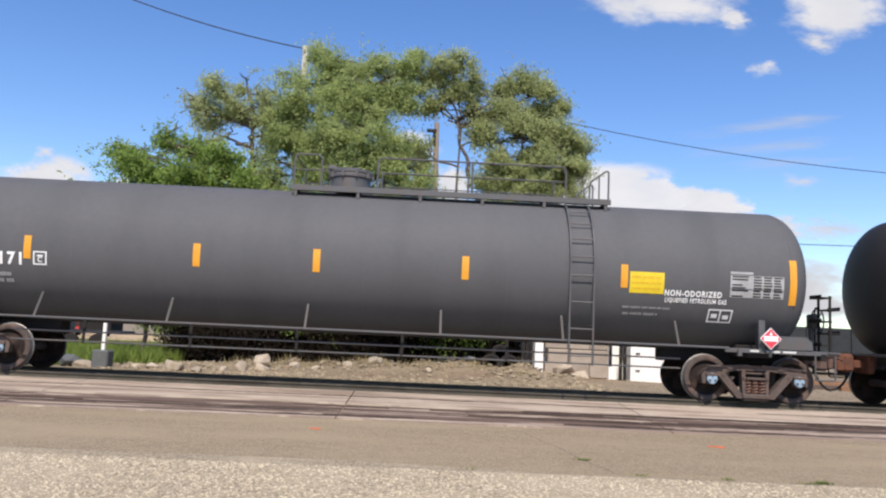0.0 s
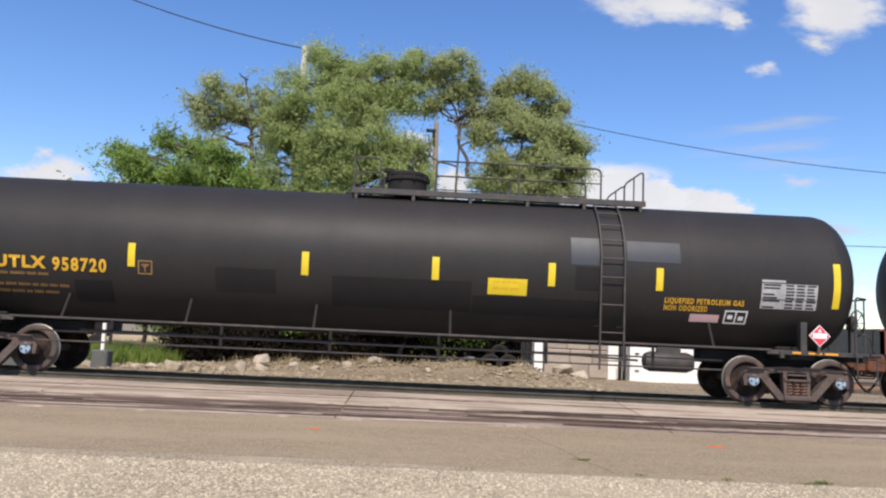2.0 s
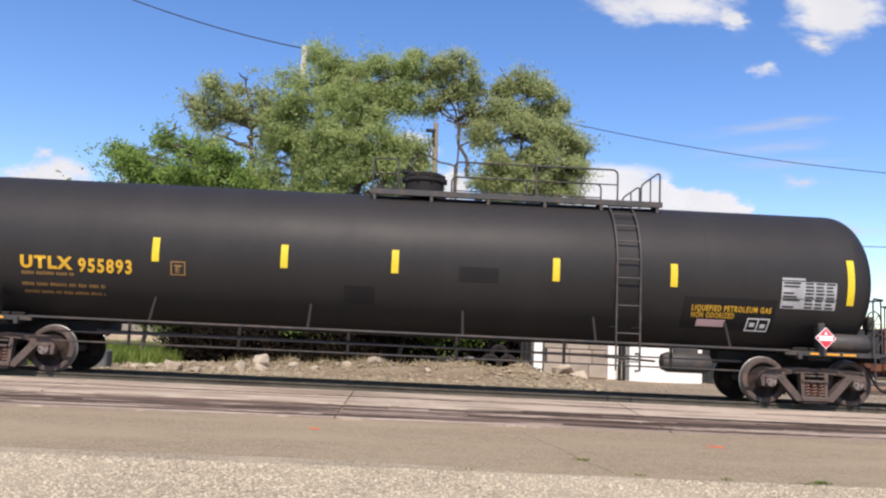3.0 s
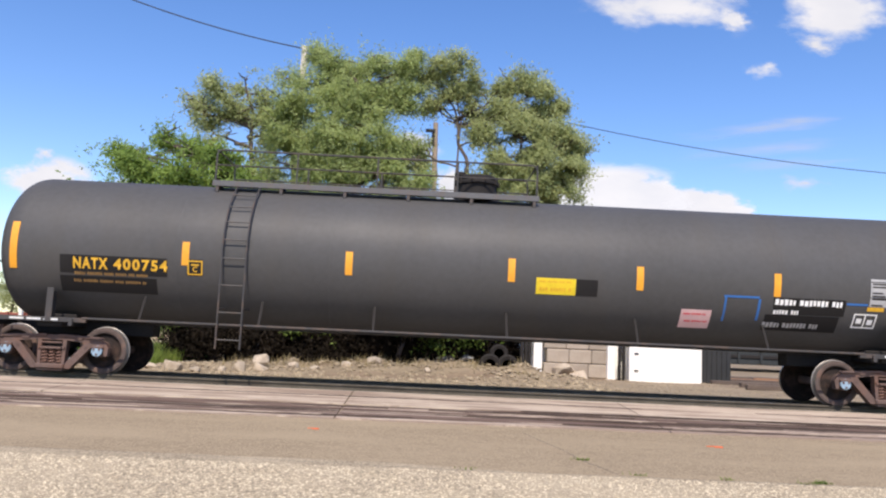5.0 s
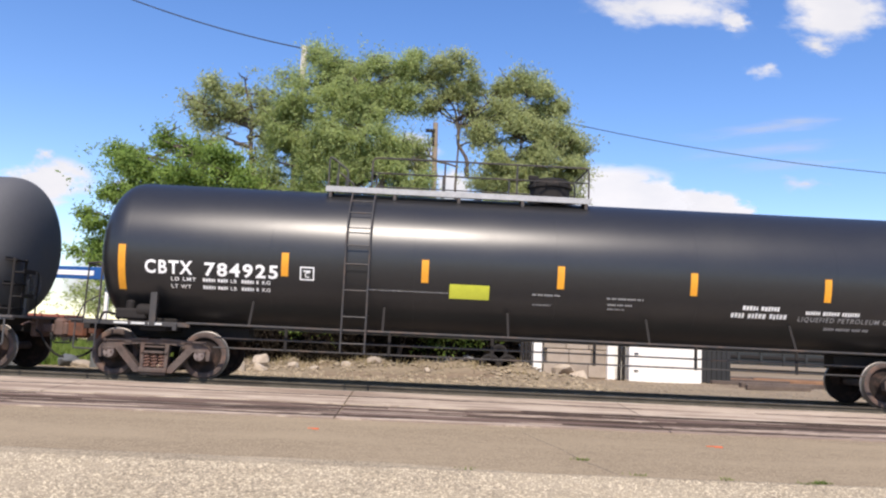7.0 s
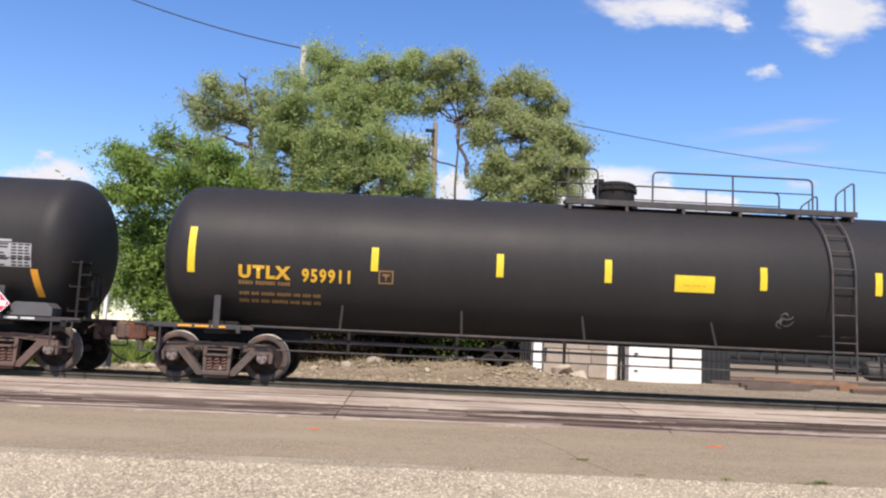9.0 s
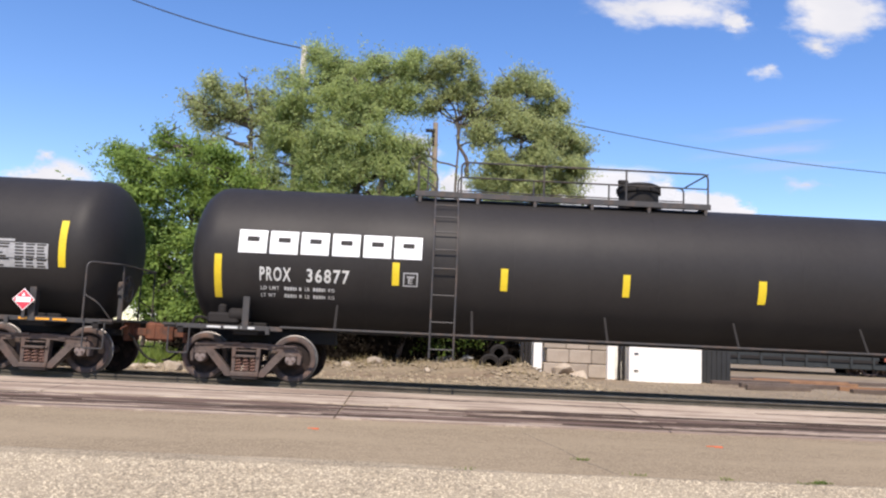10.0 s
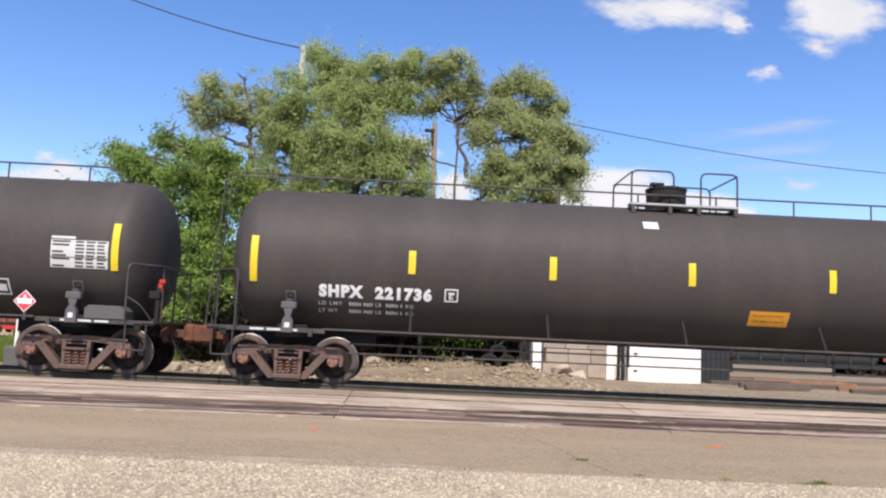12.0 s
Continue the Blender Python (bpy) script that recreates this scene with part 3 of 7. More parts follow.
def words(car, text, mat, x0, x1, z0, z1, bold=0.02):
    cu = bpy.data.curves.new("lettering", "FONT")
    cu.body, cu.offset, cu.resolution_u, cu.space_character = text, bold, 3, 1.22
    ob = bpy.data.objects.new("lettering", cu)
    me = bpy.data.meshes.new_from_object(ob)
    bpy.data.objects.remove(ob)
    co = np.zeros(len(me.vertices) * 3)
    me.vertices.foreach_get("co", co)
    co = co.reshape(-1, 3)
    lo, hi = co.min(0), co.max(0)
    bm = bmesh.new()
    bm.from_mesh(me)
    zs = 5
    for k in range(1, zs):
        h = lo[1] + (hi[1] - lo[1]) * k / zs
        bmesh.ops.bisect_plane(bm, geom=bm.verts[:] + bm.edges[:] + bm.faces[:], plane_co=(0, h, 0), plane_no=(0, 1, 0))
    for v in bm.verts:
        u, w = (v.co.x - lo[0]) / (hi[0] - lo[0]), (v.co.y - lo[1]) / (hi[1] - lo[1])
        v.co = on_shell(x0 + (x1 - x0) * u, z0 + (z1 - z0) * w, 0.011)
    bm.to_mesh(me)
    bm.free()
    me.materials.clear()
    me.materials.append(mat)
    tagged(part("lettering", me, car), kind="stuff")


def data_panel(car, x0, x1, z0, z1, ground=DULLWHITE, ink=DARK):
    """A stencil of test dates: pale ground with ruled rows and small dark figures."""
    s, rnd = Shape(), random.Random(3)
    w, rows = x1 - x0, 8
    patch(s, x0, x1, z0, z1, 0.006, 0)
    patch(s, x0, x0 + w * 0.42, z1 + 0.025, z1 + 0.07, 0.006, 0)
    h = (z1 - z0) / rows
    for r in range(rows):
        low = z0 + h * (r + 0.28)
        if r % 4 != 1:
            patch(s, x0 + w * 0.03, x0 + w * rnd.uniform(0.2, 0.36), low, low + h * 0.5, 0.010, 1)
        for k in range(3):
            a = x0 + w * (0.43 + 0.19 * k)
            patch(s, a, a + w * rnd.uniform(0.12, 0.165), low, low + h * 0.5, 0.010, 1)
    patch(s, x0, x1, z0 + h * 3 - 0.006, z0 + h * 3 + 0.006, 0.010, 1)
    part("data_panel", s.mesh("data_panel", [ground, ink]), car, "stencilled panel of test dates")


def outline(car, mat, x0, x1, z0, z1, letter="C", double=False):
    s, w = Shape(), 0.025
    for a, b, c, d in ((x0, x1, z0, z0 + w), (x0, x1, z1 - w, z1), (x0, x0 + w, z0 + w, z1 - w), (x1 - w, x1, z0 + w, z1 - w)):
        patch(s, a, b, c, d, 0.009)
    if double:
        m = (x0 + x1) / 2
        patch(s, m - w / 2, m + w / 2, z0 + w, z1 - w, 0.009)
        patch(s, x0 + 0.07, m - 0.06, z0 + 0.09, z1 - 0.09, 0.009)
        patch(s, m + 0.06, x1 - 0.07, z0 + 0.07, z1 - 0.11, 0.009)
    else:
        patch(s, x0 + 0.07, x1 - 0.07, z1 - 0.10, z1 - 0.07, 0.009)
    part("boxed_mark", s.mesh("boxed_mark", mat), car)
    if letter and not double:
        m, h = (x0 + x1) / 2, z1 - z0
        words(car, letter, mat, m - 0.045, m + 0.045, z0 + h * 0.2, z0 + h * 0.6)


def placard(car, x, z):
    s = Shape()
    y = -1.54
    s.box((x, y + 0.03, z - 0.18), (0.06, 0.02, 0.36), mat=2)
    for k, (h, m, dy) in enumerate(((0.215, 1, 0.0), (0.195, 0, -0.006))):
        s.prism([(x - h, z), (x, z - h), (x + h, z), (x, z + h)], y + dy - 0.004, y + dy + 0.008, m)
    s.prism([(x - 0.14, z - 0.05), (x + 0.14, z - 0.05), (x + 0.14, z + 0.05), (x - 0.14, z + 0.05)], y - 0.014, y - 0.004, 1)
    s.prism([(x - 0.035, z + 0.07), (x + 0.035, z + 0.07), (x + 0.0, z + 0.14)], y - 0.014, y - 0.004, 1)
    part("hazard_placard", s.mesh("hazard_placard", [PLACARD, WHITE, STEEL], 0), car, "red diamond hazard placard with white border")


def ladder(car, x, steel, foot=0.66):
    """Stiles that stand off the shell and curve over to the deck, with rungs."""
    path, r = [(-1.6, foot)], TANK_R + 0.1
    path.append((-1.6, TANK_Z + 0.2))
    for k in range(10):
        a = radians(10 + 58 * k / 9)
        path.append((-r * math.cos(a), TANK_Z + r * math.sin(a)))
    s = Shape()
    for d in (-0.235, 0.235):
        s.tube([(x + d, y, z) for y, z in path], 0.02, 6)
    seg = []
    for (y0, z0), (y1, z1) in zip(path, path[1:]):
        n = 12
        seg += [(y0 + (y1 - y0) * i / n, z0 + (z1 - z0) * i / n) for i in range(n)]
    run, last = 0.2, seg[0]
    for p in seg[1:]:
        run += math.dist(p, last)
        last = p
        if run > 0.37:
            s.tube([(x - 0.235, *p), (x + 0.235, *p)], 0.013, 5)
            run = 0
    for z in (1.4, 2.6):
        for d in (-0.235, 0.235):
            s.tube([(x + d, -1.6, z), (x + d, -math.sqrt(TANK_R ** 2 - (z - TANK_Z) ** 2), z)], 0.014, 5)
    part("ladder", s.mesh("ladder", steel), car)


def top_works(car, x0, x1, man, steel, deck=None, loop=0, housing=None):
    """Deck with toe board, posts and rails round the covered valve housing. loop: the end at which the ladder arrives."""
    z = 4.02
    for e in (-1, 1):
        s = Shape()
        s.box(((x0 + x1) / 2, e * 0.62, z), (x1 - x0, 0.34, 0.05), cut=0.01)
        s.box(((x0 + x1) / 2, e * 0.79, z - 0.01), (x1 - x0, 0.02, 0.12), cut=0.004)
        part("walkway_deck", s.mesh("walkway_deck", deck or steel), car)
    n = int((x1 - x0) / 1.15)
    for k in range(n + 1):
        o = part("deck_bracket", once(("bracket", steel.name), lambda: Shape().box((0, 0, z - 0.05), (0.07, 1.5, 0.07), cut=0.01).box((0, -0.76, z - 0.1), (0.07, 0.06, 0.2), cut=0.01).box((0, 0.76, z - 0.1), (0.07, 0.06, 0.2), cut=0.01).mesh("deck_bracket", steel)), car)
        o.location = (x0 + 0.1 + (x1 - x0 - 0.2) * k / n, 0, 0)
    for e in (-1, 1):
        y = e * 0.76
        a = x0 + (0.95 if loop < 0 else 0.05)
        b = x1 - (0.95 if loop > 0 else 0.05)
        spans = [(a, man - 0.55), (man + 0.62, b)] if loop > 0 else [(a, b)]
        for p, q in spans:
            s = Shape()
            s.tube(bend([(p, y, z), (p, y, 4.72), (q, y, 4.72), (q, y, z)], 0.13), 0.02, 7)
            s.tube([(p, y, 4.4), (q, y, 4.4)], 0.014, 6)
            n = max(1, int((q - p) / 1.45))
            for k in range(1, n):
                s.tube([(p + (q - p) * k / n, y, z), (p + (q - p) * k / n, y, 4.72)], 0.02, 6)
            part("walkway_rail", s.mesh("walkway_rail", steel), car)
        if loop:
            g = x1 - 0.05 if loop > 0 else x0 + 0.05
            q = b + 0.5 if loop > 0 else a - 0.5
            s = Shape()
            s.tube(bend([(g, y, z), (g, y, 4.72), (q, y, 4.42), (q, y, z)], 0.1), 0.02, 7)
            s.tube([((g + q) / 2, y, z), ((g + q) / 2, y, 4.56)], 0.016, 6)
            part("ladder_gate_rail", s.mesh("ladder_gate_rail", steel), car)
    for e in (x0 + 0.05, x1 - 0.05):
        if not loop or (loop > 0) == (e < 0.5 * (x0 + x1)):
            part("end_rail", Shape().tube([(e, -0.76, 4.72), (e, 0.76, 4.72)], 0.018, 6).mesh("end_rail", steel), car)
    s = Shape()
    s.lathe([(0.50, 3.98), (0.5, 4.05), (0.43, 4.08), (0.43, 4.36), (0.465, 4.38), (0.465, 4.43), (0.44, 4.46), (0.455, 4.48), (0.455, 4.53), (0.38, 4.57), (0, 4.585)], "z", (man, 0, 0), 28)
    for k in range(10):
        a = 2 * math.pi * k / 10
        s.box((man + 0.47 * math.cos(a), 0.47 * math.sin(a), 4.42), (0.05, 0.05, 0.12))
    s.box((man - 0.40, -0.2, 4.58), (0.22, 0.1, 0.1), cut=0.02)
    part("valve_housing", s.mesh("valve_housing", housing or SOOT), car, "round protective housing over the valves")


def long_rail(car, half, steel):
    """A low single rail that runs nearly the whole length of the shell's crown."""
    s, e = Shape(), -0.45
    s.tube(bend([(-half - 0.3, e, 4.29), (half + 0.18, e, 4.29), (half + 0.42, e, 3.96)], 0.2), 0.02, 7)
    n = 10
    for k in range(n):
        x = -half + 0.35 + (2 * half - 0.7) * k / (n - 1)
        s.tube([(x, e, 3.94), (x, e, 4.29)], 0.018, 6)
    for y in (-0.68, -0.22):
        s.tube(bend([(-half - 1.80, y, 1.08), (-half - 1.62, y, 3.75), (-half - 1.58, y, 4.29), (-half - 0.1, y, 4.29)], 0.22, 5), 0.018, 6)
    for k in range(10):
        s.tube([(-half - 1.78 + 0.016 * k, -0.68, 1.35 + 0.24 * k), (-half - 1.78 + 0.016 * k, -0.22, 1.35 + 0.24 * k)], 0.012, 5)
    part("crown_rail", s.mesh("crown_rail", steel), car)


def manway_works(car, x0, x1, man, steel, deck):
    """Short pale deck with two separate hoop rails on either side of the round housing."""
    z = 4.02
    for e in (-1, 1):
        s = Shape()
        s.box(((x0 + x1) / 2, e * 0.66, z), (x1 - x0, 0.30, 0.05), cut=0.01)
        part("walkway_deck", s.mesh("walkway_deck", deck), car, "pale walkway deck")
        y = e * 0.77
        for path in ([(x0 + 0.02, y, z - 0.1), (x0 + 0.02, y, 4.74), (x0 + 0.92, y, 4.74), (x0 + 0.92, y, 4.4 if e < 0 else z)],
                     [(x1 - 0.8, y, z - 0.1), (x1 - 0.8, y, 4.74), (x1 - 0.02, y, 4.74), (x1 - 0.02, y, z - 0.1)]):
            part("hoop_rail", Shape().tube(bend(path, 0.14), 0.02, 7).mesh("hoop_rail", steel), car)
    for k in range(4):
        o = part("deck_bracket", once(("manway bracket", steel.name), lambda: Shape().box((0, 0, z - 0.06), (0.07, 1.56, 0.07), cut=0.01).box((0, -0.77, z - 0.1), (0.08, 0.07, 0.2), cut=0.01).box((0, 0.77, z - 0.1), (0.08, 0.07, 0.2), cut=0.01).mesh("deck_bracket", steel)), car)
        o.location = (x0 + 0.06 + (x1 - x0 - 0.12) * (0, 0.36, 0.64, 1)[k], 0, 0)
    for x in (x0 + 0.02, x1 - 0.02):
        part("end_rail", Shape().tube([(x, -0.77, 4.7), (x, 0.77, 4.7)], 0.018, 6).mesh("end_rail", steel), car)
    s = Shape()
    s.lathe([(0.50, 3.98), (0.5, 4.03), (0.40, 4.05), (0.40, 4.12), (0.43, 4.14), (0.43, 4.44), (0.45, 4.46), (0.45, 4.50), (0.38, 4.53), (0, 4.545)], "z", (man, 0, 0), 28)
    for k in range(10):
        a = 2 * math.pi * k / 10
        s.box((man + 0.44 * math.cos(a), 0.44 * math.sin(a), 4.08), (0.05, 0.05, 0.06))
    s.box((man - 0.28, -0.25, 4.56), (0.3, 0.12, 0.08), cut=0.02)
    s.lathe([(0.06, 4.5), (0.06, 4.6), (0, 4.62)], "z", (man - 0.2, -0.2, 0), 10)
    part("valve_housing", s.mesh("valve_housing", SOOT), car, "round protective housing over the valves")


def bracket(car, x, steel):
    """A bearing post between bolster and shell: block at the shell, thin stem, wider foot with a white tag."""
    s = Shape()
    s.box((x, -1.40, 1.53), (0.30, 0.16, 0.14), cut=0.02)
    s.prism([(x - 0.045, 1.3), (x + 0.045, 1.3), (x + 0.09, 1.47), (x - 0.09, 1.47)], -1.47, -1.40)
    s.prism([(x - 0.11, 1.0), (x + 0.11, 1.0), (x + 0.10, 1.24), (x + 0.04, 1.34), (x - 0.04, 1.34), (x - 0.10, 1.24)], -1.5, -1.38)
    part("bolster_post", s.mesh("bolster_post", steel), car)
    part("post_tag", Shape().box((x, -1.506, 1.14), (0.10, 0.012, 0.10), cut=0.002).mesh("post_tag", LIGHTGREY), car, "small white tag")
    outline(car, FAINT, x - 0.1, x + 0.1, 1.63, 1.82, "", False)


# ---- ground, pavement and track ----
def mixed(n, l, a, b, factor):
    """Blend two colours (sockets or values) by a factor."""
    m = n.new("ShaderNodeMix")
    m.data_type = "RGBA"
    for k, c in ((6, a), (7, b)):
        if isinstance(c, tuple):
            m.inputs[k].default_value = (*c, 1)
        else:
            l.new(c, m.inputs[k])
    l.new(factor, m.inputs[0])
    return m.outputs[2]


def ranged(n, l, value, lo, hi, top=1.0):
    r = n.new("ShaderNodeMapRange")
    r.inputs[1].default_value, r.inputs[2].default_value, r.inputs[4].default_value = lo, hi, top
    l.new(value, r.inputs[0])
    return r.outputs[0]


def stretched(n, l, co, scale, detail=6.0, kind="ShaderNodeTexNoise"):
    mp = n.new("ShaderNodeMapping")
    mp.inputs["Scale"].default_value = scale
    l.new(co.outputs["Object"], mp.inputs[0])
    t = n.new(kind)
    t.inputs["Scale"].default_value = 1.0
    if kind == "ShaderNodeTexNoise":
        t.inputs["Detail"].default_value = detail
        t.inputs["Roughness"].default_value = 0.62
    l.new(mp.outputs[0], t.inputs["Vector"])
    return t


def aggregate(name, pale, mid, dark, grain, relief, wear, wear_scale):
    """Paving of visible stones in binder: each stone its own tone, darker joints, broad worn patches."""
    m = bpy.data.materials.new(name)
    m.use_nodes = True
    n, l = m.node_tree.nodes, m.node_tree.links
    b = n["Principled BSDF"]
    co = n.new("ShaderNodeTexCoord")
    v = stretched(n, l, co, (grain, grain, grain), kind="ShaderNodeTexVoronoi")
    sep = n.new("ShaderNodeSeparateColor")
    l.new(v.outputs["Color"], sep.inputs[0])
    c = mixed(n, l, mid, pale, ranged(n, l, sep.outputs[0], 0.35, 1.0))
    c = mixed(n, l, c, dark, ranged(n, l, sep.outputs[1], 0.72, 1.0))
    c = mixed(n, l, c, dark, ranged(n, l, v.outputs["Distance"], 0.42, 0.75, 0.8))
    clump = stretched(n, l, co, (grain * 0.16, grain * 0.16, 1), 4)
    c = mixed(n, l, c, dark, ranged(n, l, clump.outputs[0], 0.50, 0.72, 0.55))
    broad = stretched(n, l, co, wear_scale, 6)
    c = mixed(n, l, c, wear, ranged(n, l, broad.outputs[0], 0.46, 0.66, 0.6))
    l.new(c, b.inputs["Base Color"])
    b.inputs["Roughness"].default_value, b.inputs["Specular IOR Level"].default_value = 0.92, 0.25
    bp = n.new("ShaderNodeBump")
    bp.invert = True
    bp.inputs["Strength"].default_value, bp.inputs["Distance"].default_value = 0.8, relief
    l.new(v.outputs["Distance"], bp.inputs["Height"])
    l.new(bp.outputs[0], b.inputs["Normal"])
    return m


def streaked(name, base, base2, dirt, amount, edge=0.5):
    """Concrete with ragged dark streaks along the track and a fine grain."""
    m = bpy.data.materials.new(name)
    m.use_nodes = True
    n, l = m.node_tree.nodes, m.node_tree.links
    b = n["Principled BSDF"]
    co = n.new("ShaderNodeTexCoord")
    blot = stretched(n, l, co, (1.1, 1.6, 1), 7)
    grain = stretched(n, l, co, (34, 34, 34), 3)
    c = mixed(n, l, base, base2, ranged(n, l, blot.outputs[0], 0.36, 0.64))
    c = mixed(n, l, c, base2, ranged(n, l, grain.outputs[0], 0.5, 0.75, 0.7))
    for sc, lo, top in (((0.20, 3.1, 1), edge, amount), ((0.45, 8.0, 1), edge + 0.02, amount * 0.9), ((0.3, 19.0, 1), edge + 0.045, amount * 0.8), ((2.2, 5.0, 1), edge + 0.09, amount * 0.7)):
        s_ = stretched(n, l, co, sc, 8)
        c = mixed(n, l, c, dirt, ranged(n, l, s_.outputs[0], lo + 0.01, lo + 0.055, top))
    oi = n.new("ShaderNodeObjectInfo")
    hs = n.new("ShaderNodeHueSaturation")
    rr = n.new("ShaderNodeMapRange")
    rr.inputs[3].default_value, rr.inputs[4].default_value = 0.93, 1.06
    l.new(oi.outputs["Random"], rr.inputs[0])
    l.new(rr.outputs[0], hs.inputs["Value"])
    l.new(c, hs.inputs["Color"])
    l.new(hs.outputs[0], b.inputs["Base Color"])
    b.inputs["Roughness"].default_value, b.inputs["Specular IOR Level"].default_value = 0.92, 0.25
    bp = n.new("ShaderNodeBump")
    bp.inputs["Strength"].default_value, bp.inputs["Distance"].default_value = 0.35, 0.008
    l.new(blot.outputs[0], bp.inputs["Height"])
    l.new(bp.outputs[0], b.inputs["Normal"])
    return m


CHIPSEAL = aggregate("chip seal of pale tan pebbles", (0.46, 0.385, 0.27), (0.355, 0.292, 0.20), (0.20, 0.16, 0.108), 34, 0.012, (0.435, 0.36, 0.25), (0.5, 0.5, 1))
ASPHALT = aggregate("sun-bleached tan asphalt", (0.36, 0.283, 0.183), (0.30, 0.235, 0.152), (0.205, 0.158, 0.103), 44, 0.004, (0.34, 0.268, 0.175), (0.3, 1.3, 1))
CONCRETE = streaked("weathered platform concrete", (0.50, 0.41, 0.315), (0.40, 0.32, 0.245), (0.20, 0.14, 0.105), 0.7, 0.515)
EDGE = streaked("broken pale concrete edge", (0.52, 0.43, 0.335), (0.36, 0.285, 0.22), (0.24, 0.18, 0.14), 0.85, 0.47)
OLDCONCRETE = streaked("stained old concrete", (0.47, 0.375, 0.29), (0.36, 0.28, 0.215), (0.11, 0.07, 0.055), 0.9, 0.49)
DARKSTRIP = streaked("tar-stained brown concrete", (0.19, 0.142, 0.11), (0.32, 0.248, 0.19), (0.055, 0.038, 0.03), 0.9, 0.48)
BALLAST = material("dusty ballast", (0.27, 0.21, 0.165), (0.17, 0.13, 0.10), 0.95, scale=1.5, fine=22, bump=0.9, bump_size=0.03)
TRACKBED = material("oily gravel beside the rail", (0.165, 0.158, 0.125), (0.10, 0.096, 0.077), 0.95, scale=1.5, fine=40, bump=0.6, bump_size=0.01, spec=0.2, stains=(0.045, 0.042, 0.036), stain_amount=0.8, stain_scale=(0.25, 14, 1))
DIRT = material("dry dirt with gravel", (0.31, 0.24, 0.15), (0.19, 0.145, 0.09), 0.95, scale=0.8, fine=10, bump=0.8, bump_size=0.03, stains=(0.15, 0.095, 0.06), stain_amount=0.7, stain_scale=(0.2, 0.9, 1))
RAILSIDE = material("dusty grey-brown rail", (0.125, 0.108, 0.083), (0.08, 0.068, 0.052), 0.9, scale=3, fine=40, bump=0.2, spec=0.1, stains=(0.05, 0.04, 0.033), stain_amount=0.8, stain_scale=(0.5, 10, 10))
RAILTOP = material("worn rail head", (0.20, 0.18, 0.17), (0.14, 0.125, 0.12), 0.5, 0.4, scale=3, fine=40, bump=0.05)
TIE = material("creosoted timber", (0.075, 0.055, 0.045), (0.12, 0.09, 0.07), 0.9, scale=3, fine=50, bump=0.4, random=0.2)
GRASSMAT = leaf_material("meadow grass", (0.10, 0.17, 0.025), (0.22, 0.27, 0.06), 0.3)
DRYGRASS = leaf_material("dry straw-coloured weeds", (0.20, 0.16, 0.08), (0.34, 0.28, 0.15), 0.2)
LEAF_LIGHT = leaf_material("fresh green leaves", (0.13, 0.205, 0.045), (0.31, 0.42, 0.10), 0.45)
LEAF_MID = leaf_material("grey-green narrow leaves", (0.255, 0.32, 0.11), (0.48, 0.55, 0.235), 0.5)
LEAF_OLIVE = leaf_material("olive leaves", (0.27, 0.31, 0.125), (0.50, 0.54, 0.26), 0.5)
# near-black tones: the shade under the trees is put into this leaf colour
LEAF_SHADE = leaf_material("brown brush leaves darkened for tree shade", (0.012, 0.010, 0.007), (0.024, 0.018, 0.013), 0.05, 0.03)
LEAF_DARK = leaf_material("deep green undergrowth", (0.09, 0.145, 0.025), (0.16, 0.235, 0.05))
BARK = material("grey bark", (0.13, 0.105, 0.085), (0.08, 0.062, 0.05), 0.9, scale=3, fine=25, bump=0.8, bump_size=0.02)
PALEWOOD = material("weathered pole timber", (0.66, 0.61, 0.53), (0.54, 0.48, 0.41), 0.9, scale=2, fine=30, bump=0.4)
DARKPOLE = material("brown weathered pole timber", (0.34, 0.27, 0.20), (0.25, 0.19, 0.14), 0.9, scale=2, fine=30, bump=0.4)
ROCK = material("pale limestone", (0.46, 0.385, 0.295), (0.32, 0.26, 0.195), 0.9, scale=3, fine=18, bump=0.5, bump_size=0.02, random=0.2)
SLABGREY = material("grey broken concrete", (0.33, 0.33, 0.33), (0.24, 0.24, 0.24), 0.9, scale=3, fine=18, bump=0.5)
WHITEPAINT = material("white painted siding", (0.88, 0.86, 0.81), (0.80, 0.78, 0.73), 0.6, scale=1, fine=12, bump=0.05, stains=(0.62, 0.56, 0.47), stain_amount=0.25, stain_scale=(0.4, 0.4, 1.5))
BLOCK = material("concrete block", (0.38, 0.32, 0.255), (0.29, 0.24, 0.19), 0.9, scale=3, fine=30, bump=0.3, random=0.14)
ROOFTRIM = material("brown roof trim", (0.24, 0.15, 0.11), (0.18, 0.11, 0.08), 0.7)
DARKBOX = material("dark slate painted metal", (0.028, 0.03, 0.032), (0.04, 0.041, 0.043), 0.7, spec=0.2)
BASEGREY = material("grey concrete footing", (0.12, 0.125, 0.125), (0.09, 0.095, 0.095), 0.9, scale=4, fine=30, bump=0.3)
SIGNBLUE = material("blue sign board", (0.02, 0.10, 0.32), (0.018, 0.085, 0.27), 0.4, bump=0)
CARRED = material("red vehicle paint", (0.45, 0.035, 0.03), (0.4, 0.03, 0.025), 0.35, bump=0)
BRICKRED = material("brown-red boxcar paint", (0.26, 0.075, 0.045), (0.2, 0.055, 0.035), 0.7, bump=0.1)
GONDOLA = material("dark slate wagon paint", (0.04, 0.045, 0.046), (0.028, 0.031, 0.032), 0.7, bump=0.1, spec=0.2)
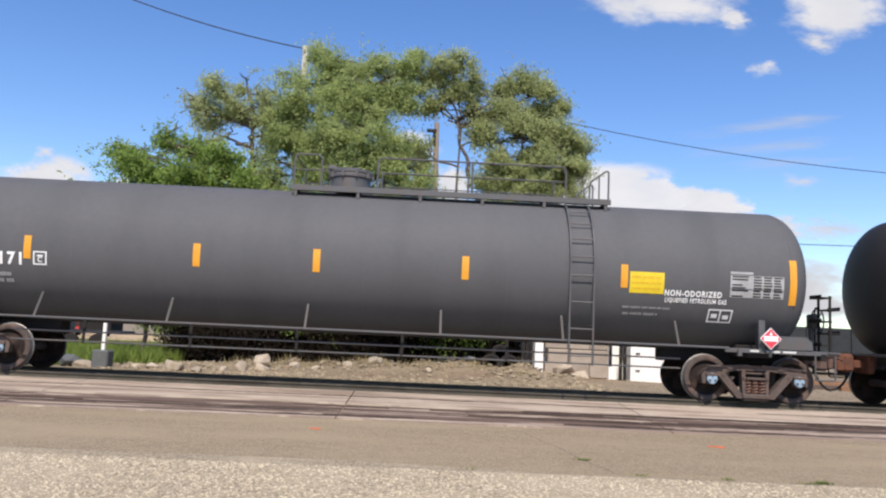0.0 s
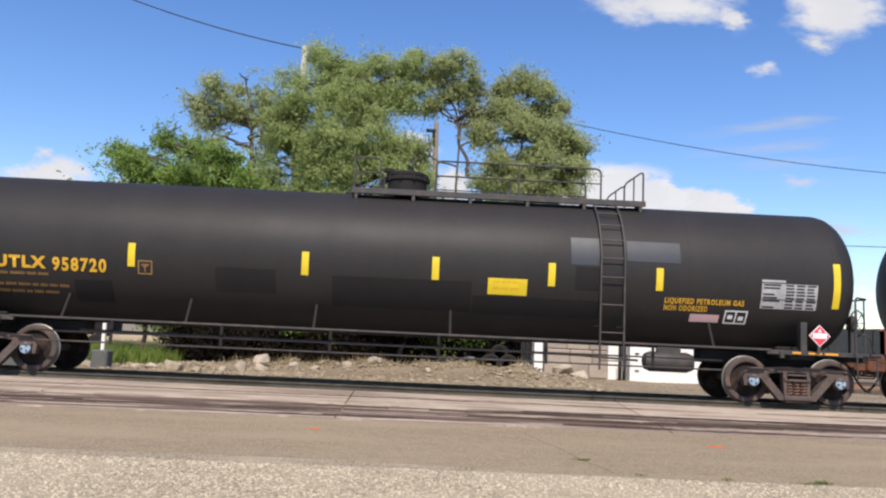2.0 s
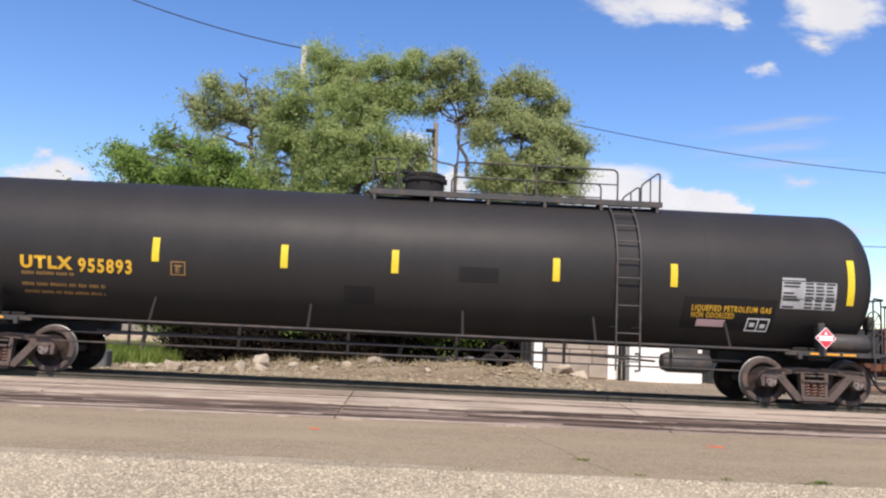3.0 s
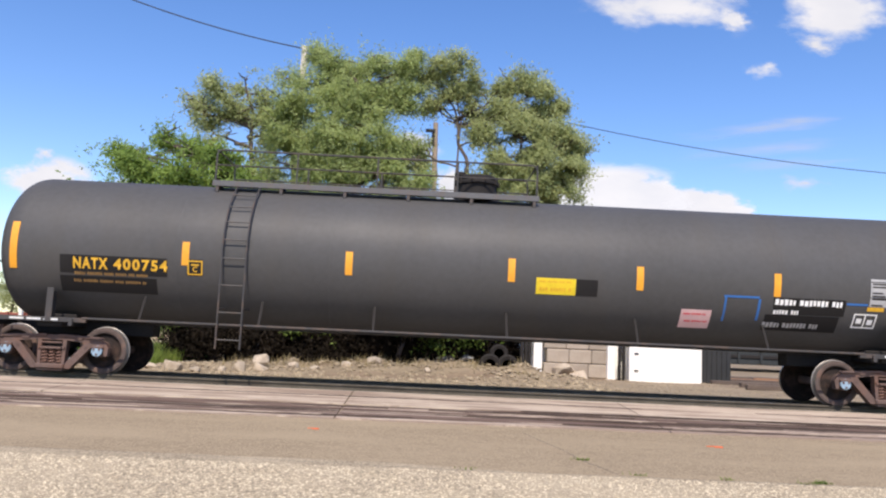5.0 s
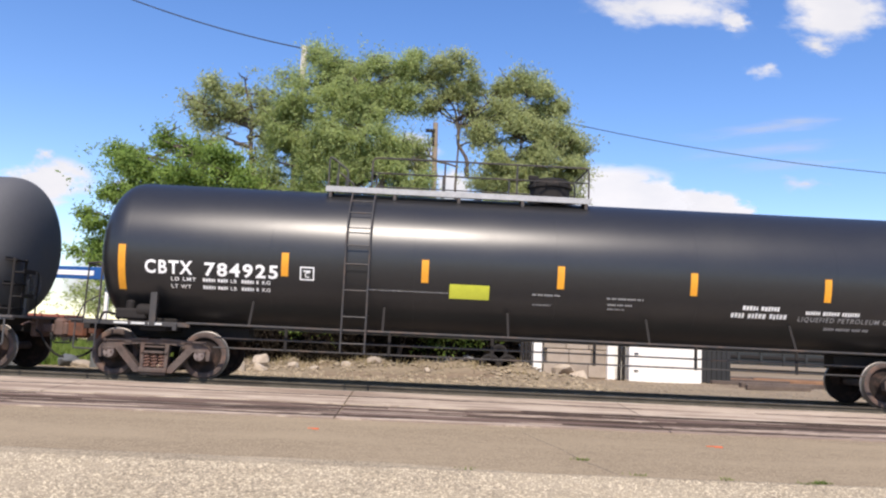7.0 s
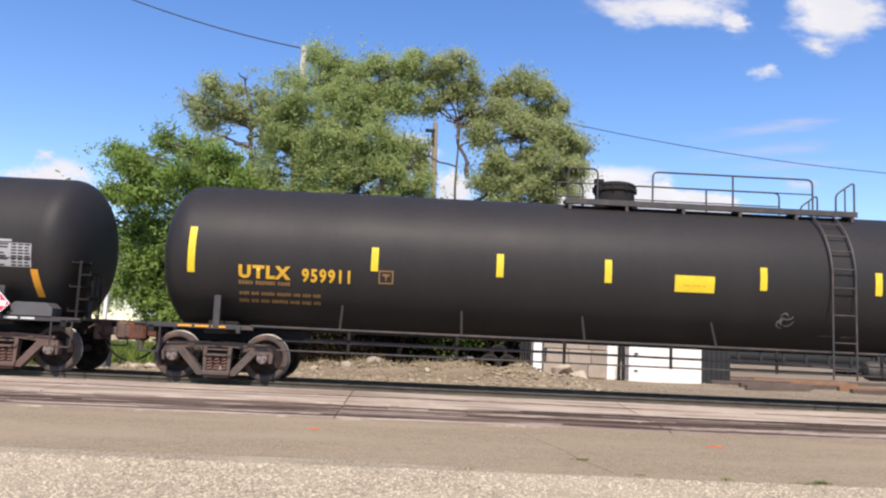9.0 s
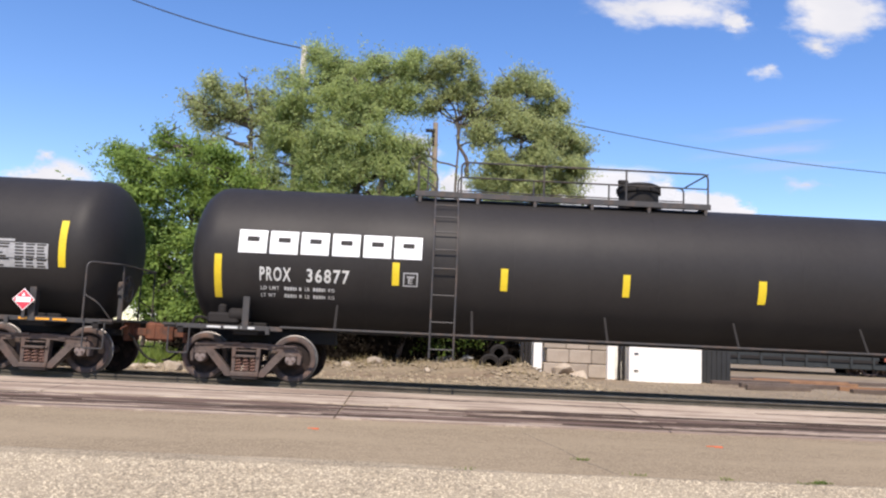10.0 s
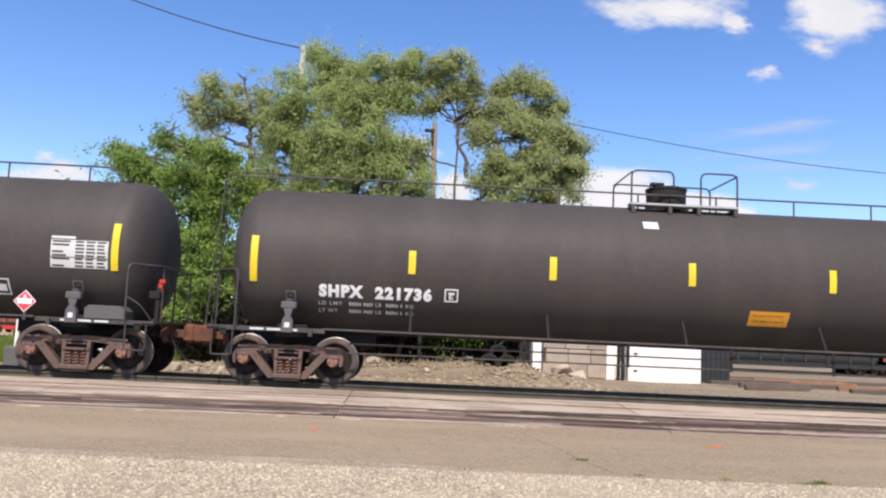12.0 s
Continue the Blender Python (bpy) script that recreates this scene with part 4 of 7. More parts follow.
ORANGEMARK = material("orange survey paint", (0.75, 0.16, 0.05), (0.6, 0.12, 0.04), 0.8, bump=0)
BLACKWIRE = material("black cable", (0.02, 0.02, 0.022), (0.025, 0.025, 0.025), 0.6, bump=0)
STRAW = material("dry field", (0.5, 0.36, 0.2), (0.42, 0.3, 0.16), 0.95, scale=0.2, fine=4, bump=0.2)

SLOPE = 0.05


def lie(y):
    """Height of the paved ground: it falls gently away from the track towards the camera."""
    return -0.1 + SLOPE * (y + 2)


# one sheet of ground to the horizon: paved slope in front, trackbed, dirt behind
rows_y = [-900, -200, -60, -30, -16, -12, -7.9, -4.9, -1.56, -1.53, -0.86, -0.84, 0.95, 1.5, 2.6, 3.5, 4.5, 5.2] + [5.8 + 0.6 * i for i in range(19)] + [18, 20, 30, 60, 150, 400, 900, 2500]
cols_x = [-2500, -700, -200, -80, -50, -36] + [-30 + 0.75 * i for i in range(31)] + [-7.25 + 0.25 * i for i in range(59)] + [7.5 + 0.75 * i for i in range(31)] + [36, 50, 80, 200, 700, 2500]


def seam(x):
    """Where the pebbly paving meets the asphalt: a ragged line that bends towards the camera."""
    t = min(1.0, max(0.0, (x + 0.9) / 2.6))
    return -7.65 - 0.24 * t * t * (3 - 2 * t) + 0.03 * noise.noise((x * 1.7, 0, 5)) + 0.02 * noise.noise((x * 5.1, 0, 2))


def ground_z(x, y):
    if y < -12:
        return lie(-12) - 0.012
    if y < -1.52:
        return lie(y) - 0.012
    if y < -0.85:
        return lie(y) - 0.06
    if y < 1.0:
        return -0.175
    z = -0.17 - 0.13 * min(1, (y - 0.95) / 1.6)
    if 2 < y < 60:
        z += 0.05 * noise.noise((x * 0.4, y * 0.4, 0))
        # a bank of spoil under the trees
        rise = max(0, 1 - ((y - 12.5) / 5.0) ** 2) * max(0, min(1, (x + 8.5) / 3, (6.5 - x) / 2.5))
        z += rise * ((0.1 if x < -4 else 0.1 + 0.2 * min(1, (x + 4) / 2)) + 0.32 * noise.noise((x * 0.9, y * 0.9, 4)) + 0.16 * noise.noise((x * 2.6, y * 2.6, 9)))
    return z


s = Shape()
vs = [(x, seam(x) if y == -7.9 else y, ground_z(x, seam(x) if y == -7.9 else y)) for y in rows_y for x in cols_x]
nc = len(cols_x)
fs, ms = [], []
for j in range(len(rows_y) - 1):
    for i in range(nc - 1):
        fs.append((j * nc + i, j * nc + i + 1, (j + 1) * nc + i + 1, (j + 1) * nc + i))
        ym = (rows_y[j] + rows_y[j + 1]) / 2
        ms.append(0 if ym < -7.9 else 1 if ym < -1.5 else 2 if ym < -0.845 else 3 if ym < 2 else 4)
s.v, s.f, s.m = vs, fs, ms
ground = thing("ground", s.mesh("ground", [CHIPSEAL, ASPHALT, TRACKBED, BALLAST, DIRT], 60), "pebbly paving, asphalt, trackbed and dry dirt behind", "ground", kind="structure")

# platform slabs: pale row next to the track, stained row in front of it, and a narrow pale kerb line
pav = tagged(new("pavement"), "pale worn concrete slabs along the track", "pavement", kind="structure")
rnd = random.Random(11)


def slab(x0, x1, y0, y1, lift, mat, name):
    t, n, m = Shape(), 8, 3
    vs, fs = [], []
    g = 0.012
    xs = [x0 + g + (x1 - x0 - 2 * g) * i / n for i in range(n + 1)]
    ys = [y0 + g + (y1 - y0 - 2 * g) * j / m for j in range(m + 1)]
    for j, y in enumerate(ys):
        for i, x in enumerate(xs):
            e = 0.05 * noise.noise((x * 1.3, y * 0.1, 3)) + 0.025 * noise.noise((x * 4, y * 0.1, 8)) if j in (0, m) and y0 > -4.9 and y1 < -1.6 else 0
            vs.append((x, y + e, lie(y) + lift + 0.004 * noise.noise((x, y, 0))))
    w = n + 1
    for j in range(m):
        for i in range(n):
            fs.append((j * w + i, j * w + i + 1, (j + 1) * w + i + 1, (j + 1) * w + i))
    rim = [i for i in range(w)] + [j * w + n for j in range(1, m + 1)] + [m * w + i for i in range(n - 1, -1, -1)] + [j * w for j in range(m - 1, 0, -1)]
    k = len(vs)
    vs += [(vs[i][0], vs[i][1], vs[i][2] - 0.14) for i in rim]
    for a in range(len(rim)):
        b = (a + 1) % len(rim)
        fs.append((rim[a], k + a, k + b, rim[b]))
    t.v, t.f, t.m = vs, fs, [0] * len(fs)
    return part(name, t.mesh(name, mat, 40), pav)


for k in range(-4, 5):
    x = -1.22 + 5.1 * k
    slab(x, x + 5.1, -3.3, -1.55, 0.012, CONCRETE, "slab")
    for a, b, lift, m in ((-3.46, -3.3, -0.004, DARKSTRIP), (-3.86, -3.46, 0.006, OLDCONCRETE), (-4.14, -3.86, -0.002, DARKSTRIP), (-4.5, -4.14, 0.006, OLDCONCRETE), (-4.66, -4.5, 0.0, DARKSTRIP)):
        slab(x, x + 5.1, a, b, lift + rnd.uniform(-0.003, 0.003), m, "stained_slab")
    slab(x, x + 5.1, -4.84, -4.66, 0.010, EDGE, "edge_slab")


# rails on ties
def rail(y):
    prof = [(-0.07, -0.172), (-0.07, -0.16), (-0.015, -0.14), (-0.01, -0.045), (-0.036, -0.035), (-0.036, -0.006), (-0.028, 0.0),
            (0.028, 0.0), (0.036, -0.006), (0.036, -0.035), (0.01, -0.045), (0.015, -0.14), (0.07, -0.16), (0.07, -0.172)]
    t, n = Shape(), len(prof)
    vs = [(x, y + a, b) for x in (-160, 160) for a, b in prof]
    fs = [(i, i + 1, n + i + 1, n + i) for i in range(n - 1)]
    t.add(vs, fs)
    t.m = [1 if i == 6 else 0 for i in range(n - 1)]
    return t.mesh("rail", [RAILSIDE, RAILTOP], 30)


track = tagged(new("track"), "single railway track with dark rusty rails on timber ties", "railway track", kind="structure")
for y in (-0.753, 0.753):
    part("rail", rail(y), track)
tie = Shape().box((0, 0, -0.235), (0.23, 2.5, 0.15), cut=0.012).mesh("tie", TIE)
plate = Shape().box((0, 0, -0.168), (0.19, 0.34, 0.02)).mesh("tie_plate", RAILSIDE)
for k in range(-44, 45):
    o = part("tie", tie, track)
    o.location = (k * 0.535 + rnd.uniform(-0.02, 0.02), rnd.uniform(-0.04, 0.04), 0.055)


# loose stones: pebbles of the chip seal, ballast, rubble behind the track
def scatter(name, count, area, size, mat, label, seed, squash=0.6, bury=0.3):
    r = np.random.default_rng(seed)
    base = np.array([(1, 0, 0), (-1, 0, 0), (0, 1, 0), (0, -1, 0), (0, 0, 1), (0, 0, -1)], float)
    tri = np.array([(0, 2, 4), (2, 1, 4), (1, 3, 4), (3, 0, 4), (2, 0, 5), (1, 2, 5), (3, 1, 5), (0, 3, 5)])
    x = r.uniform(area[0], area[1], count)
    y = r.uniform(area[2], area[3], count)
    rad = size[0] + (size[1] - size[0]) * r.random(count) ** 2.5
    v = base[None] * r.uniform(0.65, 1.2, (count, 6, 1)) * rad[:, None, None]
    v[:, :, 2] *= squash
    a = r.uniform(0, 6.28, count)
    c, sn = np.cos(a)[:, None], np.sin(a)[:, None]
    vx, vy = v[:, :, 0] * c - v[:, :, 1] * sn, v[:, :, 0] * sn + v[:, :, 1] * c
    z = np.array([ground_z(p, q) for p, q in zip(x, y)]) + rad * squash * (1 - 2 * bury) * 0.5
    co = np.stack([vx + x[:, None], vy + y[:, None], v[:, :, 2] + z[:, None]], 2).reshape(-1, 3)
    f = (tri[None] + 6 * np.arange(count)[:, None, None]).reshape(-1, 3)
    me = bpy.data.meshes.new(name)
    me.from_pydata(co.tolist(), [], f.tolist())
    me.materials.append(mat)
    return thing(name, me, label, "stones", kind="stuff")


PEBBLE = material("pale mixed pebbles", (0.50, 0.42, 0.295), (0.36, 0.295, 0.20), 0.85, scale=2, fine=30, bump=0.1, random=0.4, island=True)
GRAVEL = material("mixed gravel", (0.33, 0.265, 0.175), (0.21, 0.167, 0.11), 0.9, scale=2, fine=30, bump=0.1, random=0.3, island=True)
scatter("pebbles", 60000, (-6.0, 7.2, -10.4, -7.95), (0.006, 0.022), PEBBLE, "pale pebbles set in the chip seal paving", 1, 0.5, 0.55)
scatter("gravel", 5000, (5, 22, 5.5, 16), (0.01, 0.05), GRAVEL, "loose gravel on the dirt of the yard", 6)
scatter("ballast_stones", 15000, (-22, 26, 1.0, 3.6), (0.010, 0.03), GRAVEL, "dusty grey-brown ballast stones beside the track", 2)
scatter("ballast_stones", 7000, (-18, 20, -0.68, 0.68), (0.015, 0.045), GRAVEL, "ballast stones between the rails", 3)
scatter("rubble", 7000, (-10, 6, 5.5, 15), (0.015, 0.11), GRAVEL, "scattered rubble on dry dirt", 4)
scatter("gravel", 2500, (-10, 12, -1.5, -0.88), (0.006, 0.02), GRAVEL, "fine gravel between slab and rail", 5)


# ---- trees ----
def leaves(clumps, count, size, mat, seed, name="crown", aspect=2.5, droop=0.5, gaps=-0.30):
    """Small blades on the rounded tufts that make up each clump: (x, y, z, radius across, radius up)."""
    r = np.random.default_rng(seed)
    pts, ups, tufts = [], [], []
    for cx, cy, cz, ra, rb in clumps:
        k = int(22 * ra * rb) + 8
        d = r.normal(size=(k, 3))
        d /= np.linalg.norm(d, axis=1)[:, None]
        c = np.array([cx, cy + r.uniform(-0.5, 0.5), cz]) + d * r.uniform(0.25, 1.0, k)[:, None] * np.array([ra, ra, rb]) * 0.92
        tufts += [(*p, q) for p, q in zip(c, r.uniform(0.16, 0.46, k) * min(1.0, 0.5 + 0.5 * ra))]
    share = np.array([t[3] ** 2 for t in tufts])
    per = np.maximum(6, 0.62 * count * share / share.sum()).astype(int)
    for (x, y, z, q), n in zip(tufts, per):
        d = r.normal(size=(n, 3))
        d /= np.linalg.norm(d, axis=1)[:, None]
        far = q * np.where(r.random(n) < 0.3, r.uniform(1.0, 1.8, n), r.uniform(0.3, 1.25, n))
        pts.append(np.array([x, y, z]) + d * far[:, None] * np.array([1.15, 1.15, 0.8]))
        ups.append(d * 0.6 + np.array([0, -0.3, 0.55]) + r.normal(size=(n, 3)) * 0.6)
    # loose sprays between the tufts
    room = np.array([c[3] * c[3] * c[4] for c in clumps]) ** 0.8
    for (cx, cy, cz, ra, rb), k in zip(clumps, np.maximum(3, count * 0.38 / 14 * room / room.sum()).astype(int)):
        c = np.array([cx, cy, cz]) + r.normal(size=(k, 3)) * np.array([ra, ra, rb]) * 0.52
        way = r.normal(size=(k, 3)) * np.array([0.2, 0.2, 0.14]) + (c - np.array([cx, cy, cz - 0.3])) * 0.22
        t = r.uniform(-1, 1, (k, 14, 1))
        pts.append((c[:, None] + way[:, None] * t + r.normal(size=(k, 14, 3)) * 0.06).reshape(-1, 3))
        ups.append(np.array([0, -0.35, 0.6]) + r.normal(size=(k * 14, 3)) * 0.7)
    p, up = np.concatenate(pts), np.concatenate(ups)
    keep = np.array([noise.noise((a * 0.95 + seed, b * 0.7, c * 1.15)) + 0.45 * noise.noise((a * 2.6, b * 2.2, c * 3.0 + seed)) > gaps for a, b, c in p.tolist()])
    p, up = p[keep], up[keep]
    n = len(p)
    up /= np.linalg.norm(up, axis=1)[:, None]
    d = np.cross(up, r.normal(size=(n, 3)))
    d[:, 2] -= droop * 0.5
    d /= np.linalg.norm(d, axis=1)[:, None]
    u = np.cross(up, d)
    u /= np.linalg.norm(u, axis=1)[:, None]
    ln = size * r.uniform(0.6, 1.5, n)[:, None]
    v = np.stack([p, p + d * ln * 0.5 + u * ln / aspect * 0.5, p + d * ln, p + d * ln * 0.5 - u * ln / aspect * 0.5], 1).reshape(-1, 3)
    me = bpy.data.meshes.new(name)
    me.from_pydata(v.tolist(), [], np.arange(4 * n).reshape(n, 4).tolist())
    me.materials.append(mat)
    return me


def limb(s, a, b, r0, r1, seed, wob=0.25, n=8):
    rr = random.Random(seed)
    a, b = Vector(a), Vector(b)
    pts, rad = [], []
    off = Vector((0, 0, 0))
    for i in range(n + 1):
        t = i / n
        if 0 < i < n:
            off = off * 0.6 + Vector((rr.uniform(-wob, wob), rr.uniform(-wob, wob), 0))
        pts.append(a.lerp(b, t) + off * math.sin(math.pi * min(1, t * 1.3)))
        rad.append(r0 + (r1 - r0) * t)
    s.tube(pts, rad, 8)
    return pts


def tree(base, top, r0, clumps, count, mat, label, seed, size=0.17, extra=(), bark=BARK, gaps=-0.30):
    """Tapered trunk, limbs that reach each clump of the crown, twigs, and the leaves."""
    t = tagged(new("tree"), label, "tree", "trees behind the track")
    s = Shape()
    stem = limb(s, base, top, r0, r0 * 0.35, seed, 0.22, 12)
    rr = random.Random(seed)
    for k, (x, y, z, ra, rb) in enumerate(clumps):
        low = [p for p in stem if p.z < z - 0.3 * rb] or stem[:1]
        start = min(low, key=lambda p: (p - Vector((x, y, z))).length + 0.6 * (z - p.z))
        br = limb(s, start, (x, y, z + rb * 0.4), r0 * 0.42, 0.035, seed * 31 + k, 0.3, 7)
        for j in range(7):
            p = br[rr.randint(3, len(br) - 1)]
            q = p + Vector((rr.uniform(-ra, ra), rr.uniform(-ra, ra), rr.uniform(-0.2, rb * 0.9)))
            limb(s, p, q, 0.04, 0.012, seed * 77 + k * 9 + j, 0.15, 4)
    for a, b, q0, q1 in extra:
        limb(s, a, b, q0, q1, seed + 5, 0.2, 9)
    part("trunk", s.mesh("trunk", bark, 50), t)
    part("crown", leaves(clumps, count, size, mat, seed, gaps=gaps), t)
    return t


# pale green tree at the bushy end of the row
tree((-9.2, 13.6, -0.3), (-9.2, 13.6, 7.0), 0.16,
     [(-12.2, 13.8, 7.8, 0.85, 0.45), (-10.6, 14.0, 8.5, 0.8, 0.53), (-11.4, 13.4, 7.1, 1.22, 0.56), (-9.5, 13.8, 7.8, 1.0, 0.67), (-9.8, 13.2, 6.9, 1.45, 0.56), (-8.2, 13.8, 7.6, 1.0, 0.62), (-7.9, 13.3, 6.8, 1.22, 0.62),
      (-8.8, 13.6, 5.8, 1.34, 0.85), (-8.6, 13.4, 4.4, 1.38, 0.94), (-8.1, 13.3, 3.0, 1.29, 0.94), (-8.8, 13.2, 1.7, 1.0, 0.62), (-7.2, 13.6, 5.9, 1.0, 0.89), (-10.6, 13.4, 5.8, 1.1, 0.7)],
     64000, LEAF_LIGHT, "bushy broadleaf tree with fresh light green foliage", 21, 0.14)
tree((-11.0, 14.4, -0.3), (-11.0, 14.3, 4.6), 0.1,
     [(-11.9, 14.2, 6.1, 1.25, 0.73), (-11.0, 14.2, 4.9, 1.14, 0.82), (-11.9, 14.2, 4.4, 0.91, 0.82), (-11.0, 14.2, 3.4, 1.14, 0.82), (-10.6, 14.2, 2.0, 1.02, 0.82), (-11.8, 14.2, 2.8, 0.8, 0.77), (-10.2, 14.2, 4.2, 0.9, 0.9), (-10.0, 14.2, 1.2, 1.0, 0.6),
      (-13.1, 14.2, 4.9, 0.55, 0.35), (-13.0, 14.2, 4.1, 0.6, 0.4), (-13.6, 14.2, 5.4, 0.45, 0.18), (-14.0, 14.2, 3.8, 0.35, 0.14), (-13.0, 14.2, 3.5, 0.5, 0.2), (-12.6, 14.2, 6.3, 0.5, 0.25)],
     29000, LEAF_LIGHT, "young broadleaf tree with light green leaves", 29, 0.15, gaps=-0.4)
# slender darker tree with an open crown
tree((-6.9, 15.5, -0.3), (-7.6, 15.5, 9.5), 0.2,
     [(-10.1, 15.5, 10.4, 0.71, 0.62), (-9.3, 15.5, 11.3, 0.66, 0.43), (-8.0, 15.5, 11.4, 0.9, 0.47), (-8.9, 15.5, 10.7, 0.95, 0.47), (-9.6, 15.5, 9.8, 0.76, 0.62), (-7.2, 15.6, 10.6, 0.57, 0.83), (-7.4, 15.5, 8.0, 0.66, 0.71),
      (-9.2, 15.5, 9.0, 0.66, 0.47), (-7.0, 15.6, 9.3, 0.47, 0.71), (-6.6, 15.2, 5.6, 1.3, 1.0), (-7.4, 15.4, 6.7, 1.2, 0.8), (-8.2, 15.6, 10.2, 1.0, 0.5), (-6.6, 15.5, 7.0, 1.0, 0.8), (-6.7, 15.6, 9.9, 0.7, 0.7)],
     38000, LEAF_OLIVE, "slender tree with an open olive-green crown", 22, 0.12)
# the tallest, dense tree in the middle
tree((-2.6, 15.0, -0.3), (-3.0, 15.2, 11.0), 0.30,
     [(-4.9, 15.2, 12.9, 0.61, 0.47), (-5.9, 15.0, 11.3, 0.82, 0.65), (-4.0, 15.0, 12.2, 1.21, 0.7), (-2.5, 15.0, 12.5, 0.98, 0.61), (-1.2, 15.2, 12.2, 0.84, 0.56), (-0.7, 15.3, 12.8, 0.42, 0.33), (-6.2, 14.9, 10.1, 1.05, 0.89),
      (-4.9, 14.7, 10.4, 1.17, 0.89), (-3.4, 14.6, 10.6, 1.28, 0.84), (-2.0, 15.0, 11.2, 0.98, 0.65), (-0.9, 15.2, 11.3, 0.82, 0.51), (-5.9, 14.6, 8.9, 1.05, 0.89), (-4.0, 14.4, 9.0, 1.28, 0.84), (-2.6, 14.4, 9.1, 1.17, 0.75),
      (-1.5, 14.6, 8.8, 0.7, 0.65), (-4.6, 14.4, 7.6, 1.17, 0.61), (-3.1, 14.4, 7.6, 1.12, 0.61), (-1.3, 14.6, 7.8, 0.79, 0.56), (-6.3, 14.8, 7.7, 0.7, 0.7)] + [(x, 14.9, z, 1.1, 0.7) for x, z in ((-5.3, 8.3), (-3.6, 8.3), (-2.1, 8.3), (-5.2, 6.7), (-3.8, 6.6), (-2.2, 6.7), (-0.9, 6.9), (-4.2, 11.3), (-2.6, 10.2))] + [(-0.8, 14.8, 9.0, 0.5, 0.5), (-0.7, 14.8, 8.1, 0.6, 0.6), (-0.2, 15.0, 7.4, 0.5, 0.6), (-1.0, 15.1, 10.7, 0.7, 0.4)],
     230000, LEAF_MID, "tall dense willow-like tree with grey-green foliage", 23, 0.105, gaps=-0.28,
     extra=[((-2.2, 14.6, 3.0), (-1.7, 14.2, 8.6), 0.24, 0.1), ((-5.2, 15.0, 4.5), (-4.7, 15.0, 8.8), 0.12, 0.06)])
# the airy tree with bare curved stems, and its neighbour with the low round crown
tree((0.9, 15.5, -0.3), (1.3, 15.5, 10.0), 0.10,
     [(0.8, 15.4, 12.6, 0.85, 0.47), (0.0, 15.4, 12.2, 0.61, 0.47), (1.7, 15.4, 11.8, 0.61, 0.57), (0.9, 15.4, 11.5, 0.76, 0.47), (1.9, 15.4, 10.8, 0.59, 0.52), (3.9, 15.4, 12.2, 0.8, 0.57), (3.1, 15.4, 11.7, 0.61, 0.57),
      (4.7, 15.4, 11.6, 0.61, 0.47), (5.4, 15.4, 11.1, 0.61, 0.38), (2.4, 15.4, 9.8, 0.9, 0.71), (-0.3, 15.1, 8.6, 0.4, 0.8), (3.0, 15.5, 10.8, 0.8, 0.4), (4.4, 15.5, 10.8, 0.8, 0.4), (0.0, 15.3, 10.9, 0.6, 0.45)],
     62000, LEAF_OLIVE, "airy tree with bare curved stems and olive-green tufts", 24, 0.115,
     extra=[((1.6, 15.4, 6.5), (4.3, 15.2, 8.4), 0.09, 0.04), ((1.7, 15.4, 7.8), (1.1, 15.4, 10.4), 0.09, 0.05)])
tree((3.6, 15.3, -0.3), (4.0, 15.2, 8.6), 0.13,
     [(3.7, 15.1, 9.9, 1.05, 0.65), (5.2, 15.1, 9.8, 0.94, 0.65), (6.1, 15.1, 9.2, 0.75, 0.7), (3.0, 14.9, 8.5, 0.98, 0.65), (4.5, 14.7, 8.6, 1.05, 0.65), (5.9, 14.9, 8.1, 0.84, 0.7), (2.7, 15.1, 7.6, 0.94, 0.51),
      (4.2, 14.8, 7.5, 1.05, 0.56), (5.5, 15.0, 7.2, 0.94, 0.42), (6.3, 15.0, 6.6, 0.5, 0.4), (4.9, 15.0, 6.2, 0.7, 0.4), (3.4, 15.0, 6.6, 0.7, 0.4)],
     105000, LEAF_OLIVE, "round-crowned tree with drooping olive-green tufts", 28, 0.115, gaps=-0.18)
# two young trees that fill the row below the tall crowns
tree((-4.4, 14.0, -0.3), (-4.3, 14.0, 5.0), 0.09,
     [(-4.7, 13.9, 5.7, 1.0, 0.8), (-3.7, 13.9, 5.0, 1.0, 0.8), (-4.9, 13.9, 4.4, 1.0, 0.9), (-3.9, 13.8, 3.6, 1.1, 0.9), (-4.9, 13.8, 2.9, 1.0, 0.9), (-3.8, 13.8, 2.1, 1.0, 0.8), (-4.8, 13.8, 1.5, 0.9, 0.7)],
     32000, LEAF_LIGHT, "young broadleaf tree with light green leaves", 30, 0.15, gaps=-0.5)
tree((1.9, 14.4, -0.3), (1.9, 14.4, 4.8), 0.09,
     [(1.4, 14.3, 5.4, 0.9, 0.8), (2.2, 14.4, 4.5, 1.0, 0.9), (1.5, 14.3, 3.5, 1.0, 0.9), (2.4, 14.3, 2.6, 1.0, 0.9), (1.6, 14.2, 1.7, 1.0, 0.8)],
     26000, LEAF_DARK, "dense young tree with deep green leaves", 31, 0.14, gaps=-0.7)
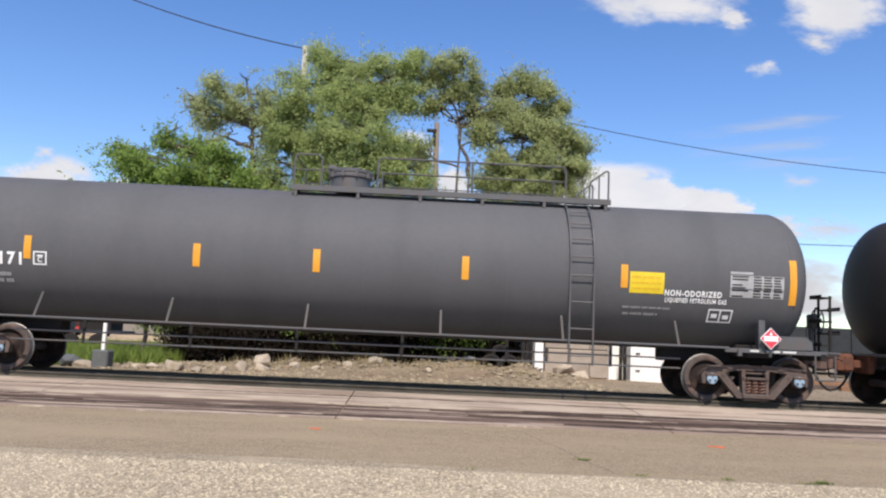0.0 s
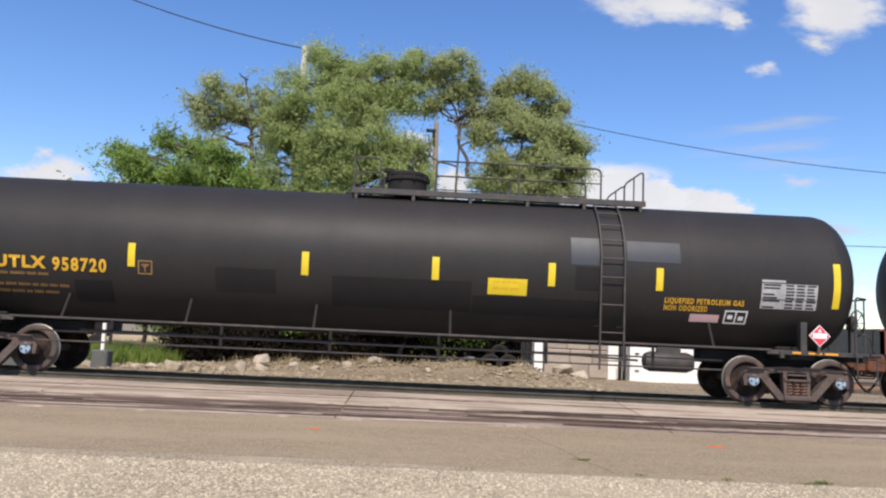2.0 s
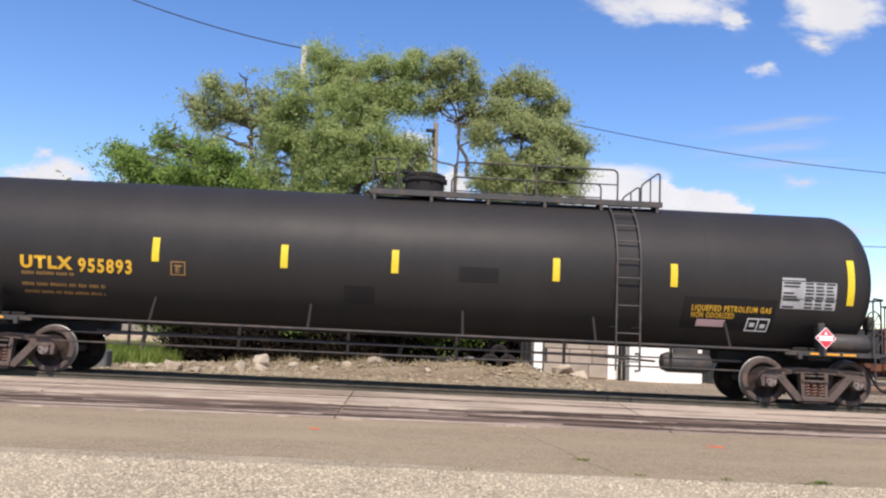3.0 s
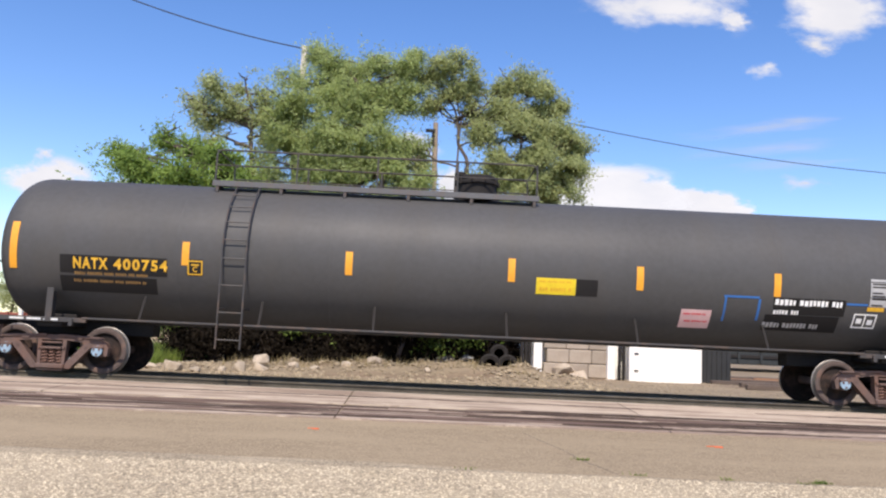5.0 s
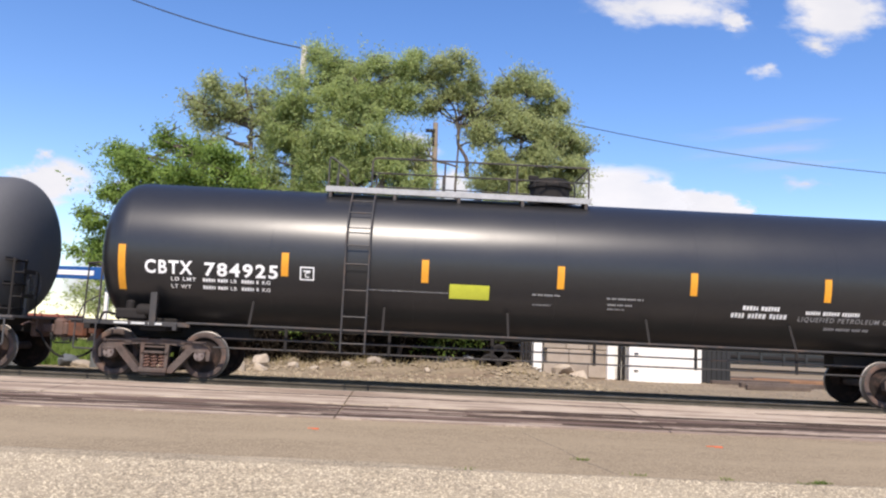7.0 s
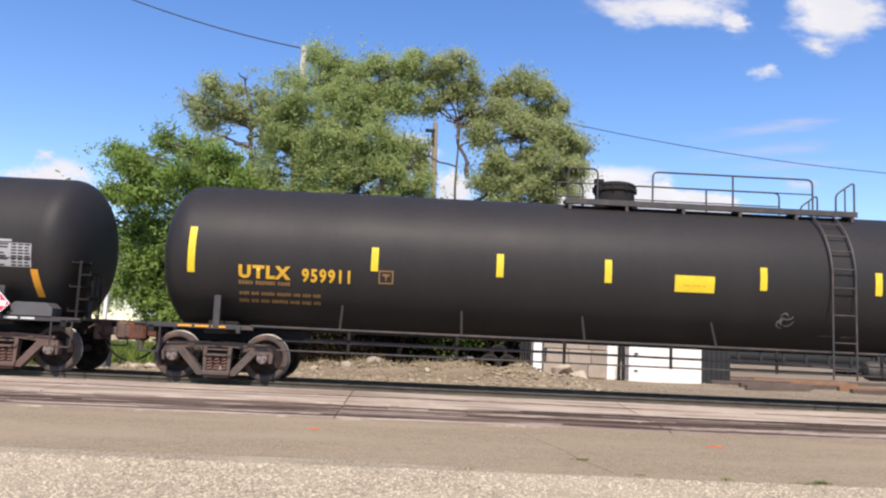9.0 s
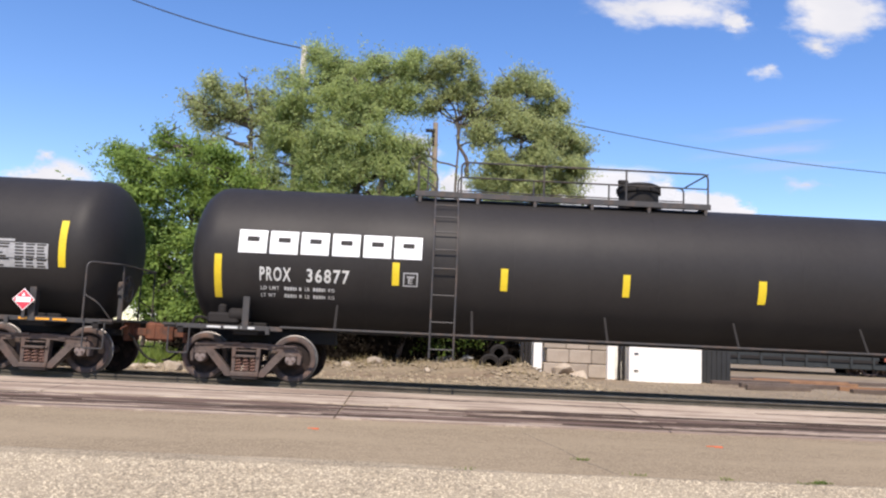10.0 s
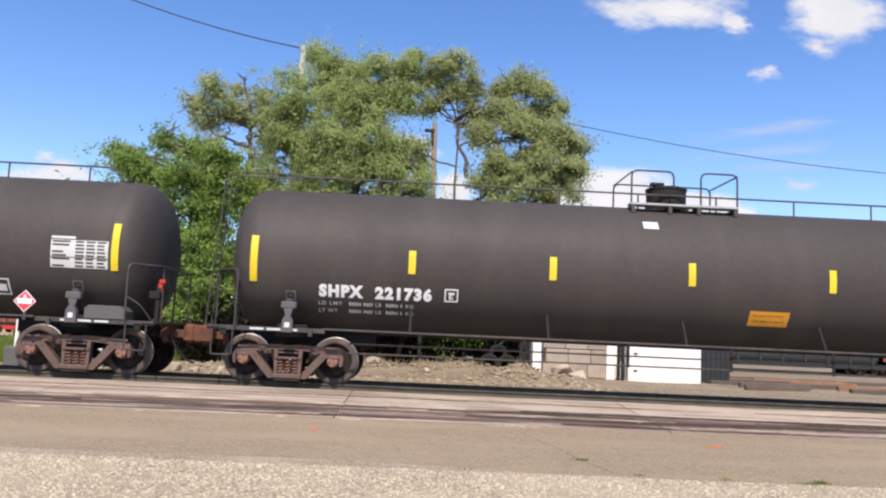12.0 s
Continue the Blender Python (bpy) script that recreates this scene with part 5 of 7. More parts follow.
# undergrowth that fills the foot of the row
tree((-8.4, 15.4, -0.3), (-8.6, 15.4, 3.4), 0.1,
     [(-10.6, 15.2, 3.0, 1.2, 1.0), (-9.2, 15.2, 3.4, 1.3, 1.2), (-7.8, 15.2, 3.4, 1.3, 1.2), (-6.4, 15.3, 3.6, 1.2, 1.2), (-9.8, 15.1, 1.7, 1.3, 0.9), (-8.2, 15.1, 1.7, 1.3, 0.9), (-6.8, 15.2, 1.8, 1.2, 0.9), (-5.4, 15.4, 3.2, 1.0, 1.2), (-4.2, 15.5, 3.4, 1.0, 1.2), (-3.0, 15.5, 3.2, 1.0, 1.2)],
     40000, LEAF_DARK, "dense leafy undergrowth of young trees", 27, 0.16, gaps=-0.7)
tree((-0.8, 13.6, -0.3), (-0.9, 13.6, 4.6), 0.12,
     [(-2.0, 13.6, 5.2, 1.0, 0.8), (-0.4, 13.5, 5.0, 1.1, 0.9), (-1.4, 13.3, 3.9, 1.3, 0.9), (0.3, 13.4, 3.7, 1.1, 0.9), (-1.9, 13.2, 2.5, 1.2, 0.8), (0.1, 13.2, 2.3, 1.3, 0.9), (-0.9, 13.2, 1.7, 1.2, 0.5), (1.0, 14.2, 2.6, 0.9, 0.9), (0.6, 14.0, 1.4, 0.9, 0.7), (0.6, 14.0, 4.6, 0.8, 0.8)],
     70000, LEAF_DARK, "dense young tree with deep green leaves", 25, 0.14, gaps=-0.7)
tree((3.1, 15.0, -0.3), (3.2, 15.0, 5.2), 0.12,
     [(3.0, 15, 6.2, 0.9, 0.8), (3.9, 15, 5.2, 0.9, 0.9), (2.4, 14.8, 4.8, 1.0, 0.9), (3.4, 14.6, 3.8, 1.2, 0.9), (2.4, 14.5, 2.8, 1.2, 0.8), (3.5, 14.5, 2.1, 0.9, 0.6)],
     26000, LEAF_MID, "young tree with grey-green leaves", 26, 0.13, gaps=-0.5)
for k, (x, y, w, h) in enumerate([(-9.0, 13.4, 1.0, 1.5), (-7.9, 13.2, 1.1, 1.8), (-6.8, 13.6, 1.1, 1.9), (-5.7, 13.8, 1.1, 1.9), (-4.6, 14.0, 1.1, 1.9), (-3.5, 14.1, 1.1, 1.9), (-2.4, 14.2, 1.1, 1.9), (-1.2, 14.2, 1.1, 1.8), (0.0, 14.4, 1.1, 1.8), (1.2, 14.6, 1.1, 1.8), (2.3, 14.9, 1.1, 1.8), (3.4, 15.4, 1.0, 1.7)]):
    t = tagged(new("shrub"), "low tangled shrub under the trees, tree shade in its leaf colour", "shrub", "shrubs under the trees")
    s = Shape()
    for j in range(9):
        a = j * 0.7
        limb(s, (x, y, -0.32), (x + w * 0.8 * math.cos(a), y + w * 0.8 * math.sin(a), h * (0.6 + 0.12 * (j % 4))), 0.025, 0.008, 60 + k * 9 + j, 0.1, 4)
    tagged(part("brushwood", s.mesh("brushwood", BARK, 50), t), kind="stuff")
    # foliage uses the leaves whose colour already holds the tree shade
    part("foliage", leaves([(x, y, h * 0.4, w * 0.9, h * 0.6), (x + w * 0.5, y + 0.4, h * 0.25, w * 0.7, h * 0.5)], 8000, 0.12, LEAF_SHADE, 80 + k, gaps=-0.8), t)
# far trees beyond the yard
for k, (x, y, h, w, m) in enumerate([(17.6, 48, 8.0, 1.9, LEAF_MID), (21.6, 52, 7.4, 2.4, LEAF_OLIVE), (26.5, 60, 7.5, 3, LEAF_MID), (34, 70, 8, 3.5, LEAF_OLIVE), (-44, 90, 8, 4, LEAF_MID), (-58, 95, 8, 4, LEAF_OLIVE), (-31, 100, 7, 4, LEAF_MID)]):
    tree((x, y, -0.3), (x, y, h * 0.75), 0.25, [(x - w * 0.5, y, h * 0.62, w * 0.8, h * 0.2), (x + w * 0.5, y, h * 0.58, w * 0.8, h * 0.2), (x, y, h * 0.82, w * 0.8, h * 0.16), (x, y - 0.5, h * 0.4, w, h * 0.2)],
         5000, m, "distant broadleaf tree beyond the yard", 40 + k, 0.34)


# ---- grass, stones and clutter behind the track ----
def grass(name, area, count, height, seed, label, mat=GRASSMAT):
    r = np.random.default_rng(seed)
    x, y = r.uniform(area[0], area[1], count), r.uniform(area[2], area[3], count)
    keep = np.array([noise.noise((a * 0.5, b * 0.5, 7)) > -0.35 for a, b in zip(x, y)])
    x, y = x[keep], y[keep]
    n = len(x)
    h = height * r.uniform(0.4, 1.2, n)
    a = r.uniform(0, 6.28, n)
    z = np.array([ground_z(p, q) for p, q in zip(x, y)]) - 0.02
    w = 0.012 + 0.02 * h
    dx, dy = np.cos(a) * w, np.sin(a) * w
    lx, ly = r.normal(scale=0.35, size=n) * h, r.normal(scale=0.35, size=n) * h
    v = np.stack([np.stack([x - dx, y - dy, z], 1), np.stack([x + dx, y + dy, z], 1), np.stack([x + lx, y + ly, z + h], 1)], 1).reshape(-1, 3)
    me = bpy.data.meshes.new(name)
    me.from_pydata(v.tolist(), [], np.arange(3 * n).reshape(n, 3).tolist())
    me.materials.append(mat)
    return thing(name, me, label, "grass", kind="stuff")


grass("grass", (-20, -8.8, 6.8, 17), 17000, 0.5, 31, "tall green grass behind the track")
grass("grass", (-30, -12, 14, 30), 9000, 0.5, 32, "green grass further back")
grass("weeds", (-7, 4, 9.5, 14), 900, 0.3, 33, "sparse dry weeds among the rubble", DRYGRASS)


def boulder(x, y, size, mat, seed, label, squash=0.75, name="boulder"):
    bm = bmesh.new()
    rr = random.Random(int(seed * 100))
    for k in range(18):
        d = Vector((rr.gauss(0, 1), rr.gauss(0, 1), rr.gauss(0, 1))).normalized() * rr.uniform(0.82, 1.2)
        bm.verts.new((d.x * size[0], d.y * size[1], max(d.z, -0.5) * size[2]))
    hull = bmesh.ops.convex_hull(bm, input=bm.verts[:])
    bmesh.ops.delete(bm, geom=[v for v in bm.verts if not v.link_faces], context="VERTS")
    bmesh.ops.bevel(bm, geom=bm.edges[:], offset=min(size) * 0.07, segments=1, affect="EDGES")
    me = bpy.data.meshes.new(name)
    bm.to_mesh(me)
    bm.free()
    me.materials.append(mat)
    o = thing(name, me, label, "boulder", "boulders beside the track")
    o.matrix_basis = pose(x, y, ground_z(x, y) + size[2] * 0.4, 0, 0, seed * 40)
    return o


for k, (x, y, a, b, c) in enumerate([(-7.2, 6.4, 0.30, 0.25, 0.24), (-6.6, 6.6, 0.2, 0.16, 0.11), (-6.0, 7.2, 0.2, 0.16, 0.15), (-5.0, 8.2, 0.3, 0.26, 0.2), (-5.35, 9.9, 0.3, 0.26, 0.26), (-5.6, 8.0, 0.3, 0.24, 0.2), (-1.6, 11.5, 0.3, 0.25, 0.14),
                                    (-2.5, 10.2, 0.2, 0.2, 0.14), (-7.9, 6.6, 0.22, 0.18, 0.13), (-8.3, 6.3, 0.16, 0.14, 0.1), (0.3, 9.0, 0.14, 0.12, 0.1), (-3.4, 9, 0.16, 0.14, 0.12), (-4.2, 9.6, 0.2, 0.2, 0.14), (5.6, 13.2, 0.62, 0.5, 0.3), (6.2, 13.0, 0.5, 0.4, 0.18)]):
    boulder(x, y, (a * 1.05, b * 1.05, c * 1.1), ROCK, 3.7 * k, "pale tan limestone boulder on the dirt")
for k, (x, y, a, c) in enumerate([(1.1, 14.2, 0.5, 0.26), (1.9, 14.2, 0.55, 0.22), (2.7, 14.3, 0.4, 0.28), (-10.25, 6.6, 0.62, 0.28)]):
    boulder(x, y, (a, 0.35, c), SLABGREY if k < 3 else BASEGREY, 50 + 2.1 * k, "grey lump of broken concrete" if k < 3 else "dark grey heap with a pale edge")
boulder(-9.75, 6.5, (0.5, 0.22, 0.16), ROCK, 91, "pale flat stone beside a dark heap")

# two-legged sign with a blue board, on concrete footings
sign = tagged(new("station_sign"), "blue sign board on two white posts with grey concrete footings", "sign")
for x, y in ((-9.2, 6.15), (-11.5, 5.9)):
    part("post", Shape().box((x, y, 1.1), (0.10, 0.10, 2.9), cut=0.01).mesh("post", WHITEPAINT), sign)
    s = Shape()
    s.box((x, y, -0.09), (0.46, 0.46, 0.64), cut=0.04)
    part("footing", s.mesh("footing", BASEGREY), sign, "grey concrete footing")
part("board", Shape().box((-10.35, 5.95, 2.42), (2.5, 0.05, 0.36), Matrix.Rotation(0.108, 3, "Z").transposed(), cut=0.01).mesh("board", SIGNBLUE), sign, "blue board")
part("sign_bar", Shape().box((-10.35, 5.915, 2.42), (1.7, 0.01, 0.14), Matrix.Rotation(0.108, 3, "Z").transposed(), cut=0.002).mesh("sign_bar", WHITE), sign)

# white low-pitched building with a block wall, posts and a shed before it
hall = tagged(new("building"), "white low-pitched building with brown roof trim and roof vents", "building")
s = Shape()
y0, y1 = 13.8, 26.0
s.prism([(4.32, -0.35), (11.2, -0.35), (11.2, 2.01), (7.55, 2.46), (4.32, 2.46)], y0, y1)
part("wall", s.mesh("wall", WHITEPAINT, 0), hall)
for k in range(19):
    o = part("wall_rib", once("rib", lambda: Shape().box((0, 0, 1.35), (0.03, 0.02, 3.3), cut=0.004).mesh("wall_rib", WHITEPAINT)), hall)
    o.location = (4.45 + 0.36 * k, y0 - 0.008, -0.58 - (0.0 if k < 9 else 0.044 * (k - 8)))
s = Shape()
s.beam((4.12, 19.8, 2.52), (7.55, 19.8, 2.52), 12.4, 0.1)
part("roof", s.mesh("roof", ROOFTRIM), hall)
s = Shape()
s.beam((7.55, 19.8, 2.52), (11.5, 19.8, 2.03), 12.4, 0.1)
part("roof", s.mesh("roof", ROOFTRIM), hall)
for x in (5.03, 6.07, 7.28):
    s = Shape()
    s.lathe([(0.12, 2.4), (0.12, 2.86), (0.21, 2.89), (0.21, 2.97), (0.05, 3.06)], "z", (x, 15.0, 0), 12)
    part("roof_vent", s.mesh("roof_vent", SLABGREY), hall, "round metal roof vent")
for x in (4.58, 7.45):
    thing("post", Shape().box((x, 13.2, 0.7), (0.33, 0.28, 2.1), cut=0.02).mesh("post", WHITEPAINT), "white painted square post before the building", "post", "white posts")
blocks = tagged(new("block_wall"), "low wall of large grey concrete blocks", "wall")
bm_ = Shape().box((0, 0, 0), (0.865, 0.4, 0.52), cut=0.03).mesh("block", BLOCK)
for r in range(3):
    for k in range(3):
        o = part("block", bm_, blocks)
        o.location = (5.27 + 0.88 * k + (0.12 if r % 2 else 0), 13.42 + 0.02 * ((k * 7 + r * 3) % 3), 0.0 + 0.54 * r - 0.02)
for x, y in ((3.95, 13.0), (4.13, 13.1), (4.28, 13.15), (7.86, 12.9), (7.68, 12.8)):
    s = Shape()
    s.lathe([(0.07, -0.4), (0.07, 1.25), (0.05, 1.3), (0, 1.31)], "z", (x, y, 0), 12)
    thing("bollard", s.mesh("bollard", SOOT), "black steel bollard before the building", "bollard", "black bollards")
shed = tagged(new("shed"), "small white boarded shed on the dirt", "shed")
part("wall", Shape().box((9.43, 13.8, 0.75), (2.8, 2.2, 2.2), cut=0.02).mesh("wall", WHITEPAINT), shed)
for k in range(9):
    o = part("batten", once("batten", lambda: Shape().box((0, 12.69, 0.75), (0.04, 0.02, 2.16), cut=0.004).mesh("batten", WHITEPAINT)), shed)
    o.location = (8.12 + 0.327 * k, 0, 0)
part("roof", Shape().box((9.43, 13.8, 1.9), (3.0, 2.5, 0.1), cut=0.02).mesh("roof", ROOFTRIM), shed)
for z in (0.1, 0.75, 1.4):
    part("hinge", Shape().box((8.3, 12.67, z), (0.16, 0.03, 0.05)).mesh("hinge", SOOT), shed)
crate = tagged(new("container"), "dark blue-grey metal container beside the shed", "container")
part("body", Shape().box((11.75, 14.9, 0.5), (1.3, 2.2, 1.7), cut=0.03).mesh("body", DARKBOX), crate)
for k in range(6):
    part("rib", Shape().box((11.25 + 0.2 * k, 13.78, 0.5), (0.06, 0.05, 1.6), cut=0.01).mesh("rib", DARKBOX), crate)

RUSTWOOD = material("rust-stained timber", (0.28, 0.15, 0.075), (0.19, 0.10, 0.055), 0.9, scale=3, fine=40, bump=0.3)
for x, y, z, r in ((2.75, 13.2, 0.06, 0.42), (3.45, 13.3, 0.06, 0.42), (3.1, 13.35, 0.5, 0.36)):
    tyre = Shape()
    tyre.lathe([(r * 0.55, -0.11), (r * 0.85, -0.14), (r, -0.09), (r, 0.09), (r * 0.85, 0.14), (r * 0.55, 0.11), (r * 0.5, 0.0), (r * 0.55, -0.11)], "y", (x, y, z), 22)
    thing("tyre", tyre.mesh("tyre", SOOT, 40), "worn black tyre propped beside the bollards", "tyre", "old tyres by the building")

# old rails and timbers lying on the dirt, and a line of wagons on a far track
for k, (x, y, l, a) in enumerate([(14.0, 13.0, 5.5, 2), (15.0, 15.2, 6.5, -1), (17.5, 17.5, 8, 1), (13.2, 11.6, 2.8, 4), (18.5, 12.4, 5, -2), (15.5, 18.0, 7, 1), (13.4, 14.3, 3.2, 2), (16.5, 16.4, 4, -3), (12.6, 10.2, 2.2, -4), (17.0, 10.8, 3, 3)]):
    o = thing("timber", Shape().box((0, 0, 0), (l, 0.22, 0.18), cut=0.015).mesh("timber", RUSTWOOD if k % 3 == 1 else TIE), "old dark timber lying on the dirt", "timber", "old timbers on the dirt")
    o.matrix_basis = pose(x, y, ground_z(x, y) + 0.08, 0, 0, a)


def wagon(x, y, mat, label, length=12.5, height=2.2, base=0.85):
    w = tagged(new("wagon"), label, "wagon", "wagons on the far track")
    part("body", Shape().box((0, 0, base + height / 2), (length, 2.8, height), cut=0.04).mesh("body", mat), w)
    part("sill", Shape().box((0, -1.42, 0.86), (length + 0.2, 0.12, 0.22), cut=0.02).mesh("sill", SOOT), w)
    n = 11
    for k in range(n):
        part("stake", once(("stake", mat.name, height), lambda: Shape().box((0, -1.46, base + 0.05 + height / 2), (0.16, 0.12, height), cut=0.02).mesh("stake", mat)), w).location = (-length / 2 + 0.4 + (length - 0.8) * k / (n - 1), 0, 0)
    for d in (-1, 1):
        t = part("truck", once("far truck", lambda: truck_mesh(SOOT)), w)
        t.matrix_basis = pose(d * (length / 2 - 1.9), 0, -0.1)
        f = part("side_frame", once(("frame", "GRIME"), lambda: side_frame_mesh(GRIME)), t)
        f.location = (0, -1.0, 0)
        for e in (-1, 1):
            q = part("wheelset", once(("wheel", "far"), lambda: wheelset_mesh(GRIME, CAPDARK)), t)
            q.location = (e * AXLE, 0, WHEEL_R)
    w.location = (x, y, -0.2)


wagon(23.5, 34, GONDOLA, "dark teal gondola wagon with low ribbed sides on the far track", 15.5, 2.6, 0.35)
wagon(36.0, 34, BRICKRED, "rust-red gondola wagon with ribbed sides on the far track")
wagon(-27.5, 33, BRICKRED, "rust-red low gondola wagon on the far track", 11, 0.7)
farside = thing("far_track", Shape().box((0, 33.28, -0.22), (160, 0.08, 0.14)).box((0, 34.72, -0.22), (160, 0.08, 0.14)).mesh("far_track", RAILSIDE), "pair of rusty rails of the far track", "rails", kind="structure")

# low flat trailer with a dark box, and parked vehicles far off
tr = tagged(new("trailer"), "low flat trailer with a dark box on it", "trailer")
part("bed", Shape().box((-16.2, 21, 0.55), (4.2, 1.8, 0.16), cut=0.02).mesh("bed", DARKBOX), tr)
part("box", Shape().box((-15.4, 21, 0.78), (1.5, 1.5, 0.5), cut=0.03).mesh("box", SOOT), tr)
part("toolbox", Shape().box((-17.2, 20.9, 0.85), (0.7, 1.2, 0.45), cut=0.03).mesh("toolbox", GREYSTEEL), tr)
for x in (-17.4, -16.4, -15.2):
    part("wheel", Shape().lathe([(0.1, -0.12), (0.33, -0.11), (0.38, -0.05), (0.38, 0.05), (0.33, 0.11), (0.1, 0.12)], "y", (x, 20.1, 0.08), 18).mesh("wheel", SOOT), tr)


def parked_car(x, y, mat, label):
    c = tagged(new("car"), label, "car", "vehicles parked far off")
    s = Shape()
    s.prism([(-2.1, 0.3), (2.1, 0.3), (2.2, 0.55), (2.1, 0.8), (1.2, 0.92), (0.55, 1.4), (-1.0, 1.42), (-1.9, 0.98), (-2.2, 0.9), (-2.2, 0.5)], -0.85, 0.85)
    part("body", s.mesh("body", mat, 0), c)
    s = Shape()
    s.prism([(1.0, 0.95), (0.5, 1.33), (-0.9, 1.35), (-1.6, 1.0)], -0.87, 0.87)
    part("window", s.mesh("window", DARKBOX, 0), c)
    for d in (-1.3, 1.3):
        for e in (-0.8, 0.8):
            part("wheel", Shape().lathe([(0.05, -0.1), (0.26, -0.1), (0.32, -0.06), (0.32, 0.06), (0.26, 0.1), (0.05, 0.1)], "y", (d, e, 0.32), 16).mesh("wheel", SOOT), c)
    c.location = (x, y, -0.3)


parked_car(-35, 52, CARRED, "red car parked on the far lot")
parked_car(-40.5, 53, WHITEPAINT, "white car parked on the far lot")
parked_car(-30, 54, CARRED, "red car parked beside the far lot")
thing("field", Shape().box((-30, 60, -0.30), (70, 55, 0.06)).mesh("field", STRAW), "dry straw-coloured lot behind the grass", "field", kind="structure")

# utility poles and cables
for x, y, top, lean, lab in ((-5.78, 16.8, 13.74, 0.2, "pale weathered utility pole among the trees"), (0.3, 22, 12.0, -0.2, "weathered pole with a dark fitting among the trees")):
    s = Shape()
    s.tube([(x - lean, y, -0.5), (x - lean / 2, y, top / 2), (x, y, top)], [0.19, 0.16, 0.13], 12)
    p = tagged(new("utility_pole"), lab, "utility pole", "utility poles")
    part("mast", s.mesh("mast", PALEWOOD if y < 20 else DARKPOLE, 50), p)
    if y > 20:
        part("fitting", Shape().box((x - 0.25, y - 0.1, top - 0.45), (0.5, 0.12, 0.16)).box((x - 0.1, y - 0.15, top - 0.9), (0.16, 0.16, 0.7)).mesh("fitting", SOOT), p, "dark metal fitting")


def cable(a, b, sag, r, label):
    a, b = Vector(a), Vector(b)
    s = Shape()
    s.tube([a.lerp(b, i / 24) - Vector((0, 0, sag * 4 * (i / 24) * (1 - i / 24))) for i in range(25)], r, 6)
    thing("cable", s.mesh("cable", BLACKWIRE, 50), label, "cable", "overhead cables")


cable((-18.0, 16.8, 17.1), (-5.85, 16.8, 13.64), 0.41, 0.026, "thick black overhead cable running to the pole")
cable((-5.75, 16.9, 13.58), (28.1, 16.9, 9.25), 1.28, 0.017, "thin black overhead cable behind the trees")
for x in (-12, 62):
    p = tagged(new("utility_pole"), "distant utility pole beyond the yard", "utility pole", "utility poles")
    part("mast", Shape().tube([(x, 60, -0.5), (x, 60, 13.2)], [0.2, 0.14], 10).mesh("mast", PALEWOOD, 50), p)
    part("crossarm", Shape().box((x, 60, 12.5), (0.14, 2.0, 0.16)).mesh("crossarm", PALEWOOD), p)
cable((-12, 60, 12.6), (62, 60, 12.6), 0.6, 0.04, "thin overhead cable far off")

# marks and weeds in the paving
for x, y, w, d in ((-1.41, -5.69, 0.16, 0.10), (4.17, -5.8, 0.22, 0.16)):
    s = Shape()
    s.box((x, y, lie(y) - 0.008), (w, d * 0.35, 0.006), cut=0.002)
    s.box((x + 0.04, y - 0.05, lie(y - 0.05) - 0.008), (w * 0.5, d * 0.4, 0.006), cut=0.002)
    thing("paint_mark", s.mesh("paint_mark", ORANGEMARK), "small orange survey mark sprayed on asphalt", "paint mark", "orange marks")
for x, y, n in ((2.03, -7.09, 60), (4.6, -7.84, 90), (3.54, -7.86, 26), (2.53, -7.82, 24), (4.4, -7.9, 30), (0.55, -7.85, 14)):
    r = np.random.default_rng(int(abs(x * 100)))
    v, f = [], []
    for k in range(n):
        a, h = r.uniform(0, 6.28), r.uniform(0.015, 0.05)
        px, py = x + r.normal(0, 0.06), y + r.normal(0, 0.02)
        z = lie(py) - 0.014
        v += [(px - 0.006 * math.cos(a), py - 0.006 * math.sin(a), z), (px + 0.006 * math.cos(a), py + 0.006 * math.sin(a), z), (px + 0.05 * math.sin(a), py + 0.05 * math.cos(a), z + h)]
        f.append((3 * k, 3 * k + 1, 3 * k + 2))
    me = bpy.data.meshes.new("weed")
    me.from_pydata(v, [], f)
    me.materials.append(GRASSMAT)
    thing("weed", me, "small green weed in a paving crack", "weed", kind="stuff")
# cracks: thin tarred lines in the asphalt
TAR = material("tar in a crack", (0.17, 0.14, 0.105), (0.13, 0.11, 0.085), 0.9)
for pts in ([(1.55, -5.3), (1.75, -6.0), (1.95, -6.6), (2.03, -7.1), (2.3, -7.8)], [(-9, -7.66), (-4.6, -7.66), (-2.8, -7.68), (-0.8, -7.82), (0.4, -7.9), (4.5, -7.92), (9, -7.95)]):
    s = Shape()
    s.tube([(x, y, lie(y) - 0.014) for x, y in pts], 0.006, 5)
    thing("crack", s.mesh("crack", TAR), "thin dark crack in the asphalt", "crack", "cracks in the asphalt")

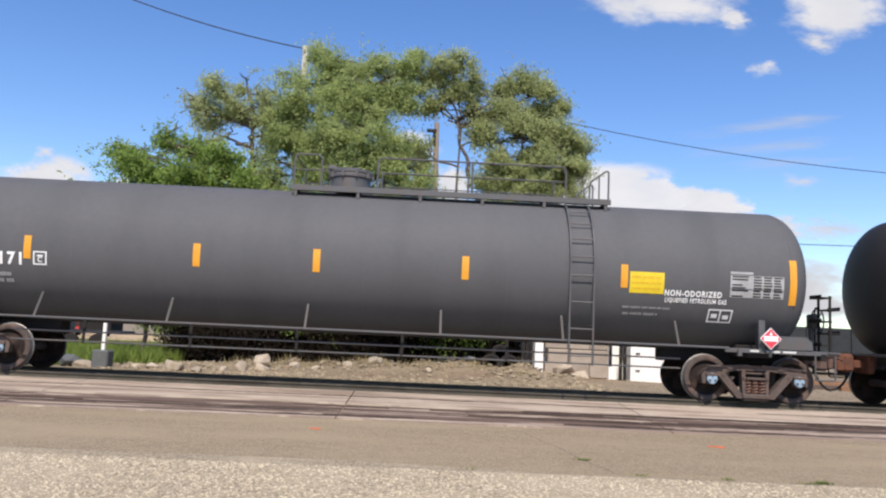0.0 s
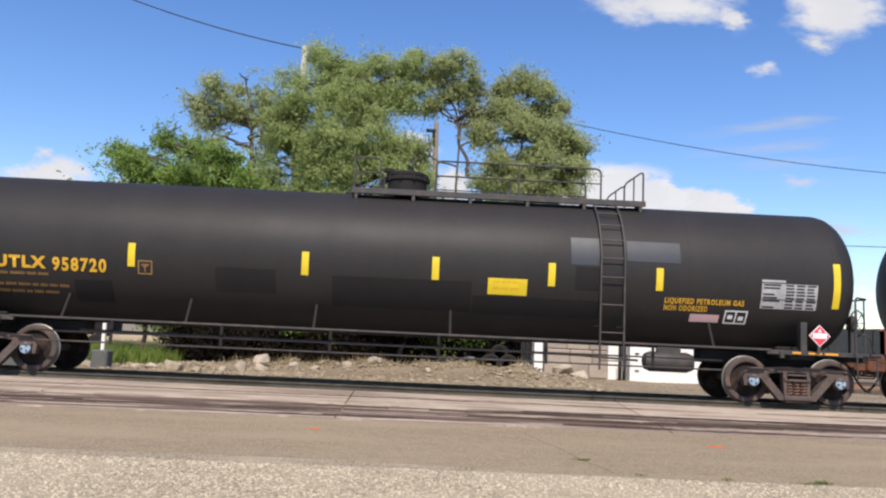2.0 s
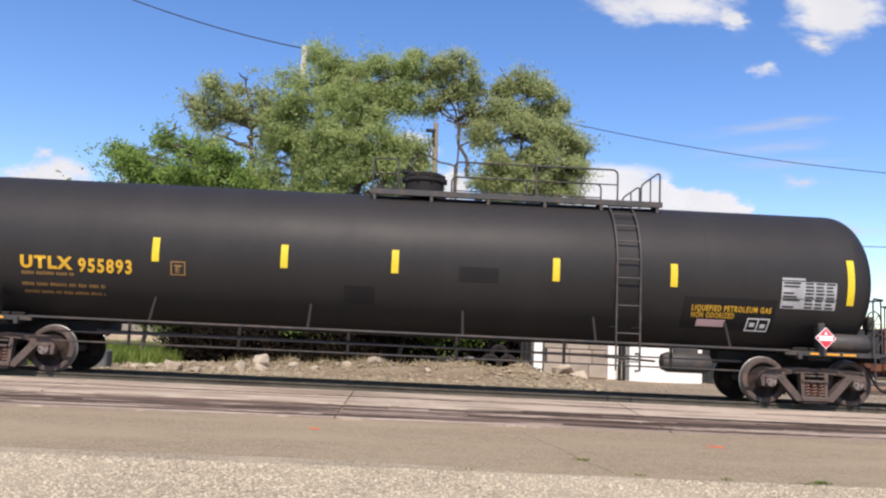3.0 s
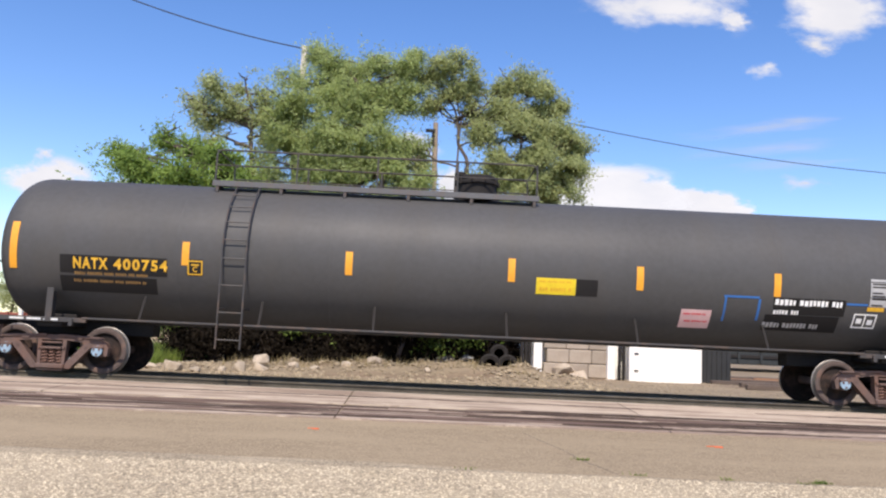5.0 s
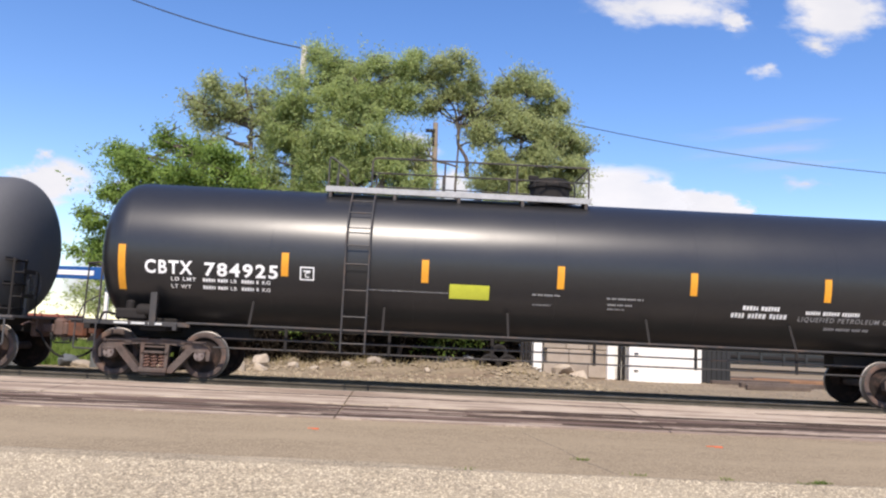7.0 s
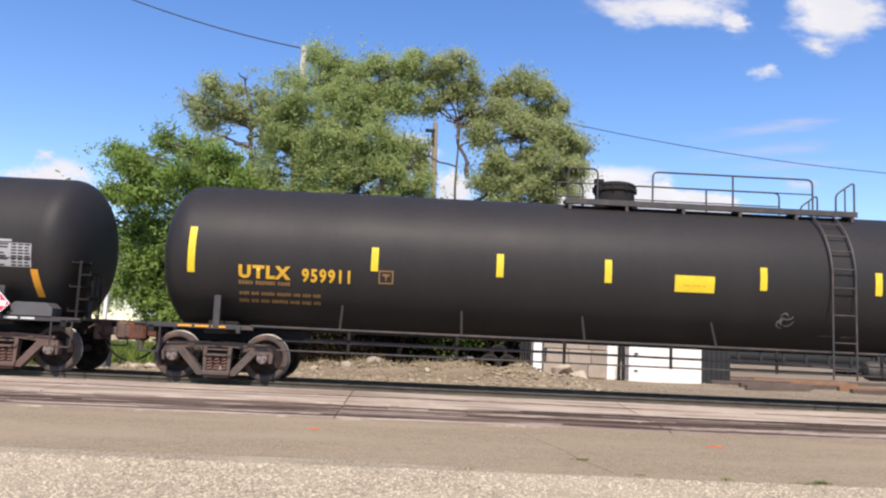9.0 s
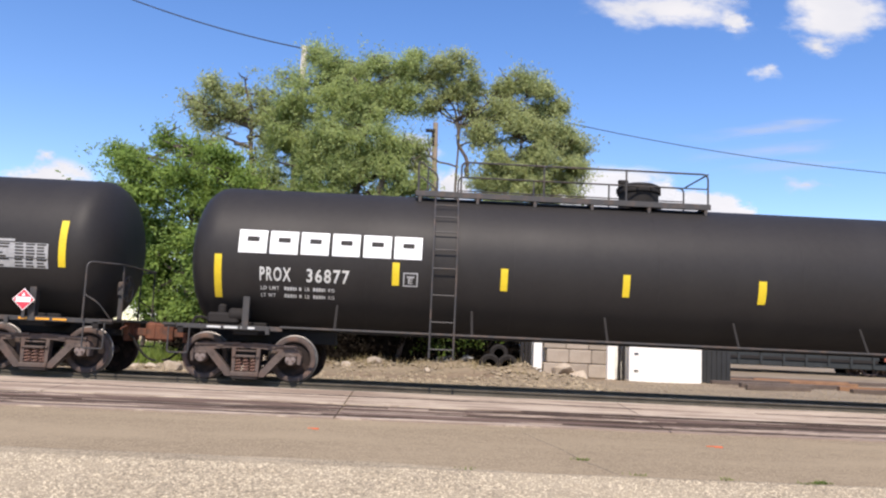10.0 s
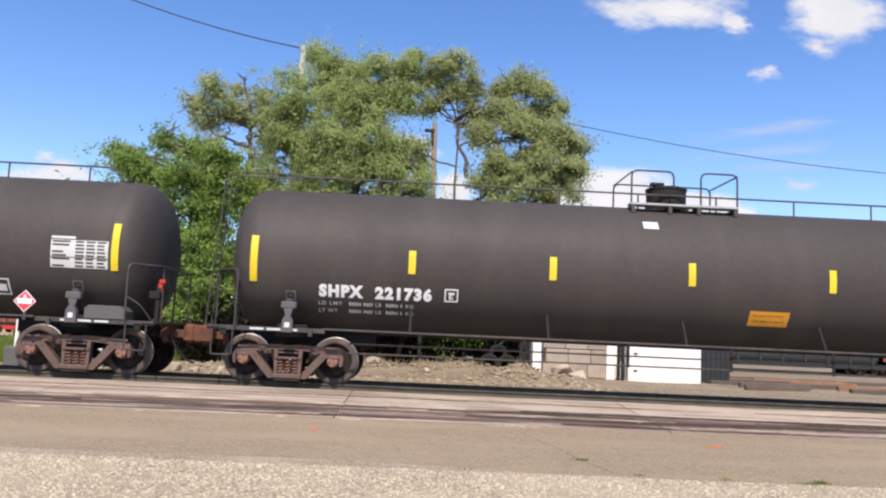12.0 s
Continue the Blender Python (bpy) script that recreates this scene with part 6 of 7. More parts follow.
CRACK = material("black dirt in a joint", (0.05, 0.037, 0.03), (0.085, 0.06, 0.048), 0.95, spec=0.1)
rnd = random.Random(29)
for k in range(40):
    x, y, w = rnd.uniform(-8.5, 8.5), rnd.choice((-2.35, -3.3, -3.48, -3.62, -3.88, -4.02, -4.16, -4.34, -4.52, -4.66)), rnd.uniform(1.0, 4.0)
    vs = []
    for i in range(41):
        px = x + w * i / 40
        py = y + 0.05 * noise.noise((px * 1.6, k, 0)) + 0.03 * noise.noise((px * 6, k, 3))
        half = max(0.006, 0.05 * math.sin(math.pi * i / 40) ** 0.5 * (0.7 + 0.9 * noise.noise((px * 4, k, 7))))
        for e, dz in ((-1.2, 0.004), (-0.8, 0.017), (0.8, 0.017), (1.2, 0.004)):
            vs.append((px, py + e * half, lie(py + e * half) + dz))
    s = Shape().add(vs, [(4 * i + j, 4 * i + 4 + j, 4 * i + 5 + j, 4 * i + 1 + j) for i in range(40) for j in range(3)])
    thing("crack", s.mesh("crack", CRACK), "dark ragged crack along the old concrete", "crack", "cracks in the old concrete")

# ---- clouds: far banks of vapour ----
def cloud_material(name, seed, soft, cover, glow):
    m = bpy.data.materials.new(name)
    m.use_nodes = True
    n, l = m.node_tree.nodes, m.node_tree.links
    n.remove(n["Principled BSDF"])
    co = n.new("ShaderNodeTexCoord")
    mp = n.new("ShaderNodeMapping")
    mp.inputs["Location"].default_value = (seed, seed * 0.7, 0)
    no = n.new("ShaderNodeTexNoise")
    no.inputs["Scale"].default_value, no.inputs["Detail"].default_value, no.inputs["Roughness"].default_value = 3.2, 9, 0.6
    l.new(co.outputs["Generated"], mp.inputs[0])
    l.new(mp.outputs[0], no.inputs["Vector"])
    gr = n.new("ShaderNodeVectorMath")
    gr.operation = "SUBTRACT"
    gr.inputs[1].default_value = (0.5, 0.42, 0.5)
    l.new(co.outputs["Generated"], gr.inputs[0])
    sc = n.new("ShaderNodeVectorMath")
    sc.operation = "MULTIPLY"
    sc.inputs[1].default_value = (2.0, 2.1, 0)
    l.new(gr.outputs[0], sc.inputs[0])
    le = n.new("ShaderNodeVectorMath")
    le.operation = "LENGTH"
    l.new(sc.outputs[0], le.inputs[0])
    su = n.new("ShaderNodeMath")
    su.operation = "MULTIPLY_ADD"
    su.inputs[1].default_value, su.inputs[2].default_value = -1.0, cover
    l.new(le.outputs["Value"], su.inputs[0])
    ad = n.new("ShaderNodeMath")
    ad.operation = "ADD"
    l.new(su.outputs[0], ad.inputs[0])
    rag = n.new("ShaderNodeMath")
    rag.operation = "MULTIPLY_ADD"
    rag.inputs[1].default_value, rag.inputs[2].default_value = 1.7, -0.35
    l.new(no.outputs[0], rag.inputs[0])
    l.new(rag.outputs[0], ad.inputs[1])
    mr = n.new("ShaderNodeMapRange")
    mr.interpolation_type = "SMOOTHSTEP"
    mr.inputs[1].default_value, mr.inputs[2].default_value = 0.5, 0.5 + soft
    l.new(ad.outputs[0], mr.inputs[0])
    fall = n.new("ShaderNodeMapRange")
    fall.interpolation_type = "SMOOTHSTEP"
    fall.inputs[1].default_value, fall.inputs[2].default_value, fall.inputs[3].default_value, fall.inputs[4].default_value = 0.55, 0.85, 1, 0
    l.new(le.outputs["Value"], fall.inputs[0])
    both = n.new("ShaderNodeMath")
    both.operation = "MULTIPLY"
    l.new(mr.outputs[0], both.inputs[0])
    l.new(fall.outputs[0], both.inputs[1])
    em = n.new("ShaderNodeEmission")
    n2 = n.new("ShaderNodeTexNoise")
    n2.inputs["Scale"].default_value, n2.inputs["Detail"].default_value = 3.5, 6
    l.new(mp.outputs[0], n2.inputs["Vector"])
    cr = n.new("ShaderNodeMix")
    cr.data_type = "RGBA"
    cr.inputs[6].default_value, cr.inputs[7].default_value = (0.70 * glow, 0.75 * glow, 0.84 * glow, 1), (1.0 * glow, 1.0 * glow, 1.0 * glow, 1)
    l.new(n2.outputs[0], cr.inputs[0])
    l.new(cr.outputs[2], em.inputs[0])
    tr = n.new("ShaderNodeBsdfTransparent")
    mx = n.new("ShaderNodeMixShader")
    l.new(both.outputs[0], mx.inputs[0])
    l.new(tr.outputs[0], mx.inputs[1])
    l.new(em.outputs[0], mx.inputs[2])
    l.new(mx.outputs[0], n["Material Output"].inputs[0])
    return m


CLOUD_Y = 1600
clouds = []


def cloud(x, z, w, h, seed, soft=0.14, cover=0.40, glow=0.95, label="white fair-weather cloud far off", tilt=0.0):
    me = bpy.data.meshes.new("cloud")
    me.from_pydata([(-w / 2, -h / 2, 0), (w / 2, -h / 2, 0), (w / 2, h / 2, 0), (-w / 2, h / 2, 0)], [], [(0, 1, 2, 3)])
    me.materials.append(cloud_material("cloud", seed, soft, cover, glow))
    o = thing("cloud", me, label, "cloud", "clouds", "structure")
    clouds.append((o, x, z, CLOUD_Y + 14 * (len(clouds) + 1), tilt))
    return o


cloud(515, 778, 560, 250, 1.3, 0.5, 0.62, 0.72)
cloud(672, 752, 160, 100, 8.8, 0.5, 0.58, 0.7)
cloud(935, 785, 520, 270, 2.1, 0.5, 0.62, 0.72)
cloud(880, 712, 200, 100, 23.3, 0.6, 0.54, 0.68)
cloud(765, 652, 150, 95, 3.7, 0.7, 0.54, 0.7)
cloud(440, 345, 500, 235, 4.4, 0.22, 0.74, 0.78)
cloud(510, 352, 330, 185, 24.1, 0.2, 0.7, 0.8)
cloud(640, 325, 420, 180, 5.2, 0.22, 0.7, 0.76)
cloud(347, 310, 302, 240, 21.4, 0.4, 0.68, 0.72)
cloud(785, 300, 340, 125, 6.9, 0.3, 0.64, 0.7)
cloud(965, 304, 420, 120, 7.7, 0.7, 0.54, 0.62)
cloud(-885, 332, 330, 180, 8.1, 0.35, 0.7, 0.74)
cloud(-702, 312, 190, 110, 9.9, 0.5, 0.6, 0.68)
cloud(-905, 390, 110, 75, 10.4, 0.7, 0.55, 0.68)
cloud(-38, 455, 200, 150, 11.3, 0.45, 0.66, 0.72)
cloud(52, 372, 200, 240, 12.7, 0.45, 0.66, 0.72)
for k, (x, z, w, h) in enumerate(((800, 555, 640, 80), (860, 515, 720, 74), (900, 480, 600, 70), (950, 600, 480, 80))):
    cloud(x, z, w, h, 13.5 + 1.3 * k, 1.7, 0.68, 0.56, "thin wispy streak of cloud", 8)
cloud(968, 443, 220, 95, 15.1, 0.8, 0.55, 0.64)
cloud(411, 181, 792, 406, 16.2, 0.45, 0.66, 0.6, "pale cloud bank low over the horizon")
cloud(882, 180, 848, 325, 17.2, 0.45, 0.64, 0.6, "pale cloud bank low over the horizon")
cloud(-779, 142, 905, 467, 18.8, 0.45, 0.62, 0.6, "pale cloud bank low over the horizon")


# ---- the train, car by car ----
car = tank_car(-9.21, 6.77, GREY, GRIME, CAPBLUE, GREYSTEEL, "grey pressure tank car with amber reflector strips and yellow panel", True, False, (-6.3, -3.75, -1.07, 1.58, 4.0, 6.3), False, LIGHTGREY, "box", overhang=1.22, steps=True)
strips(car, AMBER, [(-6.55, 2.2, 2.65), (-3.27, 2.2, 2.65), (-0.92, 2.2, 2.65), (2.02, 2.19, 2.65), (5.19, 2.18, 2.64), (8.59, 1.98, 2.88)])
words(car, "171", WHITE, -7.07, -6.65, 2.07, 2.32, 0.035)
outline(car, WHITE, -6.43, -6.17, 2.09, 2.35, "C", False)
bars(car, DULLWHITE, [(-7.15, -6.82, 1.85, 1.93), (-7.17, -6.84, 1.73, 1.81)])
sheet(car, "warning_panel", YELLOW, [(5.3, 5.99, 2.09, 2.51)], 0.006, "")
bars(car, ORANGE, [(5.35, 5.92, 2.38, 2.43), (5.35, 5.93, 2.27, 2.31), (5.36, 5.94, 2.16, 2.2)])
words(car, "NON-ODORIZED", WHITE, 6.01, 7.16, 2.06, 2.18, 0.035)
words(car, "LIQUEFIED PETROLEUM GAS", WHITE, 6.03, 7.27, 1.92, 2.03, 0.035)
bars(car, DULLWHITE, [(5.2, 6.15, 1.79, 1.83), (5.22, 5.92, 1.66, 1.71)])
data_panel(car, 7.32, 8.4, 2.09, 2.53, DULLWHITE, DARK)
outline(car, WHITE, 6.94, 7.43, 1.58, 1.84, "C", True)
placard(car, 8.11, 1.3)
top_works(car, -1.65, 5.06, -0.48, GREYSTEEL, None, 1, housing=GREYSTEEL)
ladder(car, 4.33, GREYSTEEL, 0.62)

car = tank_car(11.1, 27.18, DARK, RUST, CAPDARK, STEEL, "dark grey tank car with orange lettering and repainted patches", False, True, (-6.09, -3.4, -0.82, 2.16, 5.03), False, AMBER, "", overhang=1.46, near_hoop=False)
strips(car, AMBER, [(-8.86, 2.13, 3.03), (-5.58, 2.36, 2.82), (-1.96, 2.37, 2.84)])
strips(car, AMBER, [(1.24, 2.38, 2.84), (5.0, 2.37, 2.83)])
words(car, "UTLX", ORANGE, -7.92, -7.27, 1.99, 2.26, 0.035)
words(car, "951248", ORANGE, -7.11, -6.13, 1.98, 2.25, 0.035)
bars(car, ORANGE, [(-7.92, -7.02, 2.37, 2.45)])
bars(car, DULLORANGE, [(-7.91, -6.28, 1.84, 1.92), (-7.9, -6.29, 1.69, 1.76)])
outline(car, ORANGE, -5.33, -5.06, 2.05, 2.31, "T", False)
sheet(car, "warning_panel", AMBER, [(-3.2, -2.54, 2.11, 2.44)], 0.006, "")
bars(car, YELLOW, [(-3.13, -2.6, 2.34, 2.37), (-3.13, -2.59, 2.26, 2.29), (-3.12, -2.59, 2.18, 2.22)])
sheet(car, "repaint_patch", PATCH, [(-2.09, -0.58, 1.61, 1.96)], 0.006, "")
bars(car, ORANGE, [(0.04, 0.37, 3.26, 3.31), (0.05, 0.38, 3.17, 3.22)])
sheet(car, "repaint_patch", PATCH, [(-2.04, -1.12, 1.6, 1.96), (-1.11, -0.62, 1.69, 2.07)], 0.006, "")
sheet(car, "sticker", PINK, [(4.66, 5.24, 1.63, 1.85), (5.43, 5.99, 1.65, 1.82)], 0.006, "")
sheet(car, "repaint_patch", GLOSSPATCH, [(6.52, 8.86, 2.54, 2.93)], 0.006, "")
sheet(car, "repaint_patch", PATCH, [(5.28, 5.86, 1.93, 2.27)], 0.006, "")
words(car, "NON-ODORIZED", DULLORANGE, 6.02, 6.88, 2.1, 2.2, 0.01)
words(car, "LIQUEFIED PETROLEUM GAS", DULLORANGE, 5.88, 7.12, 1.96, 2.07, 0.01)
outline(car, DULLWHITE, 6.47, 6.93, 1.63, 1.9, "C", True)
data_panel(car, 7.36, 8.48, 1.99, 2.45, WHITE, DARK)
placard(car, 8.08, 1.38)
top_works(car, -4.72, 1.27, 0.01, STEEL, None, -1, housing=SOOT)
ladder(car, -3.87, STEEL, 0.66)

car = tank_car(31.52, 47.82, DARK, GRIME, CAPBLUE, STEEL, "dark grey tank car with yellow strips, orange lettering and dull patches", True, True, (-6.46, -4.07, -1.59, 1.08, 6.3), True, AMBER, "")
strips(car, YELLOW, [(-8.82, 1.99, 2.89), (-5.22, 2.14, 2.6), (-1.83, 2.13, 2.59)])
strips(car, YELLOW, [(0.74, 2.16, 2.61), (3.05, 2.14, 2.6), (5.21, 2.15, 2.6), (8.79, 1.95, 2.85)])
words(car, "UTLX", ORANGE, -7.85, -6.87, 2.02, 2.26, 0.05)
words(car, "958720", ORANGE, -6.75, -5.7, 1.99, 2.26, 0.035)
bars(car, DULLORANGE, [(-7.83, -6.84, 1.89, 1.95), (-7.86, -6.43, 1.68, 1.74), (-7.84, -6.69, 1.55, 1.61)])
outline(car, DULLORANGE, -5.09, -4.81, 2.0, 2.27, "T", False)
sheet(car, "repaint_patch", PATCH, [(-6.35, -5.61, 1.43, 1.84), (-3.58, -2.4, 1.77, 2.21), (-1.29, 1.47, 1.56, 2.15), (1.5, 4.1, 1.54, 1.89), (3.53, 4.0, 2.1, 2.55)], 0.006, "")
sheet(car, "repaint_patch", GLOSSPATCH, [(3.43, 4.0, 2.59, 3.15), (4.55, 5.63, 2.71, 3.13)], 0.006, "")
sheet(car, "warning_panel", YELLOW, [(1.79, 2.57, 1.93, 2.25)], 0.006, "")
bars(car, ORANGE, [(1.89, 2.46, 2.16, 2.2), (1.9, 2.46, 2.03, 2.08)])
words(car, "LIQUEFIED PETROLEUM GAS", ORANGE, 5.34, 6.94, 1.9, 2.03, 0.035)
words(car, "NON ODORIZED", ORANGE, 5.34, 6.22, 1.78, 1.89, 0.035)
sheet(car, "sticker", PINK, [(5.9, 6.49, 1.58, 1.73)], 0.006, "")
outline(car, WHITE, 6.59, 7.05, 1.57, 1.83, "C", True)
data_panel(car, 7.27, 8.4, 1.9, 2.4, DULLWHITE, DARK)
placard(car, 8.4, 1.4)
top_works(car, -1.08, 5.11, 0.06, STEEL, None, 1, housing=SOOT)
ladder(car, 4.25, STEEL, 0.55)

car = tank_car(52.01, 68.32, DARK, GRIME, CAPDARK, STEEL, "dark grey tank car with yellow strips and stencilled orange lettering", True, True, (-5.13, -2.06, 0.97, 3.6, 6.28), True, AMBER, "cylinder", near_hoop=False)
strips(car, YELLOW, [(-8.67, 2.07, 2.97), (-5.11, 2.26, 2.73), (-2.6, 2.25, 2.71)])
strips(car, YELLOW, [(-0.42, 2.25, 2.71), (2.78, 2.24, 2.7), (5.14, 2.24, 2.7), (8.72, 2.03, 2.94)])
words(car, "UTLX", ORANGE, -7.72, -6.71, 2.02, 2.27, 0.05)
words(car, "955893", ORANGE, -6.6, -5.56, 1.98, 2.26, 0.035)
bars(car, DULLORANGE, [(-7.71, -6.7, 1.9, 1.97), (-7.73, -6.11, 1.69, 1.76), (-7.71, -6.13, 1.55, 1.61)])
outline(car, DULLORANGE, -4.81, -4.52, 2.01, 2.28, "E", False)
sheet(car, "repaint_patch", PATCH, [(-1.41, -0.8, 1.64, 1.97), (0.85, 1.64, 2.16, 2.44), (5.38, 7.25, 1.45, 2.07)], 0.006, "")
words(car, "LIQUEFIED PETROLEUM GAS", ORANGE, 5.55, 7.16, 1.78, 1.92, 0.035)
words(car, "NON ODORIZED", ORANGE, 5.56, 6.43, 1.67, 1.78, 0.035)
sheet(car, "sticker", PINK, [(5.7, 6.27, 1.5, 1.64)], 0.012, "")
outline(car, WHITE, 6.72, 7.18, 1.44, 1.7, "C", True)
data_panel(car, 7.32, 8.43, 1.92, 2.46, DULLWHITE, DARK)
placard(car, 8.17, 1.36)
top_works(car, -1.05, 5.11, 0.08, STEEL, None, 1, housing=SOOT)
ladder(car, 4.21, STEEL, 0.55)

car = tank_car(72.55, 88.77, DARK, RUST, CAPDARK, STEEL, "dark grey tank car with yellow strips and orange lettering", True, True, (-5.6, -2.8, 0.0, 2.8, 5.6), True, AMBER, "cylinder")
strips(car, YELLOW, [(-8.52, 2.05, 2.97)])
strips(car, YELLOW, [(8.4, 2.09, 2.99)])
words(car, "UTLX", ORANGE, -7.83, -6.81, 2.02, 2.27, 0.05)
bars(car, ORANGE, [(-6.66, -5.59, 1.99, 2.24)])
bars(car, DULLORANGE, [(-7.81, -6.83, 1.9, 1.97), (-7.79, -6.07, 1.69, 1.76), (-7.74, -6.01, 1.56, 1.62)])
data_panel(car, 7.09, 8.17, 2.0, 2.49, DULLWHITE, DARK)
placard(car, 7.93, 1.43)
bars(car, DULLORANGE, [(7.08, 7.49, 1.71, 1.78)])
strips(car, YELLOW, [(-5.0, 2.3, 2.82), (-2.2, 2.3, 2.82), (0.6, 2.3, 2.82), (3.2, 2.3, 2.82), (5.8, 2.3, 2.82)])
top_works(car, -1.2, 4.8, 0.0, STEEL, None, 1)
ladder(car, 4.3, STEEL)

car = tank_car(92.92, 109.7, MIDGREY, RUST, CAPBLUE, STEEL, "weathered grey tank car with amber strips, blue paint and black patches", False, False, (-6.61, -4.3, -2.07, 0.56, 3.16, 5.76), False, LIGHTGREY, "")
strips(car, AMBER, [(-9.14, 2.01, 2.92), (-5.81, 2.21, 2.67), (-2.61, 2.17, 2.63), (0.61, 2.19, 2.65), (3.18, 2.14, 2.61), (5.95, 2.14, 2.6)])
strips(car, AMBER, [(9.11, 2.02, 2.94)])
sheet(car, "repaint_patch", PATCH, [(-8.24, -6.16, 1.97, 2.32), (-8.25, -6.37, 1.62, 1.92), (-5.77, -5.47, 2.02, 2.33)], 0.006, "")
words(car, "NATX", ORANGE, -7.98, -7.31, 2.06, 2.28, 0.035)
words(car, "400754", ORANGE, -7.2, -6.15, 2.06, 2.28, 0.035)
bars(car, DULLORANGE, [(-7.96, -6.54, 1.94, 2.0), (-7.98, -6.55, 1.8, 1.86)])
outline(car, ORANGE, -5.76, -5.47, 2.03, 2.31, "C", False)
sheet(car, "warning_panel", YELLOW, [(1.11, 1.9, 1.98, 2.3)], 0.006, "")
bars(car, ORANGE, [(1.17, 1.82, 2.21, 2.25), (1.18, 1.83, 2.04, 2.12)])
sheet(car, "repaint_patch", PATCH, [(1.91, 2.34, 1.98, 2.3)], 0.006, "")
sheet(car, "sticker", PINK, [(4.07, 4.68, 1.46, 1.82)], 0.006, "")
bars(car, PLACARD, [(4.12, 4.59, 1.71, 1.75), (4.16, 4.63, 1.57, 1.61)])
sheet(car, "paint_stripe", BLUE, [(4.89, 5.6, 2.09, 2.13), (4.91, 4.95, 1.62, 2.09), (5.59, 5.64, 1.66, 2.08)], 0.006, "")
sheet(car, "repaint_patch", PATCH, [(5.9, 7.36, 1.81, 2.13), (5.77, 7.28, 1.48, 1.79)], 0.006, "")
bars(car, WHITE, [(5.93, 7.33, 1.98, 2.1), (5.92, 6.46, 1.8, 1.89)])
bars(car, DULLWHITE, [(5.76, 6.9, 1.54, 1.64)])
outline(car, WHITE, 7.57, 8.04, 1.6, 1.88, "C", True)
data_panel(car, 7.84, 8.94, 2.03, 2.51, DULLWHITE, DARK)
placard(car, 8.52, 1.31)
sheet(car, "paint_stripe", BLUE, [(7.38, 7.81, 2.04, 2.08), (8.19, 8.45, 1.99, 2.03)], 0.006, "")
sheet(car, "paint_stripe", ORANGE, [(7.81, 8.15, 1.94, 2.02)], 0.006, "")
top_works(car, -5.6, 1.22, -0.04, STEEL, GREYSTEEL, 0, housing=SOOT)
ladder(car, -4.84, STEEL, 0.62)

car = tank_car(113.91, 130.73, GREY, GRIME, CAPBLUE, GREYSTEEL, "clean grey tank car with white lettering and amber strips", True, False, (-5.83, -3.24, -0.64, 1.97, 6.6), False, LIGHTGREY, "box", near_hoop=False, steps=True)
strips(car, AMBER, [(-9.05, 2.0, 2.89), (-6.03, 2.18, 2.65), (-2.87, 2.18, 2.63), (-0.67, 2.16, 2.61), (2.37, 2.15, 2.61), (5.56, 2.16, 2.62)])
strips(car, AMBER, [(9.12, 1.98, 2.89)])
words(car, "GATX", WHITE, -8.19, -7.38, 2.06, 2.31, 0.05)
words(car, "215183", WHITE, -7.2, -6.12, 2.05, 2.31, 0.05)
weights(car, WHITE, -8.14, -6.4, 1.84, 1.7)
outline(car, WHITE, -5.91, -5.63, 2.07, 2.33, "C", False)
scribble(car, 0.32, 1.12, 1.45, 1.9, 7)
sheet(car, "warning_panel", YELLOW, [(5.7, 6.42, 2.06, 2.5)], 0.006, "")
bars(car, ORANGE, [(5.77, 6.34, 2.38, 2.42), (5.78, 6.34, 2.27, 2.31), (5.78, 6.35, 2.15, 2.2)])
words(car, "NON-ODORIZED", WHITE, 6.52, 7.66, 2.08, 2.2, 0.035)
words(car, "LIQUEFIED PETROLEUM GAS", WHITE, 6.55, 7.78, 1.94, 2.04, 0.035)
bars(car, DULLWHITE, [(5.58, 6.53, 1.79, 1.85), (5.58, 6.22, 1.66, 1.71)])
outline(car, WHITE, 7.23, 7.7, 1.58, 1.85, "C", True)
data_panel(car, 7.95, 9.03, 2.1, 2.55, DULLWHITE, DARK)
placard(car, 8.55, 1.32)
top_works(car, -1.16, 5.62, 0.1, GREYSTEEL, None, 1, housing=GREYSTEEL)
ladder(car, 4.78, GREYSTEEL, 0.62)

car = tank_car(134.98, 150.78, BLACK, GRIME, CAPDARK, STEEL, "glossy black tank car with white lettering and amber strips", True, True, (-6.0, -3.4, -0.93, 1.87, 4.8), False, LIGHTGREY, "valves")
strips(car, AMBER, [(-8.56, 1.7, 2.57), (-5.38, 2.09, 2.55), (-2.62, 2.09, 2.54), (0.08, 2.09, 2.54), (2.75, 2.08, 2.53), (5.46, 2.07, 2.53)])
strips(car, AMBER, [(8.6, 1.67, 2.55)], lean=0.06)
words(car, "CBTX", WHITE, -8.11, -7.18, 2.03, 2.3, 0.03)
words(car, "784925", WHITE, -6.95, -5.51, 2.02, 2.29, 0.03)
weights(car, WHITE, -7.6, -5.66, 1.91, 1.77)
outline(car, WHITE, -5.08, -4.8, 2.03, 2.29, "C", False)
sheet(car, "warning_panel", LIME, [(-2.12, -1.33, 1.81, 2.09)], 0.006, "")
bars(car, DULLWHITE, [(-3.75, -2.13, 1.9, 1.92), (-0.47, 0.11, 1.94, 1.98), (-0.45, -0.07, 1.75, 1.78), (1.02, 1.77, 1.93, 1.97), (1.05, 1.56, 1.81, 1.85), (1.06, 1.41, 1.73, 1.76)])
